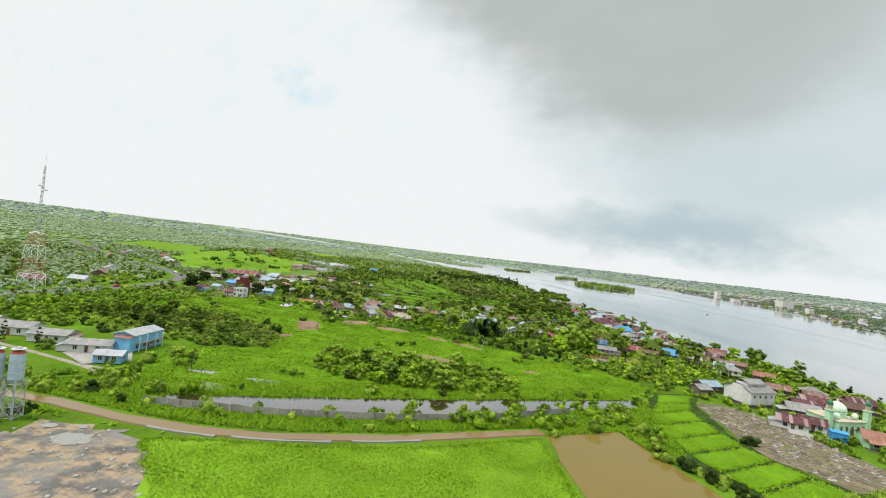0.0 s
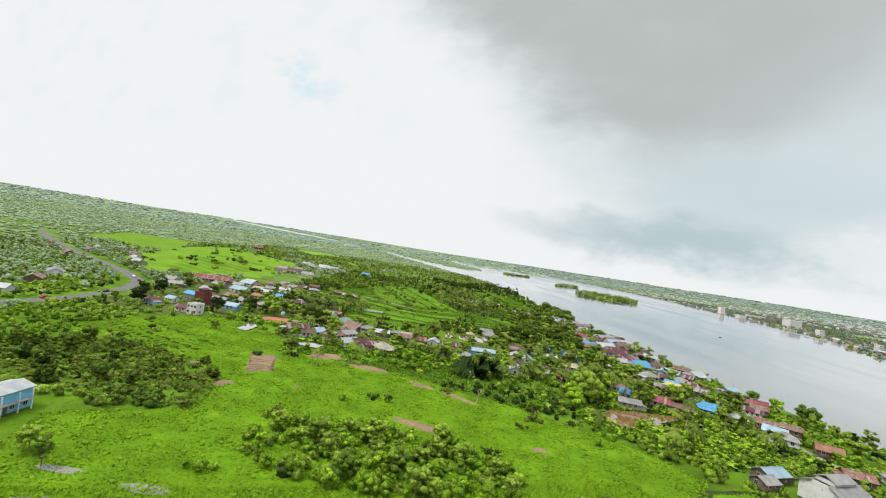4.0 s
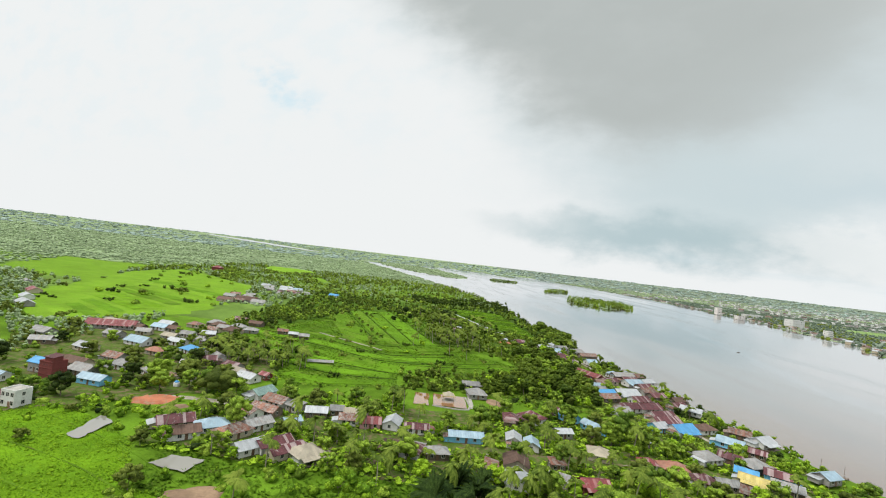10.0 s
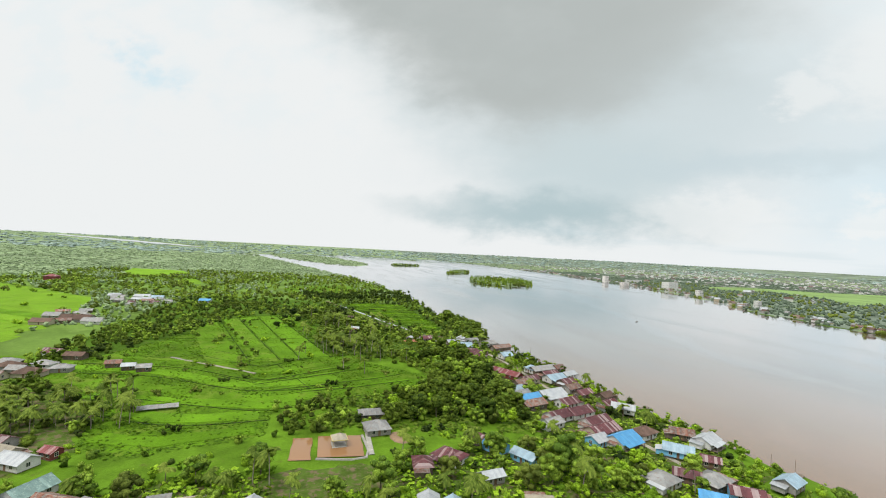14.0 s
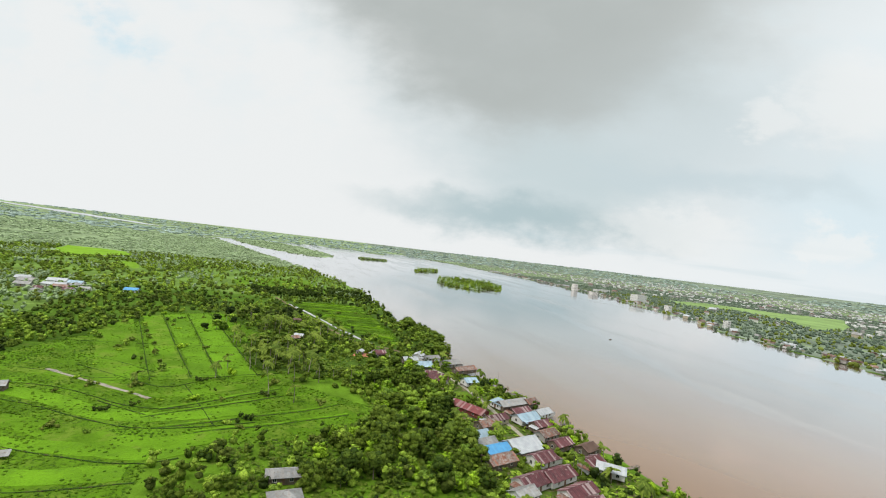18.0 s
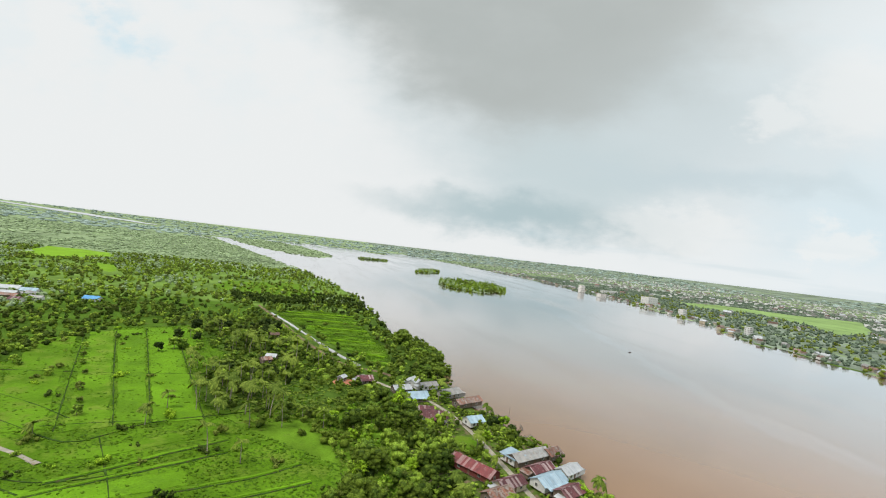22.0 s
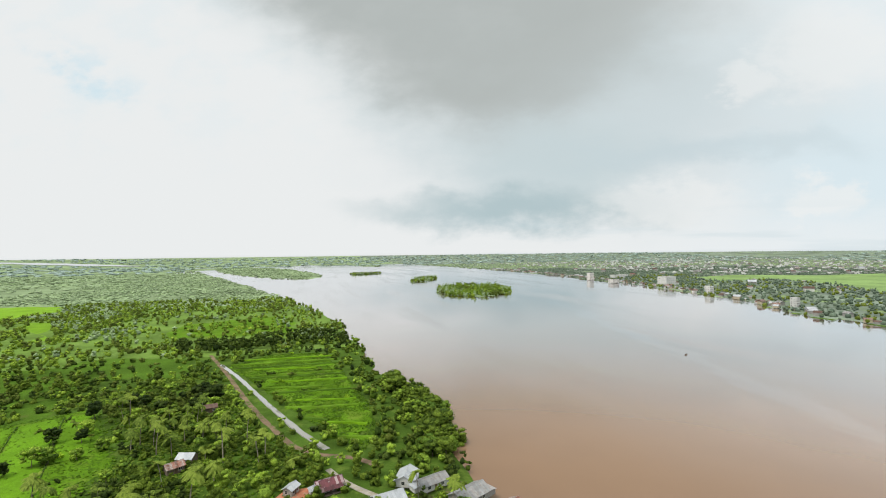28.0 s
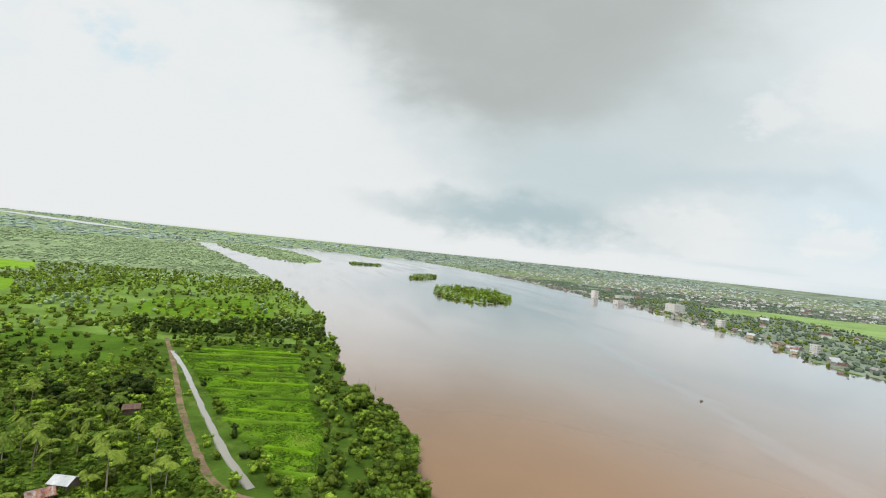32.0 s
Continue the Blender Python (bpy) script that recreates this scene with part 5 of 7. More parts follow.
# along the road to the west
house(-222, 300, -60, 12, 8, "rust", "wood", stilts=0.3)
house(-236, 330, -50, 14, 9, "grey", "white", stilts=0.3)
house(-215, 245, 10, 13, 8, "maroon", "white", stilts=0.3)
house(-205, 262, 10, 9, 7, "white", "white", stilts=0.3)
house(-300, 500, -40, 14, 9, "red", "cream", stilts=0.3)
house(-330, 480, -40, 12, 8, "rust", "grey", stilts=0.3)
house(-345, 510, -40, 12, 8, "grey", "white", stilts=0.3)
house(-280, 470, -40, 12, 8, "white", "white", stilts=0.3)
house(-260, 445, -40, 16, 9, "white", "grey", stilts=0.3)
house(-310, 430, -40, 10, 8, "red", "wood", stilts=0.3)
house(-350, 460, -40, 12, 8, "brown", "grey", stilts=0.3)
house(-380, 500, -40, 14, 9, "rust", "white", stilts=0.3)
house(-340, 540, -40, 12, 9, "grey", "grey", stilts=0.3)

# ---- special buildings ----


def block(name, x, y, turn, l, w, h, wall, label, category="building", floors=1, bays=4, roof=None, parapet=0.4):
    """A flat-roofed masonry building with rows of windows."""
    HOUSES.append((x, y, max(l, w) / 2))
    o = thing(name, x, y, 0, turn, label, category)
    L, W = l / 2, w / 2
    b = Build()
    for a in ((-L, -W, L, -W + .2), (-L, W - .2, L, W), (-L, -W + .2, -L + .2, W - .2), (L - .2, -W + .2, L, W - .2)):
        b.box(a[0], a[1], 0, a[2], a[3], h + parapet)
    part("wall", b, WALL[wall], o)
    part("roof", Build().box(-L + .2, -W + .2, h - .25, L - .2, W - .2, h), roof or M_CONCRETE, o)
    for f in range(floors):
        z = h / floors * f + 1.0
        for i in range(bays):
            xx = -L + l * (i + .5) / bays
            if not (f == 0 and i == bays // 2):
                window(o, xx, -W, z, 0, 1.1, 1.2)
            window(o, xx, W, z, 180, 1.1, 1.2)
        for i in range(max(1, bays // 2)):
            yy = -W + w * (i + .5) / max(1, bays // 2)
            window(o, -L, yy, z, -90)
            window(o, L, yy, z, 90)
    part("door", Build().box(l * .5 / bays - .6, -W - .05, 0, l * .5 / bays + .6, -W + .02, 2.1), M_DOOR, o)
    return o


# white house with a block-like tower and a maroon wing, at the edge of the meadow
block("white_building", -119.5, 279, -12, 5.6, 5.6, 5.4, "white", "white two-storey cement building with a flat roof", floors=2, bays=3)
house(-126.5, 281, -12, 7, 5.5, "maroon", "white", 2.8, "gable", 0.3)
# tall windowless bird house of red-brown plaster
HOUSES.append((-131, 308, 4))
o = thing("bird_house", -131, 308, 0, -14, "tall red-brown windowless tower block with a small roof house", "building")
part("wall", Build().box(-3.2, -3, 0, 3.2, 3, 7.4), WALL["redbrown"], o)
for k in range(3):
    part("ledge", Build().box(-3.35, -3.15, 2.2 + 2.4 * k, 3.35, 3.15, 2.4 + 2.4 * k), WALL["redbrown"], o)
for k in range(4):
    part("vent", Build().box(-2.5 + 1.5 * k, -3.05, 5.8, -2.2 + 1.5 * k, -2.95, 6.1), M_GLASS, o)
part("roof_room", Build().box(-1, -2.8, 7.4, 3.2, 1, 9.0), WALL["redbrown"], o)
part("roof_slope", slope(Build(), -1.4, 3.6, -3.2, 9.0, 1.4, 9.6), ROOF["maroon"], o)
house(-141, 315, -14, 7, 6, "blue", "grey", 4.5, "gable", 0.3)
# school with a long red roof
house(-174, 406, 14, 27, 8, "red", "white", 3.6, "gable", 0.3, porch=1, name="school", label="long white school with a red metal gabled roof", wins=10)
# blue two-storey hall and white cottages in the walled compound
o = house(-92.5, 145, 86, 13, 7, "white", "blue", 5.4, "gable", 0.3, name="blue_hall", label="bright blue two-storey hall with a white metal roof", pitch=0.28, wins=4)
for xx in (-5.2, -2, 2, 5.2):
    part("column", Build().box(xx - .12, -4.5, 0, xx + .12, -4.3, 5.0), WALL["white"], o)
part("balcony", Build().box(-5.6, -4.5, 2.5, 5.6, -3.3, 2.65), M_CONCRETE, o)
house(-88, 127, 14, 7, 5, "white", "blue", 2.8, "gable", 0.4, pitch=0.3)
patch("concrete_slab", [(-104, 130), (-100, 145), (-90, 139), (-84, 130), (-92, 122)], M_CONCRETE, 0.22, "pale concrete yard beside the blue hall", "slab", 0.1)
house(-100, 136, 14, 12, 8, "grey", "white", 2.8, "gable", 0.3, pitch=0.2)
house(-116, 141, 10, 11, 7, "grey", "white", 3.0, "gable", 0.3, pitch=0.3)
house(-131, 145, 10, 12, 8, "grey", "white", 3.0, "gable", 0.3, pitch=0.3)
house(-146, 148, 10, 12, 8, "white", "white", 3.0, "gable", 0.3, pitch=0.3)
ribbon("footpath", [(-79, 108), (-84, 116), (-88, 120), (-110, 128), (-150, 140)], 1.6, M_PATH, 0.14, "narrow concrete footpath beside the compound", "path", 0.02)
ribbon("footpath", [(-78, 118), (-84, 121), (-92, 122)], 1.2, M_PATH, 0.15, "narrow concrete footpath beside the compound", "path", 0.02)


def silo(x, y):
    o = thing("cement_silo", x, y, 0, 0, "pale blue cement silo on a steel lattice frame", "silo", "cement silos")
    o.scale = (.8, .8, .74)
    r = 1.55
    part("cylinder", Build().lathe(0, 0, [(0.35, 8.2), (r, 10.2), (r, 16.6), (r * .96, 16.8)], 20), M_SILO, o, smooth=False)
    for z in (11.8, 13.4, 15.0):
        part("hoop", Build().lathe(0, 0, [(r + .02, z), (r + .08, z + .03), (r + .08, z + .15), (r + .02, z + .18)], 20), M_STEEL, o)
    part("cap", Build().lathe(0, 0, [(r * .97, 16.8), (r * .97, 17.1), (.4, 17.6), (.2, 17.7)], 20), M_SILORED, o)
    part("filter", Build().box(-.4, -.4, 17.6, .4, .4, 18.4), M_STEEL, o)
    part("railing", Build().lathe(0, 0, [(r * .95, 17.9), (r * .98, 17.9), (r * .98, 17.98), (r * .95, 17.98)], 16), M_STEEL, o)
    c = [(-1.5, -1.5), (1.5, -1.5), (1.5, 1.5), (-1.5, 1.5)]
    for a in c:
        part("leg", Build().bar((*a, 0), (a[0] * .95, a[1] * .95, 10.4), .15, 6), M_STEEL, o)
    for i in range(4):
        a, b = c[i], c[(i + 1) % 4]
        for z in (0.4, 3.3, 6.2, 9.1):
            part("brace", Build().bar((*a, z), (*b, z), .07), M_STEEL, o)
            if z < 9:
                part("brace", Build().bar((*a, z), (*b, z + 2.9), .06), M_STEEL, o)
                part("brace", Build().bar((*b, z), (*a, z + 2.9), .06), M_STEEL, o)


silo(-78.2, 87.5)
silo(-81.2, 86.4)
o = thing("batching_hopper", -84, 83.5, 0, 15, "grey steel batching plant hopper on legs beside the silos", "machine")
part("bin", Build().add([(-3, -1.5, 6), (3, -1.5, 6), (3, 1.5, 6), (-3, 1.5, 6), (-1, -.6, 3.4), (1, -.6, 3.4), (1, .6, 3.4), (-1, .6, 3.4)], [(0, 1, 2, 3), (7, 6, 5, 4), (0, 4, 5, 1), (1, 5, 6, 2), (2, 6, 7, 3), (3, 7, 4, 0)]), M_STEEL, o)
for a in ((-2.8, -1.3), (2.8, -1.3), (2.8, 1.3), (-2.8, 1.3)):
    part("leg", Build().box(a[0] - .12, a[1] - .12, 0, a[0] + .12, a[1] + .12, 6), M_STEEL, o)
part("conveyor", Build().bar((2.5, 0, 5.8), (-8, -3, .8), .45), M_STEEL, o)


def mast(x, y, h=61.0, base=3.4):
    o = thing("lattice_mast", x, y, 0, 12, "tall red and white steel lattice communications mast", "mast")
    levels = [(0, 4.2), (7, 3.8), (14, 3.3), (21, 2.8), (27, 2.3), (28, .5)] + [(28 + 4.7 * k, .5 - .03 * k) for k in range(1, 8)]
    upper = Build()
    for k, ((z0, w0), (z1, w1)) in enumerate(zip(levels, levels[1:])):
        c = [(-1, -1), (1, -1), (1, 1), (-1, 1)]
        for i in range(4):
            p, q = c[i], c[(i + 1) % 4]
            bars = (("leg", (p[0] * w0, p[1] * w0, z0), (p[0] * w1, p[1] * w1, z1), 1.5), ("brace", (p[0] * w0, p[1] * w0, z0), (q[0] * w1, q[1] * w1, z1), 1.0),
                    ("brace", (q[0] * w0, q[1] * w0, z0), (p[0] * w1, p[1] * w1, z1), 1.0), ("girt", (p[0] * w1, p[1] * w1, z1), (q[0] * w1, q[1] * w1, z1), 1.0))
            for nm, a, d, r in bars:
                if k < 5:
                    part(nm, Build().bar(a, d, .075 * r), M_TOWERRED if k % 2 else M_TOWERWHITE, o)
                else:
                    upper.bar(a, d, .035 * r)
    tagged(part("upper_lattice", upper, M_STEEL, o), "thin grey steel lattice", kind="stuff")
    part("antenna", Build().bar((0, 0, h), (0, 0, h + 6), .08, 6), M_TOWERWHITE, o)
    for k in range(3):
        a = k * 2.1
        part("dish", Build().lathe(1.5 * math.cos(a), 1.5 * math.sin(a), [(.3, h * .8 + k), (.9, h * .8 + k + .25), (.9, h * .8 + k + .45), (.3, h * .8 + k + .5)], 12), M_TOWERWHITE, o)


mast(-203, 229)


def fence(line, step=2.5, h=1.9):
    o = thing("panel_fence", *line[0], 0, 0, "long pale grey concrete panel fence beside the pond", "fence")
    x0, y0 = line[0]
    pieces = []
    for (ax, ay), (bx, by) in zip(line, line[1:]):
        n = max(1, int(math.hypot(bx - ax, by - ay) / step))
        pieces += [(ax + (bx - ax) * i / n, ay + (by - ay) * i / n, math.degrees(math.atan2(by - ay, bx - ax))) for i in range(n)]
    panel = Build().box(.08, -.04, .05, step - .08, .04, h * .48).box(.08, -.05, h * .5, step - .08, .03, h - .1).mesh("panel", M_CONCRETE)
    post = Build().box(-.1, -.1, -.2, .1, .1, h).mesh("post", M_CONCRETE)
    for x, y, a in pieces:
        for nm, me in (("panel", panel), ("post", post)):
            p = new(nm, me)
            p.parent = o
            p.matrix_local = pose(x - x0, y - y0, float(RNG.normal(0, .03)), float(RNG.normal(0, 1.2)), 0, a)


fence([(-62, 101.5), (-35, 103), (-6, 108.5), (18, 117), (41, 129)])

# ---- mosque and its neighbours ----
HOUSES += [(131, 144, 9), (122, 138, 3), (140, 143, 3)]
o = thing("mosque", 129.3, 144.5, 0, 14, "mint green village mosque with a pale central dome and two minarets", "mosque")
o.scale = (.7, .7, .76)
part("hall", Build().box(-8, -7, 0, 8, 7, 5.2), WALL["mint"], o)
part("cornice", Build().box(-8.3, -7.3, 5.2, 8.3, 7.3, 5.6), WALL["cream"], o)
part("drum", Build().lathe(0, 0, [(3.6, 5.6), (3.6, 7.4), (3.8, 7.5), (3.8, 7.7)], 16), WALL["mint"], o)
part("dome", Build().lathe(0, 0, [(3.5, 7.7), (3.75, 8.6), (3.4, 9.8), (2.5, 10.8), (1.2, 11.5), (.25, 11.9), (.1, 12.8)], 20), M_DOMELIGHT, o, smooth=True)
for sx in (-1, 1):
    part("side_dome", Build().lathe(sx * 5.4, -4, [(1.2, 5.6), (1.2, 6.4), (1.35, 6.9), (1.0, 7.7), (.2, 8.2)], 14), M_DOMELIGHT, o, smooth=True)
for i in range(5):
    for s in (-1, 1):
        window(o, -6.4 + 3.2 * i, s * 7, 1.2, 0 if s < 0 else 180, 1.2, 2.4)
for s in (-1, 1):
    window(o, s * 8, 0, 1.2, 90 * s, 1.2, 2.4)
    window(o, s * 8, 4, 1.2, 90 * s, 1.2, 2.4)
part("door", Build().box(-1, -7.08, 0, 1, -6.98, 2.8), M_DOOR, o)
for (mx, my) in ((-10.5, -4.5), (12.0, -4.5)):
    t = part("minaret", Build().box(mx - 1.1, my - 1.1, 0, mx + 1.1, my + 1.1, 9.2).box(mx - 1.4, my - 1.4, 9.2, mx + 1.4, my + 1.4, 9.6), WALL["mint"], o)
    part("lantern", Build().lathe(mx, my, [(.95, 9.6), (.95, 11.2), (1.2, 11.3), (1.2, 11.5)], 8), WALL["cream"], t)
    part("dome", Build().lathe(mx, my, [(1.0, 11.5), (1.15, 12.0), (.9, 12.8), (.35, 13.4), (.08, 13.7), (.05, 14.4)], 14), M_DOME, t, smooth=True)
house(112, 140, -30, 8, 6, "maroon", "white", 2.8, "gable", 0.3)
house(119, 141, -30, 7, 6, "maroon", "white", 2.8, "gable", 0.3)
house(131, 130, -28, 11, 7, "salmon", "mint", 3.2, "gable", 0.2, porch=1)
o = thing("water_tank_shed", 120.5, 133, 0, -28, "bright blue tarpaulin covered shed beside the mosque", "shed")
part("body", Build().box(-2, -1.6, 0, 2, 1.6, 2.6), M_TARP, o)
part("roof", Build().box(-2.2, -1.8, 2.6, 2.2, 1.8, 2.75), M_TARP, o)
fence2 = thing("white_garden_wall", 107.5, 135.5, 0, -38, "low white garden wall in front of the house", "wall")
for k in range(6):
    part("panel", Build().box(k * 2.0, -.06, 0, k * 2.0 + 1.95, .06, 1.3), WALL["white"], fence2)
# large weathered bird barn with a stepped roof
HOUSES.append((115, 163, 9))
o = thing("barn", 115, 164, 0, 20, "large weathered grey barn with a stepped gabled roof", "barn")
part("wall", Build().box(-6, -5, 1.2, 6, 5, 5.6), WALL["white"], o)
part("base", Build().box(-5.7, -4.7, 0, 5.7, 4.7, 1.2), M_TIMBER, o)
for s in (-1, 1):
    part("roof_slope", slope(Build(), -6.5, 6.5, s * 5.5, 5.5, s * 2, 7.2), ROOF["grey"], o)
    part("upper_roof_slope", slope(Build(), -4.5, 4.5, s * 2.8, 7.8, 0, 9.0), ROOF["grey"], o)
    part("gable", Build().add([(s * 6, -5, 5.6), (s * 6, 5, 5.6), (s * 6, 2, 7.1), (s * 6, -2, 7.1), (s * 5.8, -5, 5.6), (s * 5.8, 5, 5.6), (s * 5.8, 2, 7.1), (s * 5.8, -2, 7.1)], [(0, 1, 2, 3), (7, 6, 5, 4), (0, 4, 5, 1), (1, 5, 6, 2), (2, 6, 7, 3), (3, 7, 4, 0)]), WALL["white"], o)
part("clerestory", Build().box(-4.2, -2.3, 7.0, 4.2, 2.3, 8.0), WALL["white"], o)
for k in range(4):
    part("vent", Build().box(-4.6 + 2.8 * k, -5.06, 3.6, -3.9 + 2.8 * k, -4.98, 4.4), M_GLASS, o)
house(107, 176, 20, 9, 6, "ltblue", "wood", 2.8, "gable", 0.5)
house(101, 170, 20, 6, 5, "grey", "wood", 2.6, "gable", 0.5)
house(127, 155, -20, 10, 7, "grey", "wood", stilts=0.4)
house(134, 162, -20, 9, 6, "maroon", "wood", stilts=0.4)
house(143, 170, -20, 9, 6, "maroon", "white", stilts=0.4)
house(150, 178, -20, 8, 6, "rust", "wood", stilts=0.5)
house(156, 186, -20, 8, 6, "grey", "white", shape="hip", stilts=0.5)
house(140, 184, -20, 8, 6, "rust", "wood", stilts=0.5)
house(164, 174, -20, 9, 6, "maroon", "wood", stilts=0.8)
house(155, 166, -20, 8, 6, "brown", "wood", stilts=0.5)
house(140, 214, -30, 9, 7, "grey", "white", shape="hip", stilts=0.5)
house(150, 206, -30, 8, 6, "salmon", "wood", stilts=0.6)
house(170, 162, -20, 8, 6, "rust", "wood", stilts=0.8)

# long low shed in the pasture
o = thing("low_shed", -41, 376, 0, 13, "long low open shed with a grey sheet roof in the pasture", "shed")
part("roof", slope(Build(), -7.2, 7.2, -1.7, 1.1, 1.7, 1.7), ROOF["grey"], o)
for xx in (-6.8, -3.4, 0, 3.4, 6.8):
    part("post", Build().box(xx - .06, -1.5, 0, xx + .06, -1.38, 1.1), M_TIMBER, o)
    part("post", Build().box(xx - .06, 1.38, 0, xx + .06, 1.5, 1.6), M_TIMBER, o)
HOUSES.append((-41, 376, 6))
# blue water tank and a heap of broken stone beside the red earth
o = thing("water_tank", -85.4, 313.7, 0, 0, "blue and white plastic water tank on the ground", "tank")
part("body", Build().lathe(0, 0, [(1.15, 0), (1.2, .3), (1.2, 1.5), (1.0, 1.9)], 16), WALL["white"], o, smooth=True)
part("lid", Build().lathe(0, 0, [(1.02, 1.88), (.8, 2.2), (.3, 2.35), (.28, 2.5)], 16), M_TARP, o, smooth=True)

# gazebo in a square pool
o = thing("gazebo", 28, 334, 0, 6, "yellow-roofed open gazebo standing in a small brown pool", "gazebo")
part("roof", Build().add([(-2.6, -2.6, 2.8), (2.6, -2.6, 2.8), (2.6, 2.6, 2.8), (-2.6, 2.6, 2.8), (0, 0, 4.4)], [(0, 1, 4), (1, 2, 4), (2, 3, 4), (3, 0, 4), (3, 2, 1, 0)]), ROOF["cream"], o)
for a in ((-2.7, -2.7, 2.7, -2.5), (-2.7, 2.5, 2.7, 2.7), (-2.7, -2.5, -2.5, 2.5), (2.5, -2.5, 2.7, 2.5)):
    part("eave_band", Build().box(a[0], a[1], 2.65, a[2], a[3], 2.85), ROOF["yellow"], o)
for sx in (-1, 1):
    for sy in (-1, 1):
        part("post", Build().box(sx * 2.2 - .1, sy * 2.2 - .1, 0, sx * 2.2 + .1, sy * 2.2 + .1, 2.7), WALL["cream"], o)
part("deck", Build().box(-2.5, -2.5, .2, 2.5, 2.5, .45), M_CONCRETE, o)
patch("gazebo_pool", [(21, 325), (36, 324), (36, 341), (21, 342)], M_PONDORANGE, 0.21, "shallow brown pool round the gazebo", "pool", 0.1)
ribbon("pool_kerb", [(20.5, 324.5), (36.5, 323.5), (36.5, 341.5)], 0.7, M_CONCRETE, 0.35, "pale concrete pool edge", "kerb")
ribbon("pool_kerb", [(38.5, 325), (38.5, 343)], 1.6, M_CONCRETE, 0.3, "pale concrete walkway beside the pool", "kerb")
patch("brown_pool", [(12, 324), (19, 323.5), (19, 341), (12.5, 341)], M_PONDORANGE, 0.2, "small brown rectangular fish pool", "pool", 0.2)
for a in ([(-89, 261), (-90, 278), (-83, 272), (-84, 259)], [(-58, 249), (-55, 255), (-45, 254), (-47, 246)]):
    patch("shallow_pool", a, M_CANAL, 0.42, "shallow pale pool reflecting the sky beside the houses", "pool", 0.25, 1.5)
    WETS.append(a)


def car(x, y, turn, mat, label):
    o = thing("car", x, y, 0.16, turn, label, "car", "cars on the road")
    part("body", Build().box(-2.1, -.85, .35, 2.1, .85, .85).add([(-1.5, -.8, .85), (1.2, -.8, .85), (1.2, .8, .85), (-1.5, .8, .85), (-1.1, -.68, 1.45), (.6, -.68, 1.45), (.6, .68, 1.45), (-1.1, .68, 1.45)], [(4, 5, 6, 7), (0, 1, 5, 4), (1, 2, 6, 5), (2, 3, 7, 6), (3, 0, 4, 7)]), mat, o)
    part("windscreen", Build().add([(1.22, -.7, .9), (1.22, .7, .9), (.68, .6, 1.4), (.68, -.6, 1.4), (1.15, -.7, .88), (1.15, .7, .88), (.6, .6, 1.38), (.6, -.6, 1.38)], [(0, 1, 2, 3), (7, 6, 5, 4), (0, 4, 5, 1), (2, 6, 7, 3)]), M_GLASS, o)
    for sx in (-1.3, 1.3):
        for sy in (-.85, .85):
            part("wheel", Build().bar((sx, sy - .1, .33), (sx, sy + .1, .33), .33, 12), M_RUBBER, o)


car(-181.5, 300, 95, CAR[0], "dark car driving on the asphalt road")
car(-199, 354, 130, CAR[0], "dark car driving round the bend of the road")
car(-212, 368, 130, CAR[1], "white car driving round the bend of the road")
car(-194, 212, 68, CAR[0], "dark car driving on the asphalt road")
car(-183, 262, 80, CAR[2], "red car driving on the asphalt road")
# jetties and mooring posts
for x, y, l, a in ((160, 318, 9, 20), (165, 356, 7, 15), (171, 288, 8, 20), (155, 440, 7, 10), (164, 400, 6, 12)):
    o = thing("jetty", x, y, 0, a, "small weathered timber jetty over the river", "jetty", "river jetties")
    for k in range(int(l / .5)):
        part("plank", Build().box(k * .5, -.8, .2, k * .5 + .42, .8, .28), M_TIMBER, o)
    for k in range(3):
        for s in (-.7, .7):
            part("post", Build().box(k * l / 2.4 + .2, s - .08, -2.4, k * l / 2.4 + .36, s + .08, .6), M_TIMBER, o)
for x, y, h in ((170, 305, 3), (176, 300, 3.4), (182, 296, 2.6), (158, 458, 7), (150, 655, 2), (153, 660, 1.6), (148, 664, 1.8), (156, 652, 1.5)):
    tagged(new("mooring_post", Build().bar((x, y, -2.4), (x + .2, y, h), .11, 6, .07).mesh("mooring_post", M_TIMBER)), "thin dark wooden post standing in the river", "post", "mooring posts")


def boat(x, y, turn, l=7.0):
    o = thing("boat", x, y, WATER_Z, turn, "narrow wooden boat on the river", "boat", "boats")
    secs = [(-l / 2, .25), (-l / 4, .6), (0, .7), (l / 4, .6), (l / 2, .1)]
    v, f = [], []
    for sx, w in secs:
        v += [(sx, -w, .45), (sx, -w * .6, -.1), (sx, w * .6, -.1), (sx, w, .45), (sx, w * .8, .4), (sx, w * .5, .05), (sx, -w * .5, .05), (sx, -w * .8, .4)]
    for k in range(4):
        f += [(k * 8 + i, k * 8 + (i + 1) % 8, k * 8 + 8 + (i + 1) % 8, k * 8 + 8 + i) for i in range(8)]
    part("hull", Build().add(v, f), M_TIMBER, o)
    for sx in (-1.4, .6):
        part("thwart", Build().box(sx, -.5, .3, sx + .3, .5, .36), M_TIMBER, o)


boat(372, 628, 30)
boat(162, 452, 70)
boat(172, 324, 60)
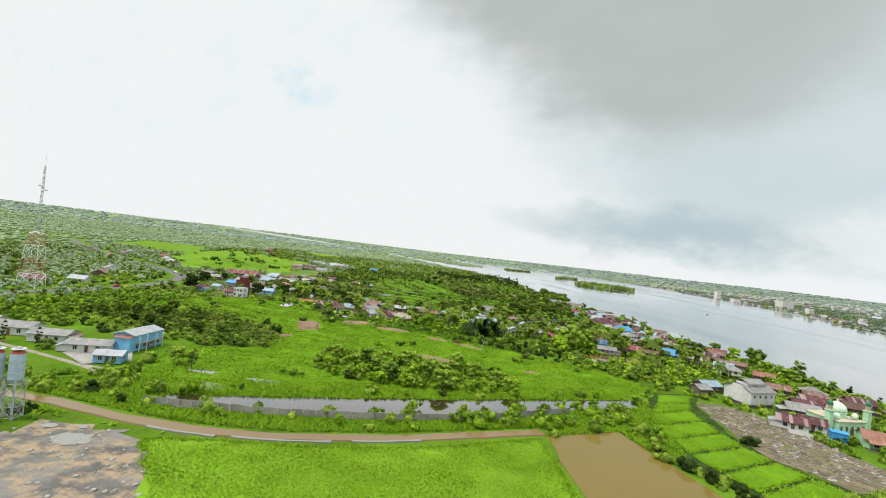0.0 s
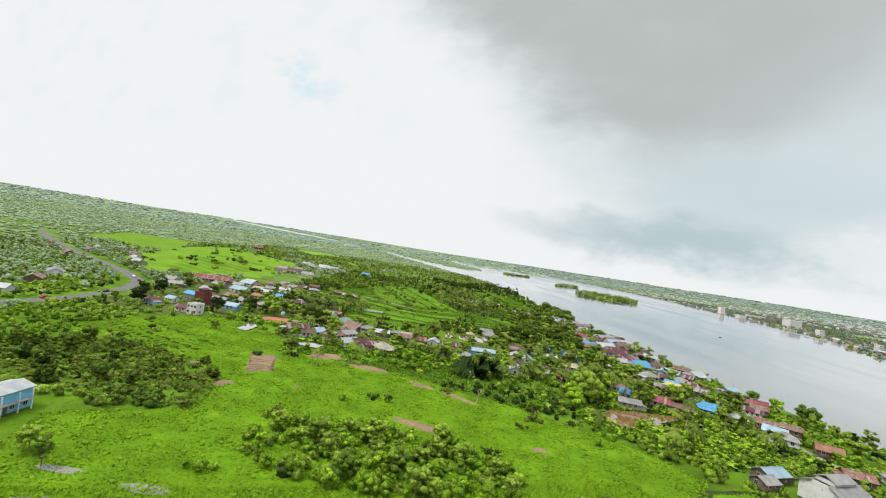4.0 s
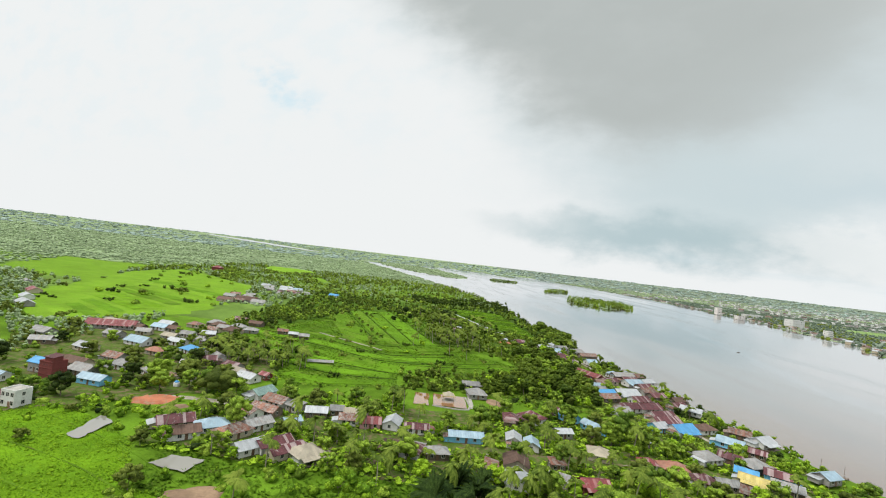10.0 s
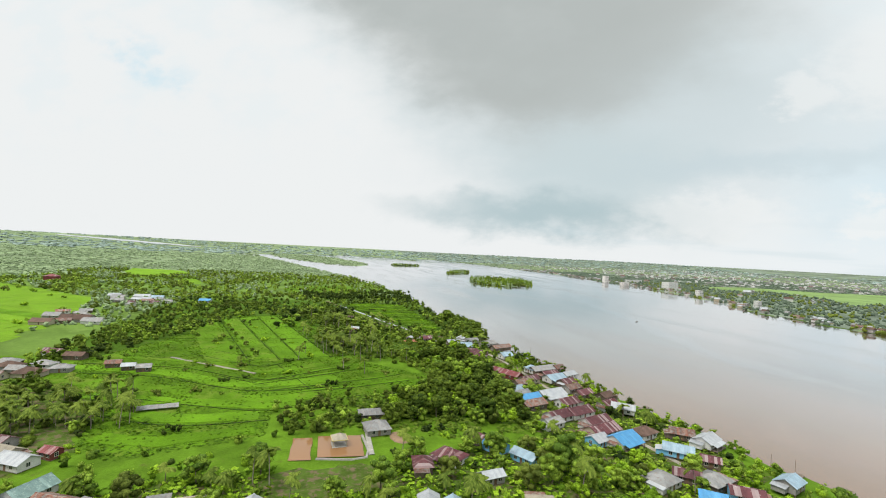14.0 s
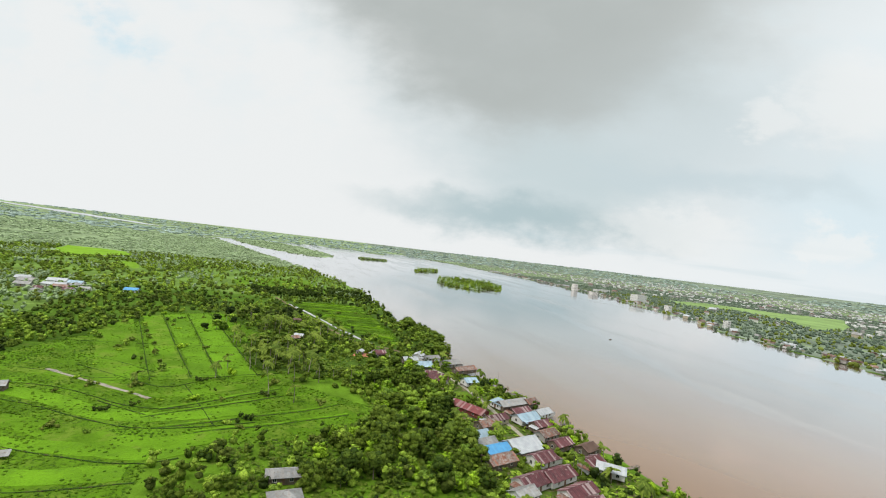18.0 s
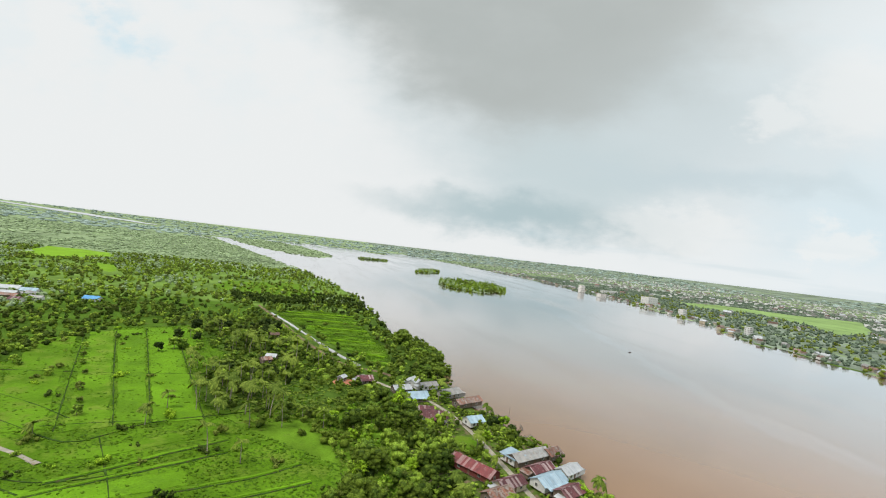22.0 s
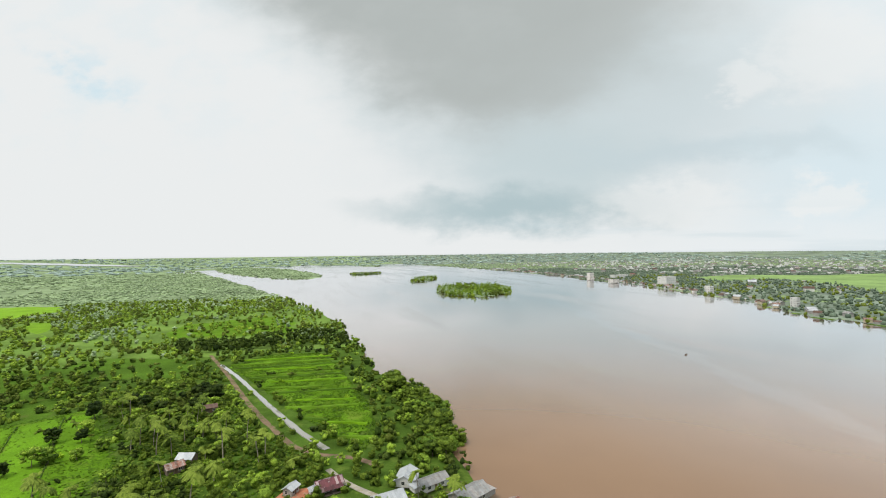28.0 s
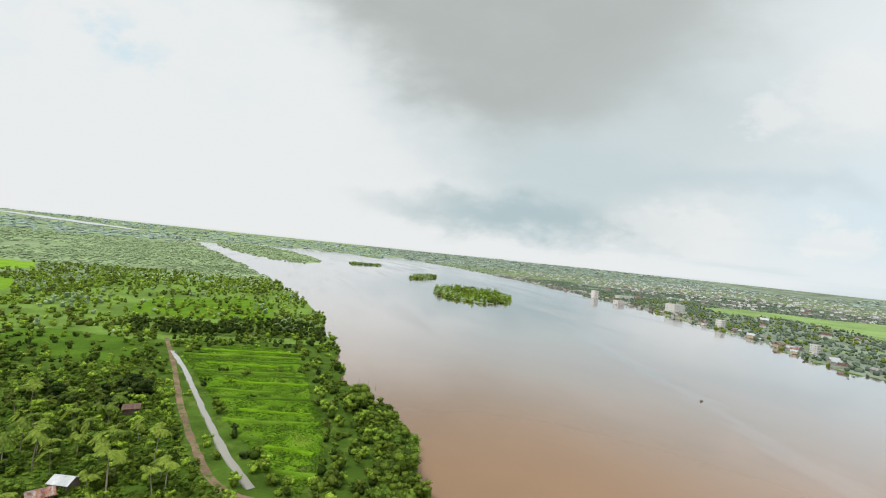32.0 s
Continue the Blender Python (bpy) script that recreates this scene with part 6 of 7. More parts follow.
# gravestones and rubble on the cleared ground
stone = Build().box(-.45, -.14, -.1, .45, .14, .75).box(-.6, -.9, -.1, .6, .4, .14).mesh("gravestone", M_STONE)
count = 0
while count < 110:
    x, y = RNG.uniform(88, 128), RNG.uniform(103, 157)
    if inside(GRAVES, x, y):
        g = new("gravestone", stone)
        s = float(RNG.uniform(.5, 1.0))
        g.matrix_world = pose(x, y, .08, 0, float(RNG.normal(0, 4)), -30 + float(RNG.normal(0, 45))) @ Matrix.Diagonal((s, s * 1.4, s, 1))
        tagged(g, "weathered grey gravestone on bare soil", "gravestone", "gravestones")
        count += 1
deb = Build()
for _ in range(620):
    x, y = RNG.uniform(86, 118), RNG.uniform(103, 157)
    if inside(GRAVES, x, y):
        deb.box(-RNG.uniform(.12, .6), -.14, 0, RNG.uniform(.12, .6), .14, RNG.uniform(.08, .4), pose(x, y, .05, 0, 0, RNG.uniform(0, 180)))
tagged(new("rubble", deb.mesh("rubble", M_STONE)), "scattered pale stones and planks on the soil", "rubble", kind="stuff")

# ---- plants ----


def ico(sub):
    bm = bmesh.new()
    bmesh.ops.create_icosphere(bm, subdivisions=sub, radius=1.0)
    bm.verts.ensure_lookup_table()
    v = np.array([p.co[:] for p in bm.verts])
    f = np.array([[q.index for q in t.verts] for t in bm.faces])
    bm.free()
    return v, f


ICO1, ICO2 = ico(1), ico(2)


def turned(rng, n):
    """n random turns, as matrices."""
    q = rng.normal(size=(n, 4))
    q /= np.linalg.norm(q, axis=1)[:, None]
    w, x, y, z = q.T
    return np.stack([1 - 2 * (y * y + z * z), 2 * (x * y - z * w), 2 * (x * z + y * w), 2 * (x * y + z * w), 1 - 2 * (x * x + z * z), 2 * (y * z - x * w),
                     2 * (x * z - y * w), 2 * (y * z + x * w), 1 - 2 * (x * x + y * y)], 1).reshape(n, 3, 3)


def lumps(rng, centres, radii, base=ICO2, flat=0.8, rough=0.28):
    """Lumpy leaf masses, one at each centre."""
    v, f = base
    n = len(centres)
    p = v[None] * (1 + rng.normal(0, rough, (n, len(v), 1)))
    p = np.einsum("nij,nkj->nki", turned(rng, n), p) * radii[:, None, None] * np.array([1, 1, flat]) + centres[:, None]
    t = f[None] + (np.arange(n) * len(v))[:, None, None]
    return p.reshape(-1, 3), t.reshape(-1, 3)


LEAF = np.array([(-0.5, 0, 0), (0, -0.32, 0.06), (0.5, 0, -0.04), (0, 0.32, 0.06)])


def leaves(rng, centres, radii, each, size, flat=0.8):
    """Tufts of leaves standing out round each centre, mostly on its upper side."""
    n = len(centres) * each
    d = rng.normal(size=(n, 3))
    d[:, 2] = np.abs(d[:, 2]) * 0.9 - 0.25
    d /= np.linalg.norm(d, axis=1)[:, None]
    c = np.repeat(centres, each, 0) + d * np.repeat(radii, each)[:, None] * rng.uniform(0.75, 1.25, (n, 1)) * np.array([1, 1, flat])
    s = size * rng.uniform(0.6, 1.4, (n, 1, 1))
    p = np.einsum("nij,kj->nki", turned(rng, n), LEAF) * s + c[:, None]
    t = np.array([(0, 1, 2), (0, 2, 3)])[None] + (np.arange(n) * 4)[:, None, None]
    return p.reshape(-1, 3), t.reshape(-1, 3)


def joined(*sets):
    v, f, k = [], [], 0
    for a, b in sets:
        v.append(a)
        f.append(b + k)
        k += len(a)
    return np.concatenate(v), np.concatenate(f)


def crown_shape(rng, h, r, lobes=16, each=24, leaf=0.48, low=0.35):
    """A crown of separate lobes round the limbs, with openings between them."""
    lobes, each = int(lobes * 1.6), int(each * .8)
    a = rng.uniform(0, 2 * math.pi, lobes)
    z = rng.uniform(low, 1, lobes)
    spread = np.sqrt(np.clip(1 - ((z - 0.55) / 0.62) ** 2, 0.05, 1)) * rng.uniform(0.35, 1.0, lobes)
    c = np.stack([np.cos(a) * spread * r * 0.8, np.sin(a) * spread * r * 0.8, z * h * 0.92], 1)
    rad = r * rng.uniform(0.24, 0.40, lobes)
    return joined(lumps(rng, c, rad * 0.85, ICO1, rough=.16), leaves(rng, c, rad, each, leaf))


def trunk_shape(rng, h, r, low=0.35):
    b = Build()
    t = 0.04 * h
    bend = rng.normal(0, 0.04 * h, 2)
    fork = (bend[0], bend[1], h * (low + 0.1))
    b.bar((0, 0, -0.3), fork, t * 0.6, 7, t * 0.38)
    for k in range(5):
        a = k * 1.26 + rng.uniform(0, .5)
        b.bar(fork, (bend[0] + math.cos(a) * r * .55, bend[1] + math.sin(a) * r * .55, h * rng.uniform(.6, .85)), t * 0.3, 5, t * 0.1)
    return b


def make_tree(seed, h, r, leaf_mat, label, **kw):
    rng = np.random.default_rng(seed)
    low = kw.get("low", 0.35)
    tr = trunk_shape(rng, h, r, low).mesh("trunk", M_TRUNK)
    v, f = crown_shape(rng, h, r, **kw)
    return tr, tri_mesh("crown", v, f, leaf_mat, True), label


TREES = [make_tree(1, 8.0, 4.0, M_CROWN, "leafy green broadleaf tree"), make_tree(2, 10.0, 4.6, M_CROWN, "tall leafy green broadleaf tree", lobes=20),
         make_tree(3, 6.0, 3.2, M_CROWNLIME, "young lime-green leafy tree", lobes=13), make_tree(4, 7.5, 4.4, M_LEAFOLIVE, "thin-leaved olive green tree", lobes=14, each=16),
         make_tree(5, 9.0, 4.4, M_CROWNDARK, "dark green dense tree", lobes=20, each=26), make_tree(6, 6.5, 3.6, M_CROWN, "round green fruit tree", lobes=16, low=0.2),
         make_tree(7, 12.0, 3.2, M_CROWN, "tall narrow leafy tree", lobes=18), make_tree(8, 5.0, 3.4, M_CROWNLIME, "low spreading lime-green tree", lobes=14, low=0.15)]


WOODTREES = [make_tree(11, 7.0, 4.2, M_WOODLEAF, "round dark green woodland tree", lobes=18, low=0.15), make_tree(12, 8.5, 4.4, M_WOODLEAF, "tall dark green woodland tree", lobes=20),
             make_tree(13, 6.0, 4.0, M_CROWN, "round bright green woodland tree", lobes=18, low=0.12)]
KIND = {"round dark green woodland tree": "woodland_tree", "tall dark green woodland tree": "woodland_tree", "round bright green woodland tree": "woodland_tree", "leafy green broadleaf tree": "broadleaf_tree", "tall leafy green broadleaf tree": "tall_tree", "young lime-green leafy tree": "young_tree", "thin-leaved olive green tree": "thin_leaved_tree",
        "dark green dense tree": "dense_tree", "round green fruit tree": "fruit_tree", "tall narrow leafy tree": "narrow_tree", "low spreading lime-green tree": "spreading_tree"}


def plant(name, meshes, x, y, s, turn, z=0.0, category="tree", group="", stretch=1.0):
    o = new(KIND.get(meshes[2], name) if name == "tree" else name)
    o.matrix_world = pose(x, y, z, 0, 0, turn) @ Matrix.Diagonal((s, s, s * stretch, 1))
    tagged(o, meshes[2], category, group)
    for nm, me in (("trunk", meshes[0]), ("crown", meshes[1])):
        p = new(nm, me)
        p.parent = o
    return o


def frond(rng, length, turn, lift, droop, width=0.17, pairs=7):
    """One palm leaf: a bent rib with toothed blades hanging to both sides."""
    c, s = math.cos(turn), math.sin(turn)
    v, f = [], []
    pts = []
    for k in range(pairs + 1):
        t = k / pairs
        pts.append((length * t * math.cos(lift) * (1 - .12 * t), length * (t * math.sin(lift) - droop * t * t)))
    for k in range(pairs):
        (r0, z0), (r1, z1) = pts[k], pts[k + 1]
        w = width * length * math.sin(math.pi * min(1, (k + 1.0) / (pairs + 0.9))) ** 0.6
        for side in (-1, 1):
            i = len(v)
            for (rr, ss, zz) in ((r0, 0, z0), (r1, 0, z1), (r1 + w * .5, side * w, z1 - w * .5), (r0 + w * .25, side * w * .75, z0 - w * .35)):
                v.append((rr * c - ss * s, rr * s + ss * c, zz))
            f += [(i, i + 1, i + 2), (i, i + 2, i + 3)]
    return np.array(v), np.array(f)


def make_palm(seed, h, length, mat, label, n=17, lean=0.06, droop=0.55, top=1.1, low=-0.25, width=0.22):
    rng = np.random.default_rng(seed)
    b = Build()
    last = (0, 0, -.3)
    for k in range(1, 6):
        t = k / 5
        nxt = (lean * h * t * t, 0.3 * lean * h * t * t, h * t)
        b.bar(last, nxt, .20 - .07 * (t - .2), 6, .20 - .07 * t)
        last = nxt
    fr = [frond(rng, length * rng.uniform(.8, 1.1), k * 2.4 + rng.uniform(0, .3), low + (top - low) * ((k * 0.618) % 1), droop * rng.uniform(.7, 1.2), width) for k in range(n)]
    fr = [(v + np.array(last), f) for v, f in fr]
    v, f = joined(*fr)
    return b.mesh("trunk", M_PALMTRUNK), tri_mesh("crown", v, f, mat), label


PALMS = [make_palm(1, 9, 4.2, M_FROND, "tall coconut palm with feathery fronds"), make_palm(2, 12, 4.4, M_FROND, "tall leaning coconut palm", lean=.12),
         make_palm(3, 6, 4.0, M_FROND, "young coconut palm with arching fronds"), make_palm(4, 8, 4.2, M_FROND, "coconut palm with drooping fronds", droop=.75)]
SAGO = [make_palm(7, 1.5, 7.5, M_FRONDDARK, "dark bushy sago palm clump", n=64, droop=.5, top=1.45, low=.1, width=.055), make_palm(8, 2.5, 6.5, M_FRONDDARK, "dark bushy sago palm clump", n=60, droop=.55, top=1.4, low=.1, width=.055)]


def make_bush(seed, mat, n=7, r=1.5):
    rng = np.random.default_rng(seed)
    c = np.stack([rng.normal(0, .75, n) * r, rng.normal(0, .75, n) * r, rng.uniform(.3, .9, n) * r], 1)
    v, f = joined(lumps(rng, c, np.full(n, .55 * r), ICO1), leaves(rng, c, np.full(n, .62 * r), 16, .5 * r ** .5))
    return tri_mesh("bush", v, f, mat, True)


BUSHES = [make_bush(1, M_CROWN), make_bush(2, M_CROWNLIME), make_bush(3, M_LEAFDARK), make_bush(4, M_LEAFOLIVE)]

ROADS = [(ROAD, 9), (LANE, 3.5), (RIVERLANE, 2.8), (CANAL, 3.2), (TRACK, 3.2), (CANAL_SOUTH, 3.0)]


def free(x, y, room=1.5, wet=True):
    """Where a plant may stand: on land, off the roads, outside houses and ponds."""
    ok = shore(x, y) > 0.5
    for line, w in ROADS:
        ok &= near_line(line, x, y) > w
    for hx, hy, r in HOUSES:
        ok &= np.hypot(x - hx, y - hy) > r + room
    for poly in WETS + [YARD]:
        ok &= ~inside(poly, x, y)
    ok &= ~((x > 9) & (x < 44) & (y > 302) & (y < 345))
    return ok


def one(x, y):
    return bool(free(np.array([float(x)]), np.array([float(y)]))[0])


def scatter(rng, poly, step):
    xs, ys = zip(*poly)
    gx, gy = np.meshgrid(np.arange(min(xs), max(xs), step), np.arange(min(ys), max(ys), step))
    x = gx.ravel() + rng.uniform(-.5, .5, gx.size) * step
    y = gy.ravel() + rng.uniform(-.5, .5, gx.size) * step
    k = inside(poly, x, y)
    return x[k], y[k]


def grove(poly, step, kinds, lo=0.8, hi=1.25, seed=1, keep=1.0, group="village trees", name="tree"):
    """Single trees standing over a stretch of land."""
    rng = np.random.default_rng(seed)
    x, y = scatter(rng, poly, step)
    ok = free(x, y, 0.8) & (rng.uniform(size=len(x)) < keep)
    for a, b in zip(x[ok], y[ok]):
        plant(name, kinds[rng.integers(len(kinds))], float(a), float(b), float(rng.uniform(lo, hi)), float(rng.uniform(0, 360)), group=group, category="palm tree" if "palm" in name else "tree")


VILLAGE = [(-70, 258), (-66, 300), (-30, 318), (48, 322), (100, 330), (108, 300), (150, 296), (160, 262), (130, 232), (90, 236), (60, 246), (30, 250), (-10, 252)]
SHOREVILLAGE = [(105, 290), (100, 430), (112, 500), (140, 505), (150, 470), (160, 420), (165, 330), (165, 290)]
RIVERWOOD = [(58, 205), (72, 240), (100, 262), (120, 232), (132, 210), (165, 200), (150, 190), (110, 182), (96, 178), (80, 182)]
WESTVILLAGE = [(-165, 275), (-195, 400), (-120, 420), (-70, 390), (-55, 345), (-70, 310), (-100, 290), (-130, 262)]
patch("village_ground", VILLAGE, M_VILLAGE, 0.05, "grass and bare earth between the village houses", "ground", 2.0, relief=0.1, grain=6)
patch("village_ground", SHOREVILLAGE, M_VILLAGE, 0.05, "grass and bare earth between the riverside houses", "ground", 2.0)
patch("village_ground", WESTVILLAGE, M_VILLAGE, 0.045, "grass and bare earth between the village houses", "ground", 2.0)
grove(VILLAGE, 8, [TREES[0], TREES[1], TREES[3], TREES[5], TREES[2]], .6, 1.05, 21, .55)
grove(VILLAGE, 10, PALMS, .65, 1.0, 22, .62, "coconut palms", "palm_tree")
grove(SHOREVILLAGE, 11, [TREES[0], TREES[2], TREES[5], TREES[7]], .6, 1.0, 23, .4)
grove(SHOREVILLAGE, 14, PALMS, .7, 1.0, 24, .55, "coconut palms", "palm_tree")
grove([(50, 214), (62, 242), (98, 264), (106, 238), (80, 229), (64, 217)], 6.2, [TREES[0], TREES[1], TREES[2], TREES[7], TREES[5]], .9, 1.4, 25, .7)
grove(RIVERWOOD, 9, [TREES[2], TREES[7], TREES[5]], .45, .75, 35, .5)
grove(RIVERWOOD, 9, PALMS, .75, 1.05, 26, .4, "coconut palms", "palm_tree")
HILL = [(-4 + 34 * math.cos(t), 152 + 18 * math.sin(t)) for t in np.linspace(0, 2 * math.pi, 16)[:-1]]
grove(HILL, 5.6, [TREES[5], TREES[7], TREES[0], TREES[2]], .5, .85, 31, .8, "hillock trees")
grove(THICKET, 9, WOODTREES, .5, .8, 32, .55, "thicket trees")
grove([(40, 350), (106, 345), (112, 400), (116, 470), (92, 486), (70, 450), (84, 425), (78, 405), (52, 380)], 7.2, WOODTREES + [TREES[7]], .7, 1.15, 36, .85, "woodland trees")
grove(WESTVILLAGE, 11, [TREES[0], TREES[3], TREES[5], TREES[4]], .6, 1.05, 27, .4)
grove([(-98, 334), (-76, 334), (-55, 312), (-66, 300), (-98, 304)], 7.5, [TREES[3], TREES[0], TREES[1]], .7, 1.1, 34, .6)
grove([(-120, 400), (-90, 390), (-57, 398), (-43, 358), (-73, 352), (-100, 356)], 5.4, PALMS, .6, .95, 28, .85, "coconut palms", "palm_tree")
grove([(5, 540), (60, 520), (58, 455), (25, 460)], 7.5, PALMS, .7, 1.1, 29, .55, "coconut palms", "palm_tree")
grove([(0, 640), (50, 600), (90, 525), (30, 530)], 8.5, PALMS, .7, 1.05, 30, .5, "coconut palms", "palm_tree")
for x, y, s in ((-22, 446, .85), (8, 455, .9), (-6, 600, .9), (33, 430, .9), (44, 424, .85), (61, 541, 1.25), (47, 251, .8), (4, 250, .9), (9, 268, .8), (-4, 268, .85), (-28, 254, .9), (36, 237, .95), (-3, 274, 1.1), (7, 257, 1.0),
                (51, 237, 1.0), (60, 234, 1.0), (77, 250, .95), (81, 243, .95), (43, 229, .9), (-28, 231, .9), (-40, 222, .7), (88, 236, .95), (98, 214, .9), (109, 201, .9)):
    plant("palm_tree", PALMS[int(x) % 4], x, y, s, x * 37 % 360, category="palm tree", group="coconut palms")
for x, y, s in ((11, 473, .8), (28, 478, .9), (22, 471, .95), (34, 475, .9), (44, 453, .85), (49, 472, .9), (56, 453, .85), (24, 480, 1.0), (30, 470, .9), (72, 452, .85), (64, 462, .8), (108, 461, .9), (54, 548, .9), (40, 560, .9), (30, 575, .85), (22, 590, .9),
                (14, 600, .9), (34, 592, .85), (28, 610, .9), (10, 615, .9), (20, 626, .9), (4, 624, .8)):
    plant("palm_tree", PALMS[int(x + y) % 4], x, y, s, y * 37 % 360, category="palm tree", group="coconut palms")
for x, y, s in ((26, 248, 1.6), (20, 243, 1.4), (31, 243, 1.5), (24, 238, 1.35), (33, 249, 1.35)):
    plant("sago_palm", SAGO[int(x) % 2], x, y, s, x * 53 % 360, category="palm tree", group="sago palms")
for i, x, y, s in ((2, -4, 240, 1.35), (7, 2, 238, 1.3), (1, 168, 238, 1.05), (0, 160, 204, 1.0), (6, 172, 214, .9), (0, 166, 270, .9), (2, 172, 262, 1.1), (4, 46, 626, 1.15), (4, 41, 620, .9), (2, 108, 474, 1.3), (2, 112, 468, 1.15), (3, -97, 255, .5),
                 (3, -55, 236, .8), (0, -72, 132, .7), (6, -66, 128, .55), (5, -110, 132, .5), (3, -8, 192, .4)):
    plant("tree", TREES[i], x, y, s, x * 29 % 360)
b = Build()
b.bar((0, 0, -.3), (1.2, .3, 2.6), .22, 6, .14)
for k, (dx, dy, dz) in enumerate(((2.6, .8, 5.2), (.2, .4, 5.0), (2.4, -.8, 4.0), (1.4, 1.2, 4.4))):
    b.bar((1.2, .3, 2.6), (dx, dy, dz), .10, 5, .03)
o = new("dead_tree", b.mesh("dead_tree", M_PALMTRUNK))
o.matrix_world = pose(22, 205, 0, 0, 0, 30)
tagged(o, "leaning bare dead tree in the meadow", "tree")
RAINTREE = make_tree(41, 9.0, 8.0, M_LEAFOLIVE, "wide spreading rain tree with a flat olive crown", lobes=34, each=26, low=0.55)
KIND[RAINTREE[2]] = "rain_tree"
plant("tree", RAINTREE, -66, 309, 1.0, 40)
plant("tree", TREES[1], 97, 305, 1.25, 80)
heap = np.random.default_rng(8)
c = np.stack([heap.normal(-87.5, 2.6, 46), heap.normal(326, 1.8, 46), heap.uniform(.1, .9, 46)], 1)
v, f = lumps(heap, c, heap.uniform(.3, .8, 46), ICO1, flat=.7)
tagged(new("stone_heap", tri_mesh("stone_heap", v, f, M_STONE)), "heap of pale broken stones among the houses", "rubble", kind="stuff")
CYPRESS = make_tree(31, 8.0, 1.1, M_LEAFDARK, "narrow dark green cypress", lobes=14, each=14, leaf=.5, low=.1)
for x, y in ((-112, 131), (-125, 134)):
    plant("cypress", CYPRESS, x, y, .85, x % 360, group="cypresses")
grove([(-20, 560), (30, 540), (70, 560), (40, 640), (0, 660)], 9, [TREES[4], TREES[0], TREES[5]], .6, 1.0, 33, .45, "woodland trees")
# mangrove clumps at the water's edge
for x, y, s in ((152, 535, 1.1), (146, 528, 1.0), (156, 570, 1.2), (150, 562, 1.2), (148, 575, 1.2), (154, 584, 1.1), (146, 592, 1.1), (151, 600, 1.1), (142, 540, 1.1), (136, 532, 1.0), (141, 550, .9), (143, 582, 1.0), (140, 600, .9), (147, 610, .8)):
    plant("mangrove_bush", WOODTREES[0] if int(y) % 3 else WOODTREES[2], x, y, s, x * 31 % 360, z=-1.4, category="tree", group="mangrove bushes")

rng = np.random.default_rng(77)
for y in np.arange(524, 622, 5.4):
    for k in range(2):
        x = float(np.interp(y, *zip(*BANK))) - 1.5 - 6.5 * k - float(rng.uniform(0, 4)) + 1.5 * math.sin(y / 17.0)
        plant("mangrove_bush", WOODTREES[int(rng.integers(3))], x, float(y) + float(rng.uniform(-2, 2)), float(rng.uniform(.9, 1.55)), float(rng.uniform(0, 360)), z=-.9, category="tree", group="mangrove bushes", stretch=.8)
for x, y, s in ((-50, 560, .55), (-40, 531, .5), (-27, 493, .5), (-17, 465, .55), (-46, 512, .55), (-64, 527, .5), (-68, 531, .5), (-45, 545, .4), (-33, 515, .35), (-21, 478, .35), (22, 522, .5), (27, 505, .45)):
    plant("tree", TREES[(3, 5, 0)[int(abs(x)) % 3]], x, y, s, x * 29 % 360, group="field trees")

# ---- woods, joined ----
OPEN = [FRONTFIELD, FIELD_MID, FIELD_WEST, FIELD_FARWEST, FIELD_CANAL, BEDS, GRAVES, COMPOUND] + CLEARINGS[:3]


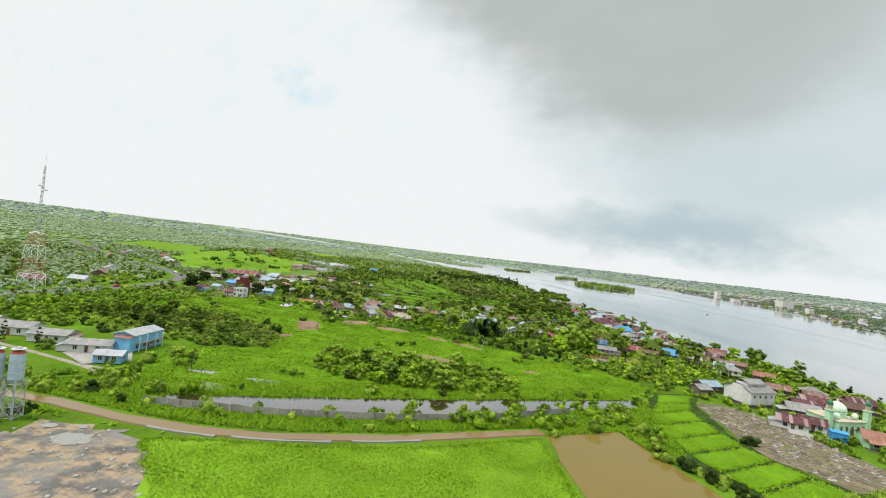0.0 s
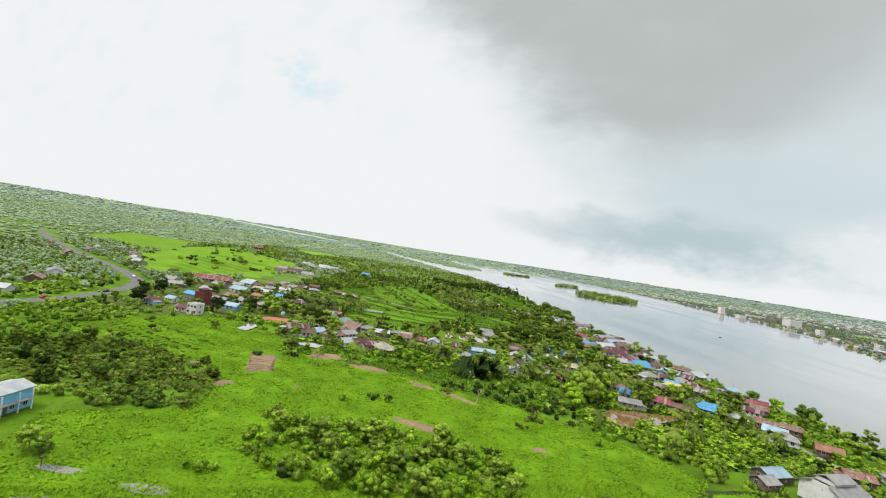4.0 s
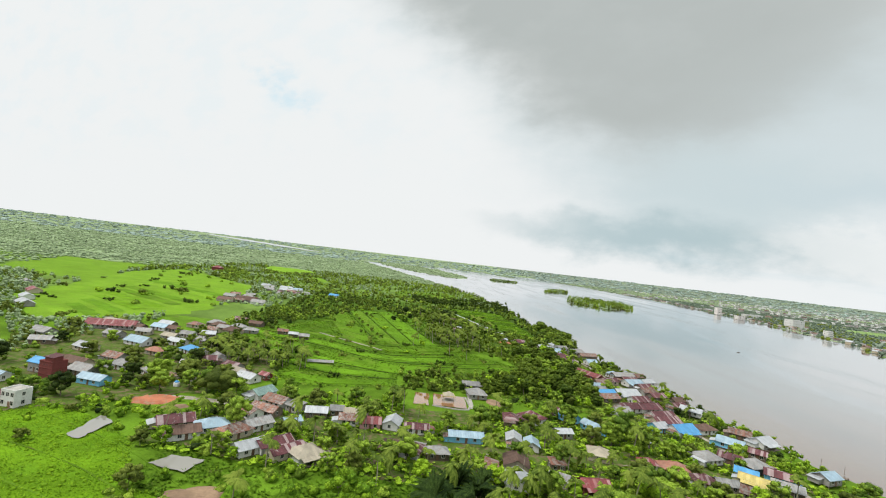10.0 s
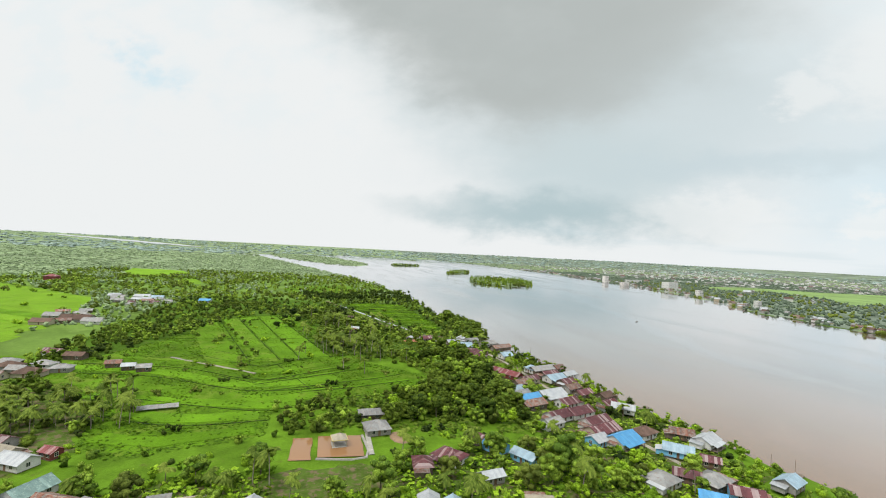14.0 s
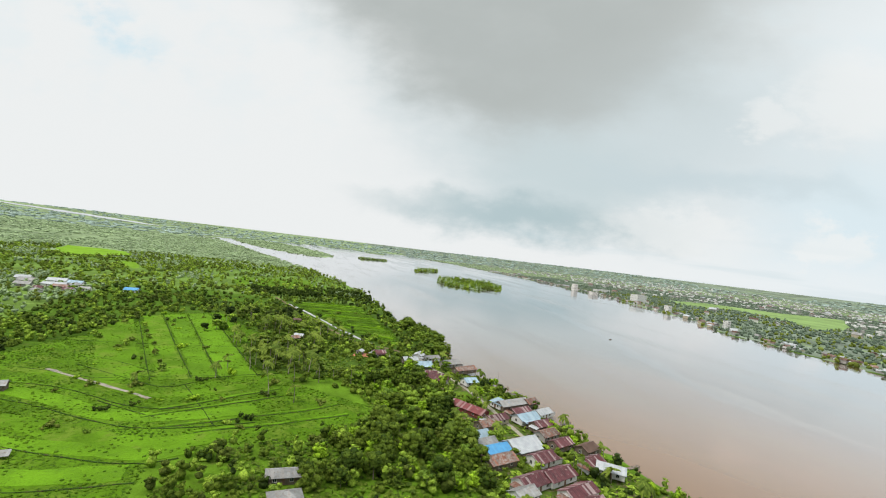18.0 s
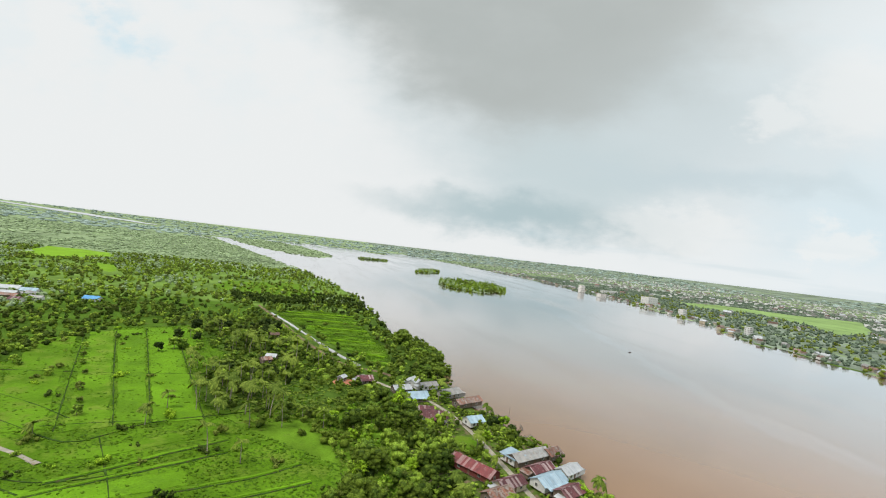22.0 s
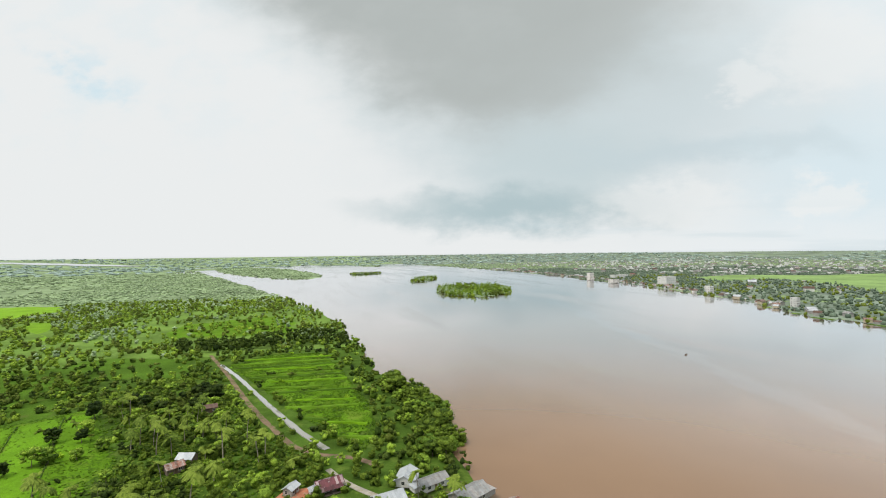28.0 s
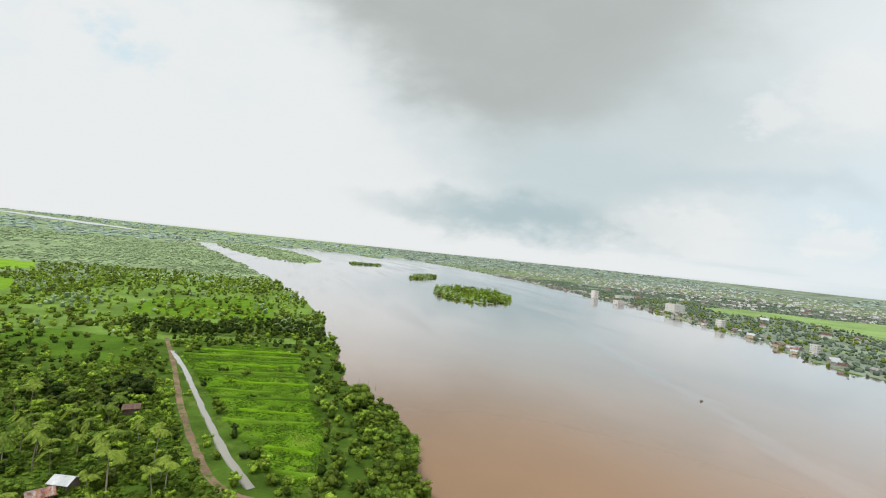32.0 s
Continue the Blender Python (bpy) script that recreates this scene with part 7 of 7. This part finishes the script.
def wood(name, bounds, step, size, mats, seed, tall=(2.5, 7.0), chance=None, tufts=10, base=ICO1, leaf=0.8, label="dense green tropical woodland", flat=.85, lobes=6):
    """One joined wood over a rectangle of land: many leaf masses of uneven height, in a few kinds of green."""
    rng = np.random.default_rng(seed)
    x0, y0, x1, y1 = bounds
    x, y = scatter(rng, [(x0, y0), (x1, y0), (x1, y1), (x0, y1)], step)
    ok = free(x, y, 1.0) & (x > -1.05 * y - 45) & (y > np.minimum(x / .97, 336 + x / 1.88) - 50 - 170 * (x > 560))
    for cx, cy, rx, ry, c, s in BARE:
        ok &= np.hypot(x - cx, y - cy) > min(rx, ry) + 1
    for poly in OPEN:
        ok &= ~inside(poly, x, y)
    if chance is not None:
        ok &= rng.uniform(size=len(x)) < chance(x, y)
    x, y = x[ok], y[ok]
    zone = np.array([noise.noise((a / 60, b / 60, 3.0)) for a, b in zip(x, y)])
    pick = np.clip(((zone + rng.normal(0, .22, len(x)) + .6) / 1.2 * len(mats)).astype(int), 0, len(mats) - 1)
    h = rng.uniform(*tall, len(x)) * (1 + .5 * zone)
    for i, m in enumerate(mats):
        k = pick == i
        if not k.any():
            continue
        r = size * rng.uniform(.55, 1.2, k.sum())
        c = np.stack([x[k], y[k], (np.maximum(h[k] - r * .5, r * .35) if tufts else h[k] * .3) + rise(x[k], y[k])], 1)
        if tufts:
            m_, n_ = lobes, len(c)
            d = rng.normal(size=(n_ * m_, 3))
            d /= np.linalg.norm(d, axis=1)[:, None]
            d[:, 2] = np.abs(d[:, 2]) * 1.1 - .35
            cc = np.repeat(c, m_, 0) + d * np.repeat(r, m_)[:, None] * rng.uniform(.45, .95, (n_ * m_, 1))
            cc[:, 2] = np.maximum(cc[:, 2], .25)
            rr = np.repeat(r, m_) * rng.uniform(.28, .55, n_ * m_)
            low = c.copy()
            low[:, 2] *= .5
            sets = [lumps(rng, cc, rr * .78, base, flat=flat, rough=.2), lumps(rng, low, r * .7, base, flat=1.0, rough=.2), leaves(rng, cc, rr, tufts, leaf)]
        else:
            sets = [lumps(rng, c, r, base, flat=flat)]
        v, f = joined(*sets)
        tagged(new(name, tri_mesh(name, v, f, m, smooth=True)), label, "woodland", kind="stuff")


def patchy(base, spread, size):
    """A chance that rises and falls over the land, with open glades and thick stands."""
    def chance(x, y):
        return np.clip(base + spread * np.array([noise.noise((a / size, b / size, 9.0)) + .6 * noise.noise((a / size * 2.7, b / size * 2.7, 4.0)) for a, b in zip(x, y)]), 0, .97)
    return chance


def chance_near(x, y):
    p = np.full(x.shape, .62)
    p[inside(MEADOW, x, y)] = .006
    p[inside(FIELD_NORTH, x, y)] = .2
    hill = ((x + 4) / 34) ** 2 + ((y - 152) / 18) ** 2 < 1
    p[hill] = .95
    p[inside(THICKET, x, y)] = 0
    p[inside(VILLAGE, x, y)] = .40
    p[inside(SHOREVILLAGE, x, y)] = .60
    p[inside(WESTVILLAGE, x, y)] = .30
    p[inside(RIVERWOOD, x, y)] = .42
    p[(y < 100) & (x < 60)] = .05
    p[(y > 96) & (y < 150) & (near_line(POND_PEAT + POND_PEAT[:1], x, y) < 3.5)] = .34
    p[near_line([(55, 122), (62, 100), (72, 62)], x, y) < 4] = .9
    p[(x > 30) & (x < 110) & (y > 335) & (y < 475)] = .45
    p[(x > -62) & (x < 60) & (y > 226) & (y < 258)] = .2
    p[(x > -40) & (x < 80) & (y > 480) & (y < 700)] = .55
    p[(y > 300) & (y < 345) & (x > -60) & (x < 100)] = .26
    p[(y > 300) & (y < 326) & (x > 6) & (x < 46)] = .05
    p[y > 640] = np.minimum(p[y > 640], .42)
    p[(x > 20) & (x < 105) & (y > 443) & (y < 505)] = .18
    p[(x > -45) & (x < 20) & (y > 640) & (y < 700)] = .45
    return p


NEARMATS = [M_LEAFDARK, M_CROWN, M_LEAF, M_LEAFLIME, M_CROWNLIME, M_LEAF]
# mixes for the farther woods; M_FARLEAF carries painted haze
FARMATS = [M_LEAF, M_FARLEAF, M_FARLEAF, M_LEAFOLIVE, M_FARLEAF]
NORTHMATS = [M_LEAFDARK, M_WOODLEAF, M_WOODLEAF, M_CROWN, M_WOODLEAF, M_LEAFOLIVE]
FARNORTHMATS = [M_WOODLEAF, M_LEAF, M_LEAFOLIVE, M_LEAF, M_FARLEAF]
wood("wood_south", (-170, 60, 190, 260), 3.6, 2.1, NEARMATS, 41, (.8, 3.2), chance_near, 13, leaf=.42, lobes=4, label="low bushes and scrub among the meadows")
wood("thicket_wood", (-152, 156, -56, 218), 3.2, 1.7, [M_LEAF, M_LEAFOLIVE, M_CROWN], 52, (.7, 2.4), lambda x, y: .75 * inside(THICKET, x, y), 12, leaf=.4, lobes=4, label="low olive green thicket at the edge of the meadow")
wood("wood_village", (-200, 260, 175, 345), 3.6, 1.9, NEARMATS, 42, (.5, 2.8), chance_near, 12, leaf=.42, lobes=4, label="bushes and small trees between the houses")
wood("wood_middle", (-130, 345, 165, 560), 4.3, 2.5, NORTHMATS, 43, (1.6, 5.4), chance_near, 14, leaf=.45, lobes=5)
# distance haze painted as a lighter leaf mix west, a darker one east
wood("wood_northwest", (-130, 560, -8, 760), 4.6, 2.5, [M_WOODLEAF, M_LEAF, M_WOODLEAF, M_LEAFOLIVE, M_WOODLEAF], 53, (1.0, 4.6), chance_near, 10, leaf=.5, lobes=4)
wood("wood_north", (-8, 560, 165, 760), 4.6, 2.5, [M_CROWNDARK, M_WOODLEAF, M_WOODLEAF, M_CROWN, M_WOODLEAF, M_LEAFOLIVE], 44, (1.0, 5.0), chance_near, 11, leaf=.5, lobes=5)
wood("wood_west", (-420, 60, -170, 560), 5.1, 2.6, FARMATS, 45, (2.0, 4.8), lambda x, y: np.where((x > -215) & (y > 230) & (y < 330), .5, .9), 4, leaf=.8, lobes=3)
wood("wood_westnorth", (-420, 560, -130, 800), 5.4, 2.7, FARMATS, 46, (1.6, 5.2), patchy(.6, .9, 90), 4, leaf=.8, lobes=3)
wood("wood_farnorth", (-420, 760, 170, 1250), 6.5, 3.1, FARNORTHMATS, 47, (2.2, 5.6), lambda x, y: np.where((x > -60) & (x < 92) & (y > 815) & (y < 1030), .25, patchy(.58, .95, 100)(x, y)), 3, leaf=.9, lobes=3)
wood("tall_grove", (-5, 765, 135, 800), 5, 3.0, [M_LEAFDARK], 48, (7, 11), lambda x, y: np.full(x.shape, .8), 6, leaf=.9, label="band of tall dark trees")
wood("islands_wood", (300, 980, 600, 2300), 7, 4.0, [M_LEAFOLIVE, M_LEAF, M_LEAF, M_FARLEAF], 49, (1.5, 8.5), lambda x, y: np.where(x < 600, .9, 0), 4, leaf=1.0, lobes=3, label="green trees covering the river islands")
# far bank and beyond: every stand wears leaf colours with haze painted in
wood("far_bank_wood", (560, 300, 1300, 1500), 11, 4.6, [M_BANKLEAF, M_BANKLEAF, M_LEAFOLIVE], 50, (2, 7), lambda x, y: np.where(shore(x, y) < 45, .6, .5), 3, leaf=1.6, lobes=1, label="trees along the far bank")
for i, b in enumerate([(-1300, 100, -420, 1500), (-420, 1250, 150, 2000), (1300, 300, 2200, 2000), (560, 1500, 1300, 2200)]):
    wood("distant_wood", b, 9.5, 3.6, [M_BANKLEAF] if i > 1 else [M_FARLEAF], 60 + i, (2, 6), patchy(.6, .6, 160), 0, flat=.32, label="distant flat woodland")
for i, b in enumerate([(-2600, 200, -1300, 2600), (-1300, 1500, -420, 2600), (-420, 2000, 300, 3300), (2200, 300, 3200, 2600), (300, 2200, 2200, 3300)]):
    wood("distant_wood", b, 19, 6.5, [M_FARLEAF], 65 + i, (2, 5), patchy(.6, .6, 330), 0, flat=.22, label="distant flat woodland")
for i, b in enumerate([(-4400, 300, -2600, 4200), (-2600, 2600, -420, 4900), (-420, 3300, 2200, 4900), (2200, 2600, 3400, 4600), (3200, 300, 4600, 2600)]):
    wood("horizon_wood", b, 52, 17, [M_FARLEAF2], 75 + i, (4, 8), lambda x, y: np.where(np.abs(np.hypot(x - 80, y - 330) - arm(np.degrees(np.arctan2(x - 80, y - 330)))) * (x < -850) < 230 + 1e4 * (x >= -850), np.where(x < -850, 0, .6), .6), 0, flat=.25, label="woodland paled as by haze towards the horizon")

# ---- grass ----


def tufts(name, poly, step, tall, mat, label, seed=5, tilted=.22):
    """Uneven tufts of long grass, joined."""
    rng = np.random.default_rng(seed)
    x, y = scatter(rng, poly, step)
    patchy = np.array([noise.noise((a / 9, b / 9, 7.0)) for a, b in zip(x, y)])
    open_ = np.ones(x.shape, bool)
    for cx, cy, rx, ry, c, s in BARE:
        p, q = (x - cx) * c + (y - cy) * s, (y - cy) * c - (x - cx) * s
        open_ &= (p / rx) ** 2 + (q / ry) ** 2 > 1.1
    k = open_ & free(x, y, 0) & (patchy + rng.normal(0, .3, len(x)) > -.1)
    x, y, n = x[k], y[k], int(k.sum())
    size = step * rng.uniform(.6, 1.3, n)
    a, tilt = rng.uniform(0, 2 * math.pi, n), rng.normal(0, tilted, n)
    lean = np.stack([np.cos(a), np.sin(a), np.zeros(n)], 1)
    over = np.stack([-np.sin(a) * np.cos(tilt), np.cos(a) * np.cos(tilt), np.sin(tilt)], 1)
    mid = np.stack([x, y, .12 + tall * .5 * rng.uniform(.4, 1.3, n) * (1 + patchy[k])], 1)
    v = np.stack([mid - lean * size[:, None] * .7, mid - over * size[:, None] * .5, mid + lean * size[:, None] * .7, mid + over * size[:, None] * .5], 1)
    t = np.array([(0, 1, 2), (0, 2, 3)])[None] + (np.arange(n) * 4)[:, None, None]
    tagged(new(name, tri_mesh(name, v.reshape(-1, 3), t.reshape(-1, 3), mat)), label, "grass", kind="stuff")



def grass(name, polys, step, tall, mat, label, seed=5, thin=-9.0):
    """Leaning blades of grass, two to a tuft, joined."""
    rng = np.random.default_rng(seed)
    got = [scatter(rng, p, step) for p in polys]
    x, y = np.concatenate([g[0] for g in got]), np.concatenate([g[1] for g in got])
    patchy = np.array([noise.noise((a / 9, b / 9, 7.0)) for a, b in zip(x, y)])
    k = free(x, y, 0) & (patchy + rng.normal(0, .3, len(x)) > thin)
    for cx, cy, rx, ry, c, s in BARE:
        p, q = (x - cx) * c + (y - cy) * s, (y - cy) * c - (x - cx) * s
        k &= (p / rx) ** 2 + (q / ry) ** 2 > 1.1
    x, y = np.repeat(x[k], 2), np.repeat(y[k], 2)
    n = len(x)
    h = (tall * rng.uniform(.5, 1.35, n) * (1 + .6 * np.repeat(patchy[k], 2)))[:, None]
    a = rng.uniform(0, 2 * math.pi, n)
    ahead, side = np.stack([np.cos(a), np.sin(a), 0 * a], 1), np.stack([-np.sin(a), np.cos(a), 0 * a], 1)
    foot = np.stack([x, y, np.full(n, .02)], 1)
    w = (step * rng.uniform(.22, .45, n))[:, None]
    tip = foot + ahead * np.maximum(h, w * 1.3) * rng.uniform(1.0, 2.0, (n, 1)) + np.array([0, 0, 1]) * (h * .8 + .12)
    v = np.stack([foot - side * w, foot + side * w, tip], 1).reshape(-1, 3)
    tagged(new(name, tri_mesh(name, v, np.arange(3 * n).reshape(n, 3), mat)), label, "grass", kind="stuff")


grass("meadow_grass", [MEADOW], .62, .28, M_GRASS, "long bright green meadow grass", 5)
grass("bank_grass", [[(-100, 92), (-84, 118), (-60, 122), (60, 160), (72, 140), (60, 100), (40, 112), (-40, 92)]], .42, .6, M_GRASS, "rank green grass along the canal and the fence", 6)
grass("field_grass", [FRONTFIELD], .4, .36, M_GRASS, "tall bright green field grass", 7)
grass("bed_plants", BED_PLOTS, .5, .55, M_GRASS, "low green crop on the planting beds", 8)
grass("canal_field_grass", [FIELD_CANAL], .75, .32, M_TURF, "green crops in the terraced field", 9)
grass("pasture_grass", [FIELD_MID], 1.3, .16, M_TURF, "rough grass of the pasture", 10)
grass("yard_weeds", [YARD, [(-100, 60), (-84, 98), (-50, 94), (-48, 88), (-72, 90), (-82, 76)]], 1.2, .5, M_GRASS, "weeds at the edge of the yard", 11, .25)
rng = np.random.default_rng(12)
x, y = scatter(rng, YARD, 2.0)
k = rng.uniform(size=len(x)) < .4
c = np.stack([x[k], y[k], np.full(k.sum(), .14)], 1)
v, f = lumps(rng, c, rng.uniform(.12, .55, k.sum()), ICO1, flat=.5)
tagged(new("yard_rubble", tri_mesh("yard_rubble", v, f, M_CONCRETE)), "pale broken rubble lying about the muddy yard", "rubble", kind="stuff")
for x, y, s in ((-50, 104.5, 1.0), (-38, 105.5, .8), (-22, 106.5, 1.1), (-12, 110, .9), (-4, 112, 1.1), (10, 118, 1.2), (16, 120, .9), (26, 125, 1.1), (34, 129, .9), (44, 133, 1.2), (-57, 112, 1.2), (-3, 118, .9)):
    o = new("bush", BUSHES[int(abs(x)) % 2])
    o.matrix_world = pose(x, y, 0, 0, 0, x * 41 % 360) @ Matrix.Diagonal((s * .8, s * .8, s * 1.3, 1))
    tagged(o, "light green bush at the edge of the pond", "bush", "pond bushes")
grass("village_grass", [VILLAGE, RIVERWOOD, SHOREVILLAGE, [(-56, 237), (-26, 232), (-5, 227), (23, 214), (41, 206), (58, 205), (60, 246), (30, 250), (-60, 256)]], 1.15, .7, M_TURF, "rank grass and weeds between the houses", 13, -.35)
SCRUB = [("village_scrub", VILLAGE, 1.5, 1.4), ("riverside_scrub", SHOREVILLAGE, 1.6, 1.5), ("riverside_scrub", RIVERWOOD, 1.4, 1.6), ("thicket_scrub", THICKET, 1.5, 1.8), ("woodland_scrub", [(30, 335), (110, 335), (112, 475), (60, 475), (76, 421), (75, 408), (50, 384), (20, 383)], 1.3, 1.4),
         ("woodland_scrub", [(-40, 640), (10, 640), (22, 560), (17, 505), (45, 450), (100, 480), (96, 530), (60, 620), (25, 705)], 1.3, 1.3), ("woodland_scrub", [(-170, 230), (-230, 230), (-230, 330), (-170, 300)], 2.0, 1.5)]
for i, (nm, poly, step, tall) in enumerate(SCRUB):
    tufts(nm, poly, step, tall, M_WOODLEAF if i in (3, 4, 5) else M_LEAF if i % 2 else M_CROWNLIME, "low leafy scrub and weeds between the trees", 70 + i, .6)



def tussocks(name, poly, step, lo, hi, mat, label, seed):
    """Low rounded tufts that roughen a pasture, joined."""
    rng = np.random.default_rng(seed)
    x, y = scatter(rng, poly, step)
    thick = np.array([noise.noise((a / 14, b / 14, 2.0)) for a, b in zip(x, y)])
    k = free(x, y, 0) & (thick + rng.normal(0, .25, len(x)) > 0.02)
    n = int(k.sum())
    v, f = lumps(rng, np.stack([x[k], y[k], np.full(n, .2)], 1), rng.uniform(lo, hi, n), ICO1, flat=.6, rough=.2)
    tagged(new(name, tri_mesh(name, v, f, mat, True)), label, "grass", kind="stuff")


tussocks("pasture_tussocks", FIELD_MID, 2.1, .25, .7, M_TURF, "low rough tufts of grass in the pasture", 81)
tussocks("canal_field_crops", FIELD_CANAL, 1.5, .25, .75, M_TURF, "leafy crops in rows beside the canal", 82)
tussocks("meadow_tufts", MEADOW, 2.0, .25, .65, M_GRASS, "rounded tufts of lush meadow grass", 83)
tussocks("glade_tufts", [(-10, 640), (22, 560), (17, 505), (45, 450), (100, 480), (96, 530), (60, 620), (25, 705)], 2.2, .3, .9, M_TURF, "rough grass tufts under the palms", 84)
# ---- bushes that stand alone in the fields ----
rng = np.random.default_rng(90)
for poly, step, keep in ((FIELD_MID, 13, .34), (MEADOW, 15, .22), (FIELD_CANAL, 14, .35), (FIELD_WEST, 24, .45)):
    x, y = scatter(rng, poly, step)
    for a, b in zip(x, y):
        if rng.uniform() < keep and one(a, b):
            o = new("bush", BUSHES[rng.integers(4)])
            s = float(rng.uniform(.45, 1.15)) * (1.7 if poly is FIELD_WEST else 1)
            o.matrix_world = pose(a, b, 0.05, 0, 0, rng.uniform(0, 360)) @ Matrix.Diagonal((s, s, s * rng.uniform(.8, 1.4), 1))
            tagged(o, "single green bush standing in the field", "bush", "field bushes")

tussock = make_bush(9, M_WOODLEAF, 4, .8)
for (ax, ay), (bx, by), n in (((-131, 240), (-79, 214), 17), ((-128, 233), (-84, 211), 14), ((-119, 224), (-89, 212), 10), ((-126, 251), (-80, 226), 12)):
    for k in range(n):
        if rng.uniform() < .8:
            t = (k + rng.uniform(-.2, .2)) / n
            o = new("tussock", tussock)
            s = float(rng.uniform(.5, 1.0))
            o.matrix_world = pose(ax + (bx - ax) * t, ay + (by - ay) * t + rng.normal() * .5, 0.1, 0, 0, rng.uniform(0, 360)) @ Matrix.Diagonal((s * 1.2, s, s * .7, 1))
            tagged(o, "low dark green tussock in the wet meadow", "bush", "meadow tussocks")

# ---- far town ----
far_walls, far_roofs = [WALL["white"], WALL["cream"], WALL["grey"]], [ROOF["white"], ROOF["grey"], ROOF["brown"], ROOF["rust"]]
kinds = []
for i in range(12):
    wl, rf = far_walls[i % 3], far_roofs[i % 4]
    kinds.append((Build().box(-6, -4, 0, 6, 4, 4).mesh("wall", wl), Build().add([(-6.6, -4.6, 3.8), (6.6, -4.6, 3.8), (6.6, 4.6, 3.8), (-6.6, 4.6, 3.8), (-6.6, 0, 6.2), (6.6, 0, 6.2)], [(0, 1, 5, 4), (2, 3, 4, 5), (0, 4, 3), (1, 2, 5), (3, 2, 1, 0)]).mesh("roof", rf)))
rng = np.random.default_rng(95)
n = 0
while n < 290:
    y = rng.uniform(450, 2300)
    edge = float(np.interp(y, *zip(*FARBANK)))
    x = edge + (rng.uniform(6, 34) if n < 200 else rng.uniform(60, 1500))
    if n >= 200 and x < 900 and rng.uniform() < .6:
        continue
    if any(inside(c, np.array([x]), np.array([y]))[0] for c in CLEARINGS):
        continue
    s = float(rng.uniform(.45, .85) * (1 if n < 200 else 1.6))
    w, r = kinds[rng.integers(12)]
    o = new("town_house")
    o.matrix_world = pose(x, y, 0, 0, 0, rng.uniform(0, 180)) @ Matrix.Diagonal((s, s, s * rng.uniform(.9, 1.5), 1))
    tagged(o, "distant small house on the far river bank", "house", "far bank houses")
    for nm, me in (("wall", w), ("roof", r)):
        p = new(nm, me)
        p.parent = o
    n += 1
for x, y, l, w, h in ((887, 1172, 34, 22, 20), (838, 1290, 22, 14, 9), (858, 1410, 14, 12, 20), (1010, 1480, 60, 16, 8), (800, 985, 12, 10, 14), (745, 800, 10, 8, 12)):
    block("tall_block", x, y, 10, l, w, h, "white", "white multi-storey block on the far bank", floors=4, bays=5)
for shade, word in (("white", "pale"), ("grey", "grey")):
    town = Build()
    for _ in range(800):
        y = rng.uniform(700, 3200)
        x = float(np.interp(y, *zip(*FARBANK))) + rng.uniform(420, 2400)
        l, w, h = rng.uniform(5, 14), rng.uniform(5, 10), rng.uniform(3, 6.5)
        if not any(inside(c, np.array([x]), np.array([y]))[0] for c in CLEARINGS):
            town.box(-l / 2, -w / 2, -2, l / 2, w / 2, h + float(rise(x, y)), pose(x, y, 0, 0, 0, rng.uniform(0, 180)))
    tagged(new("distant_town", town.mesh("distant_town", WALL[shade])), word + " buildings of a distant flat town", "town", kind="stuff")
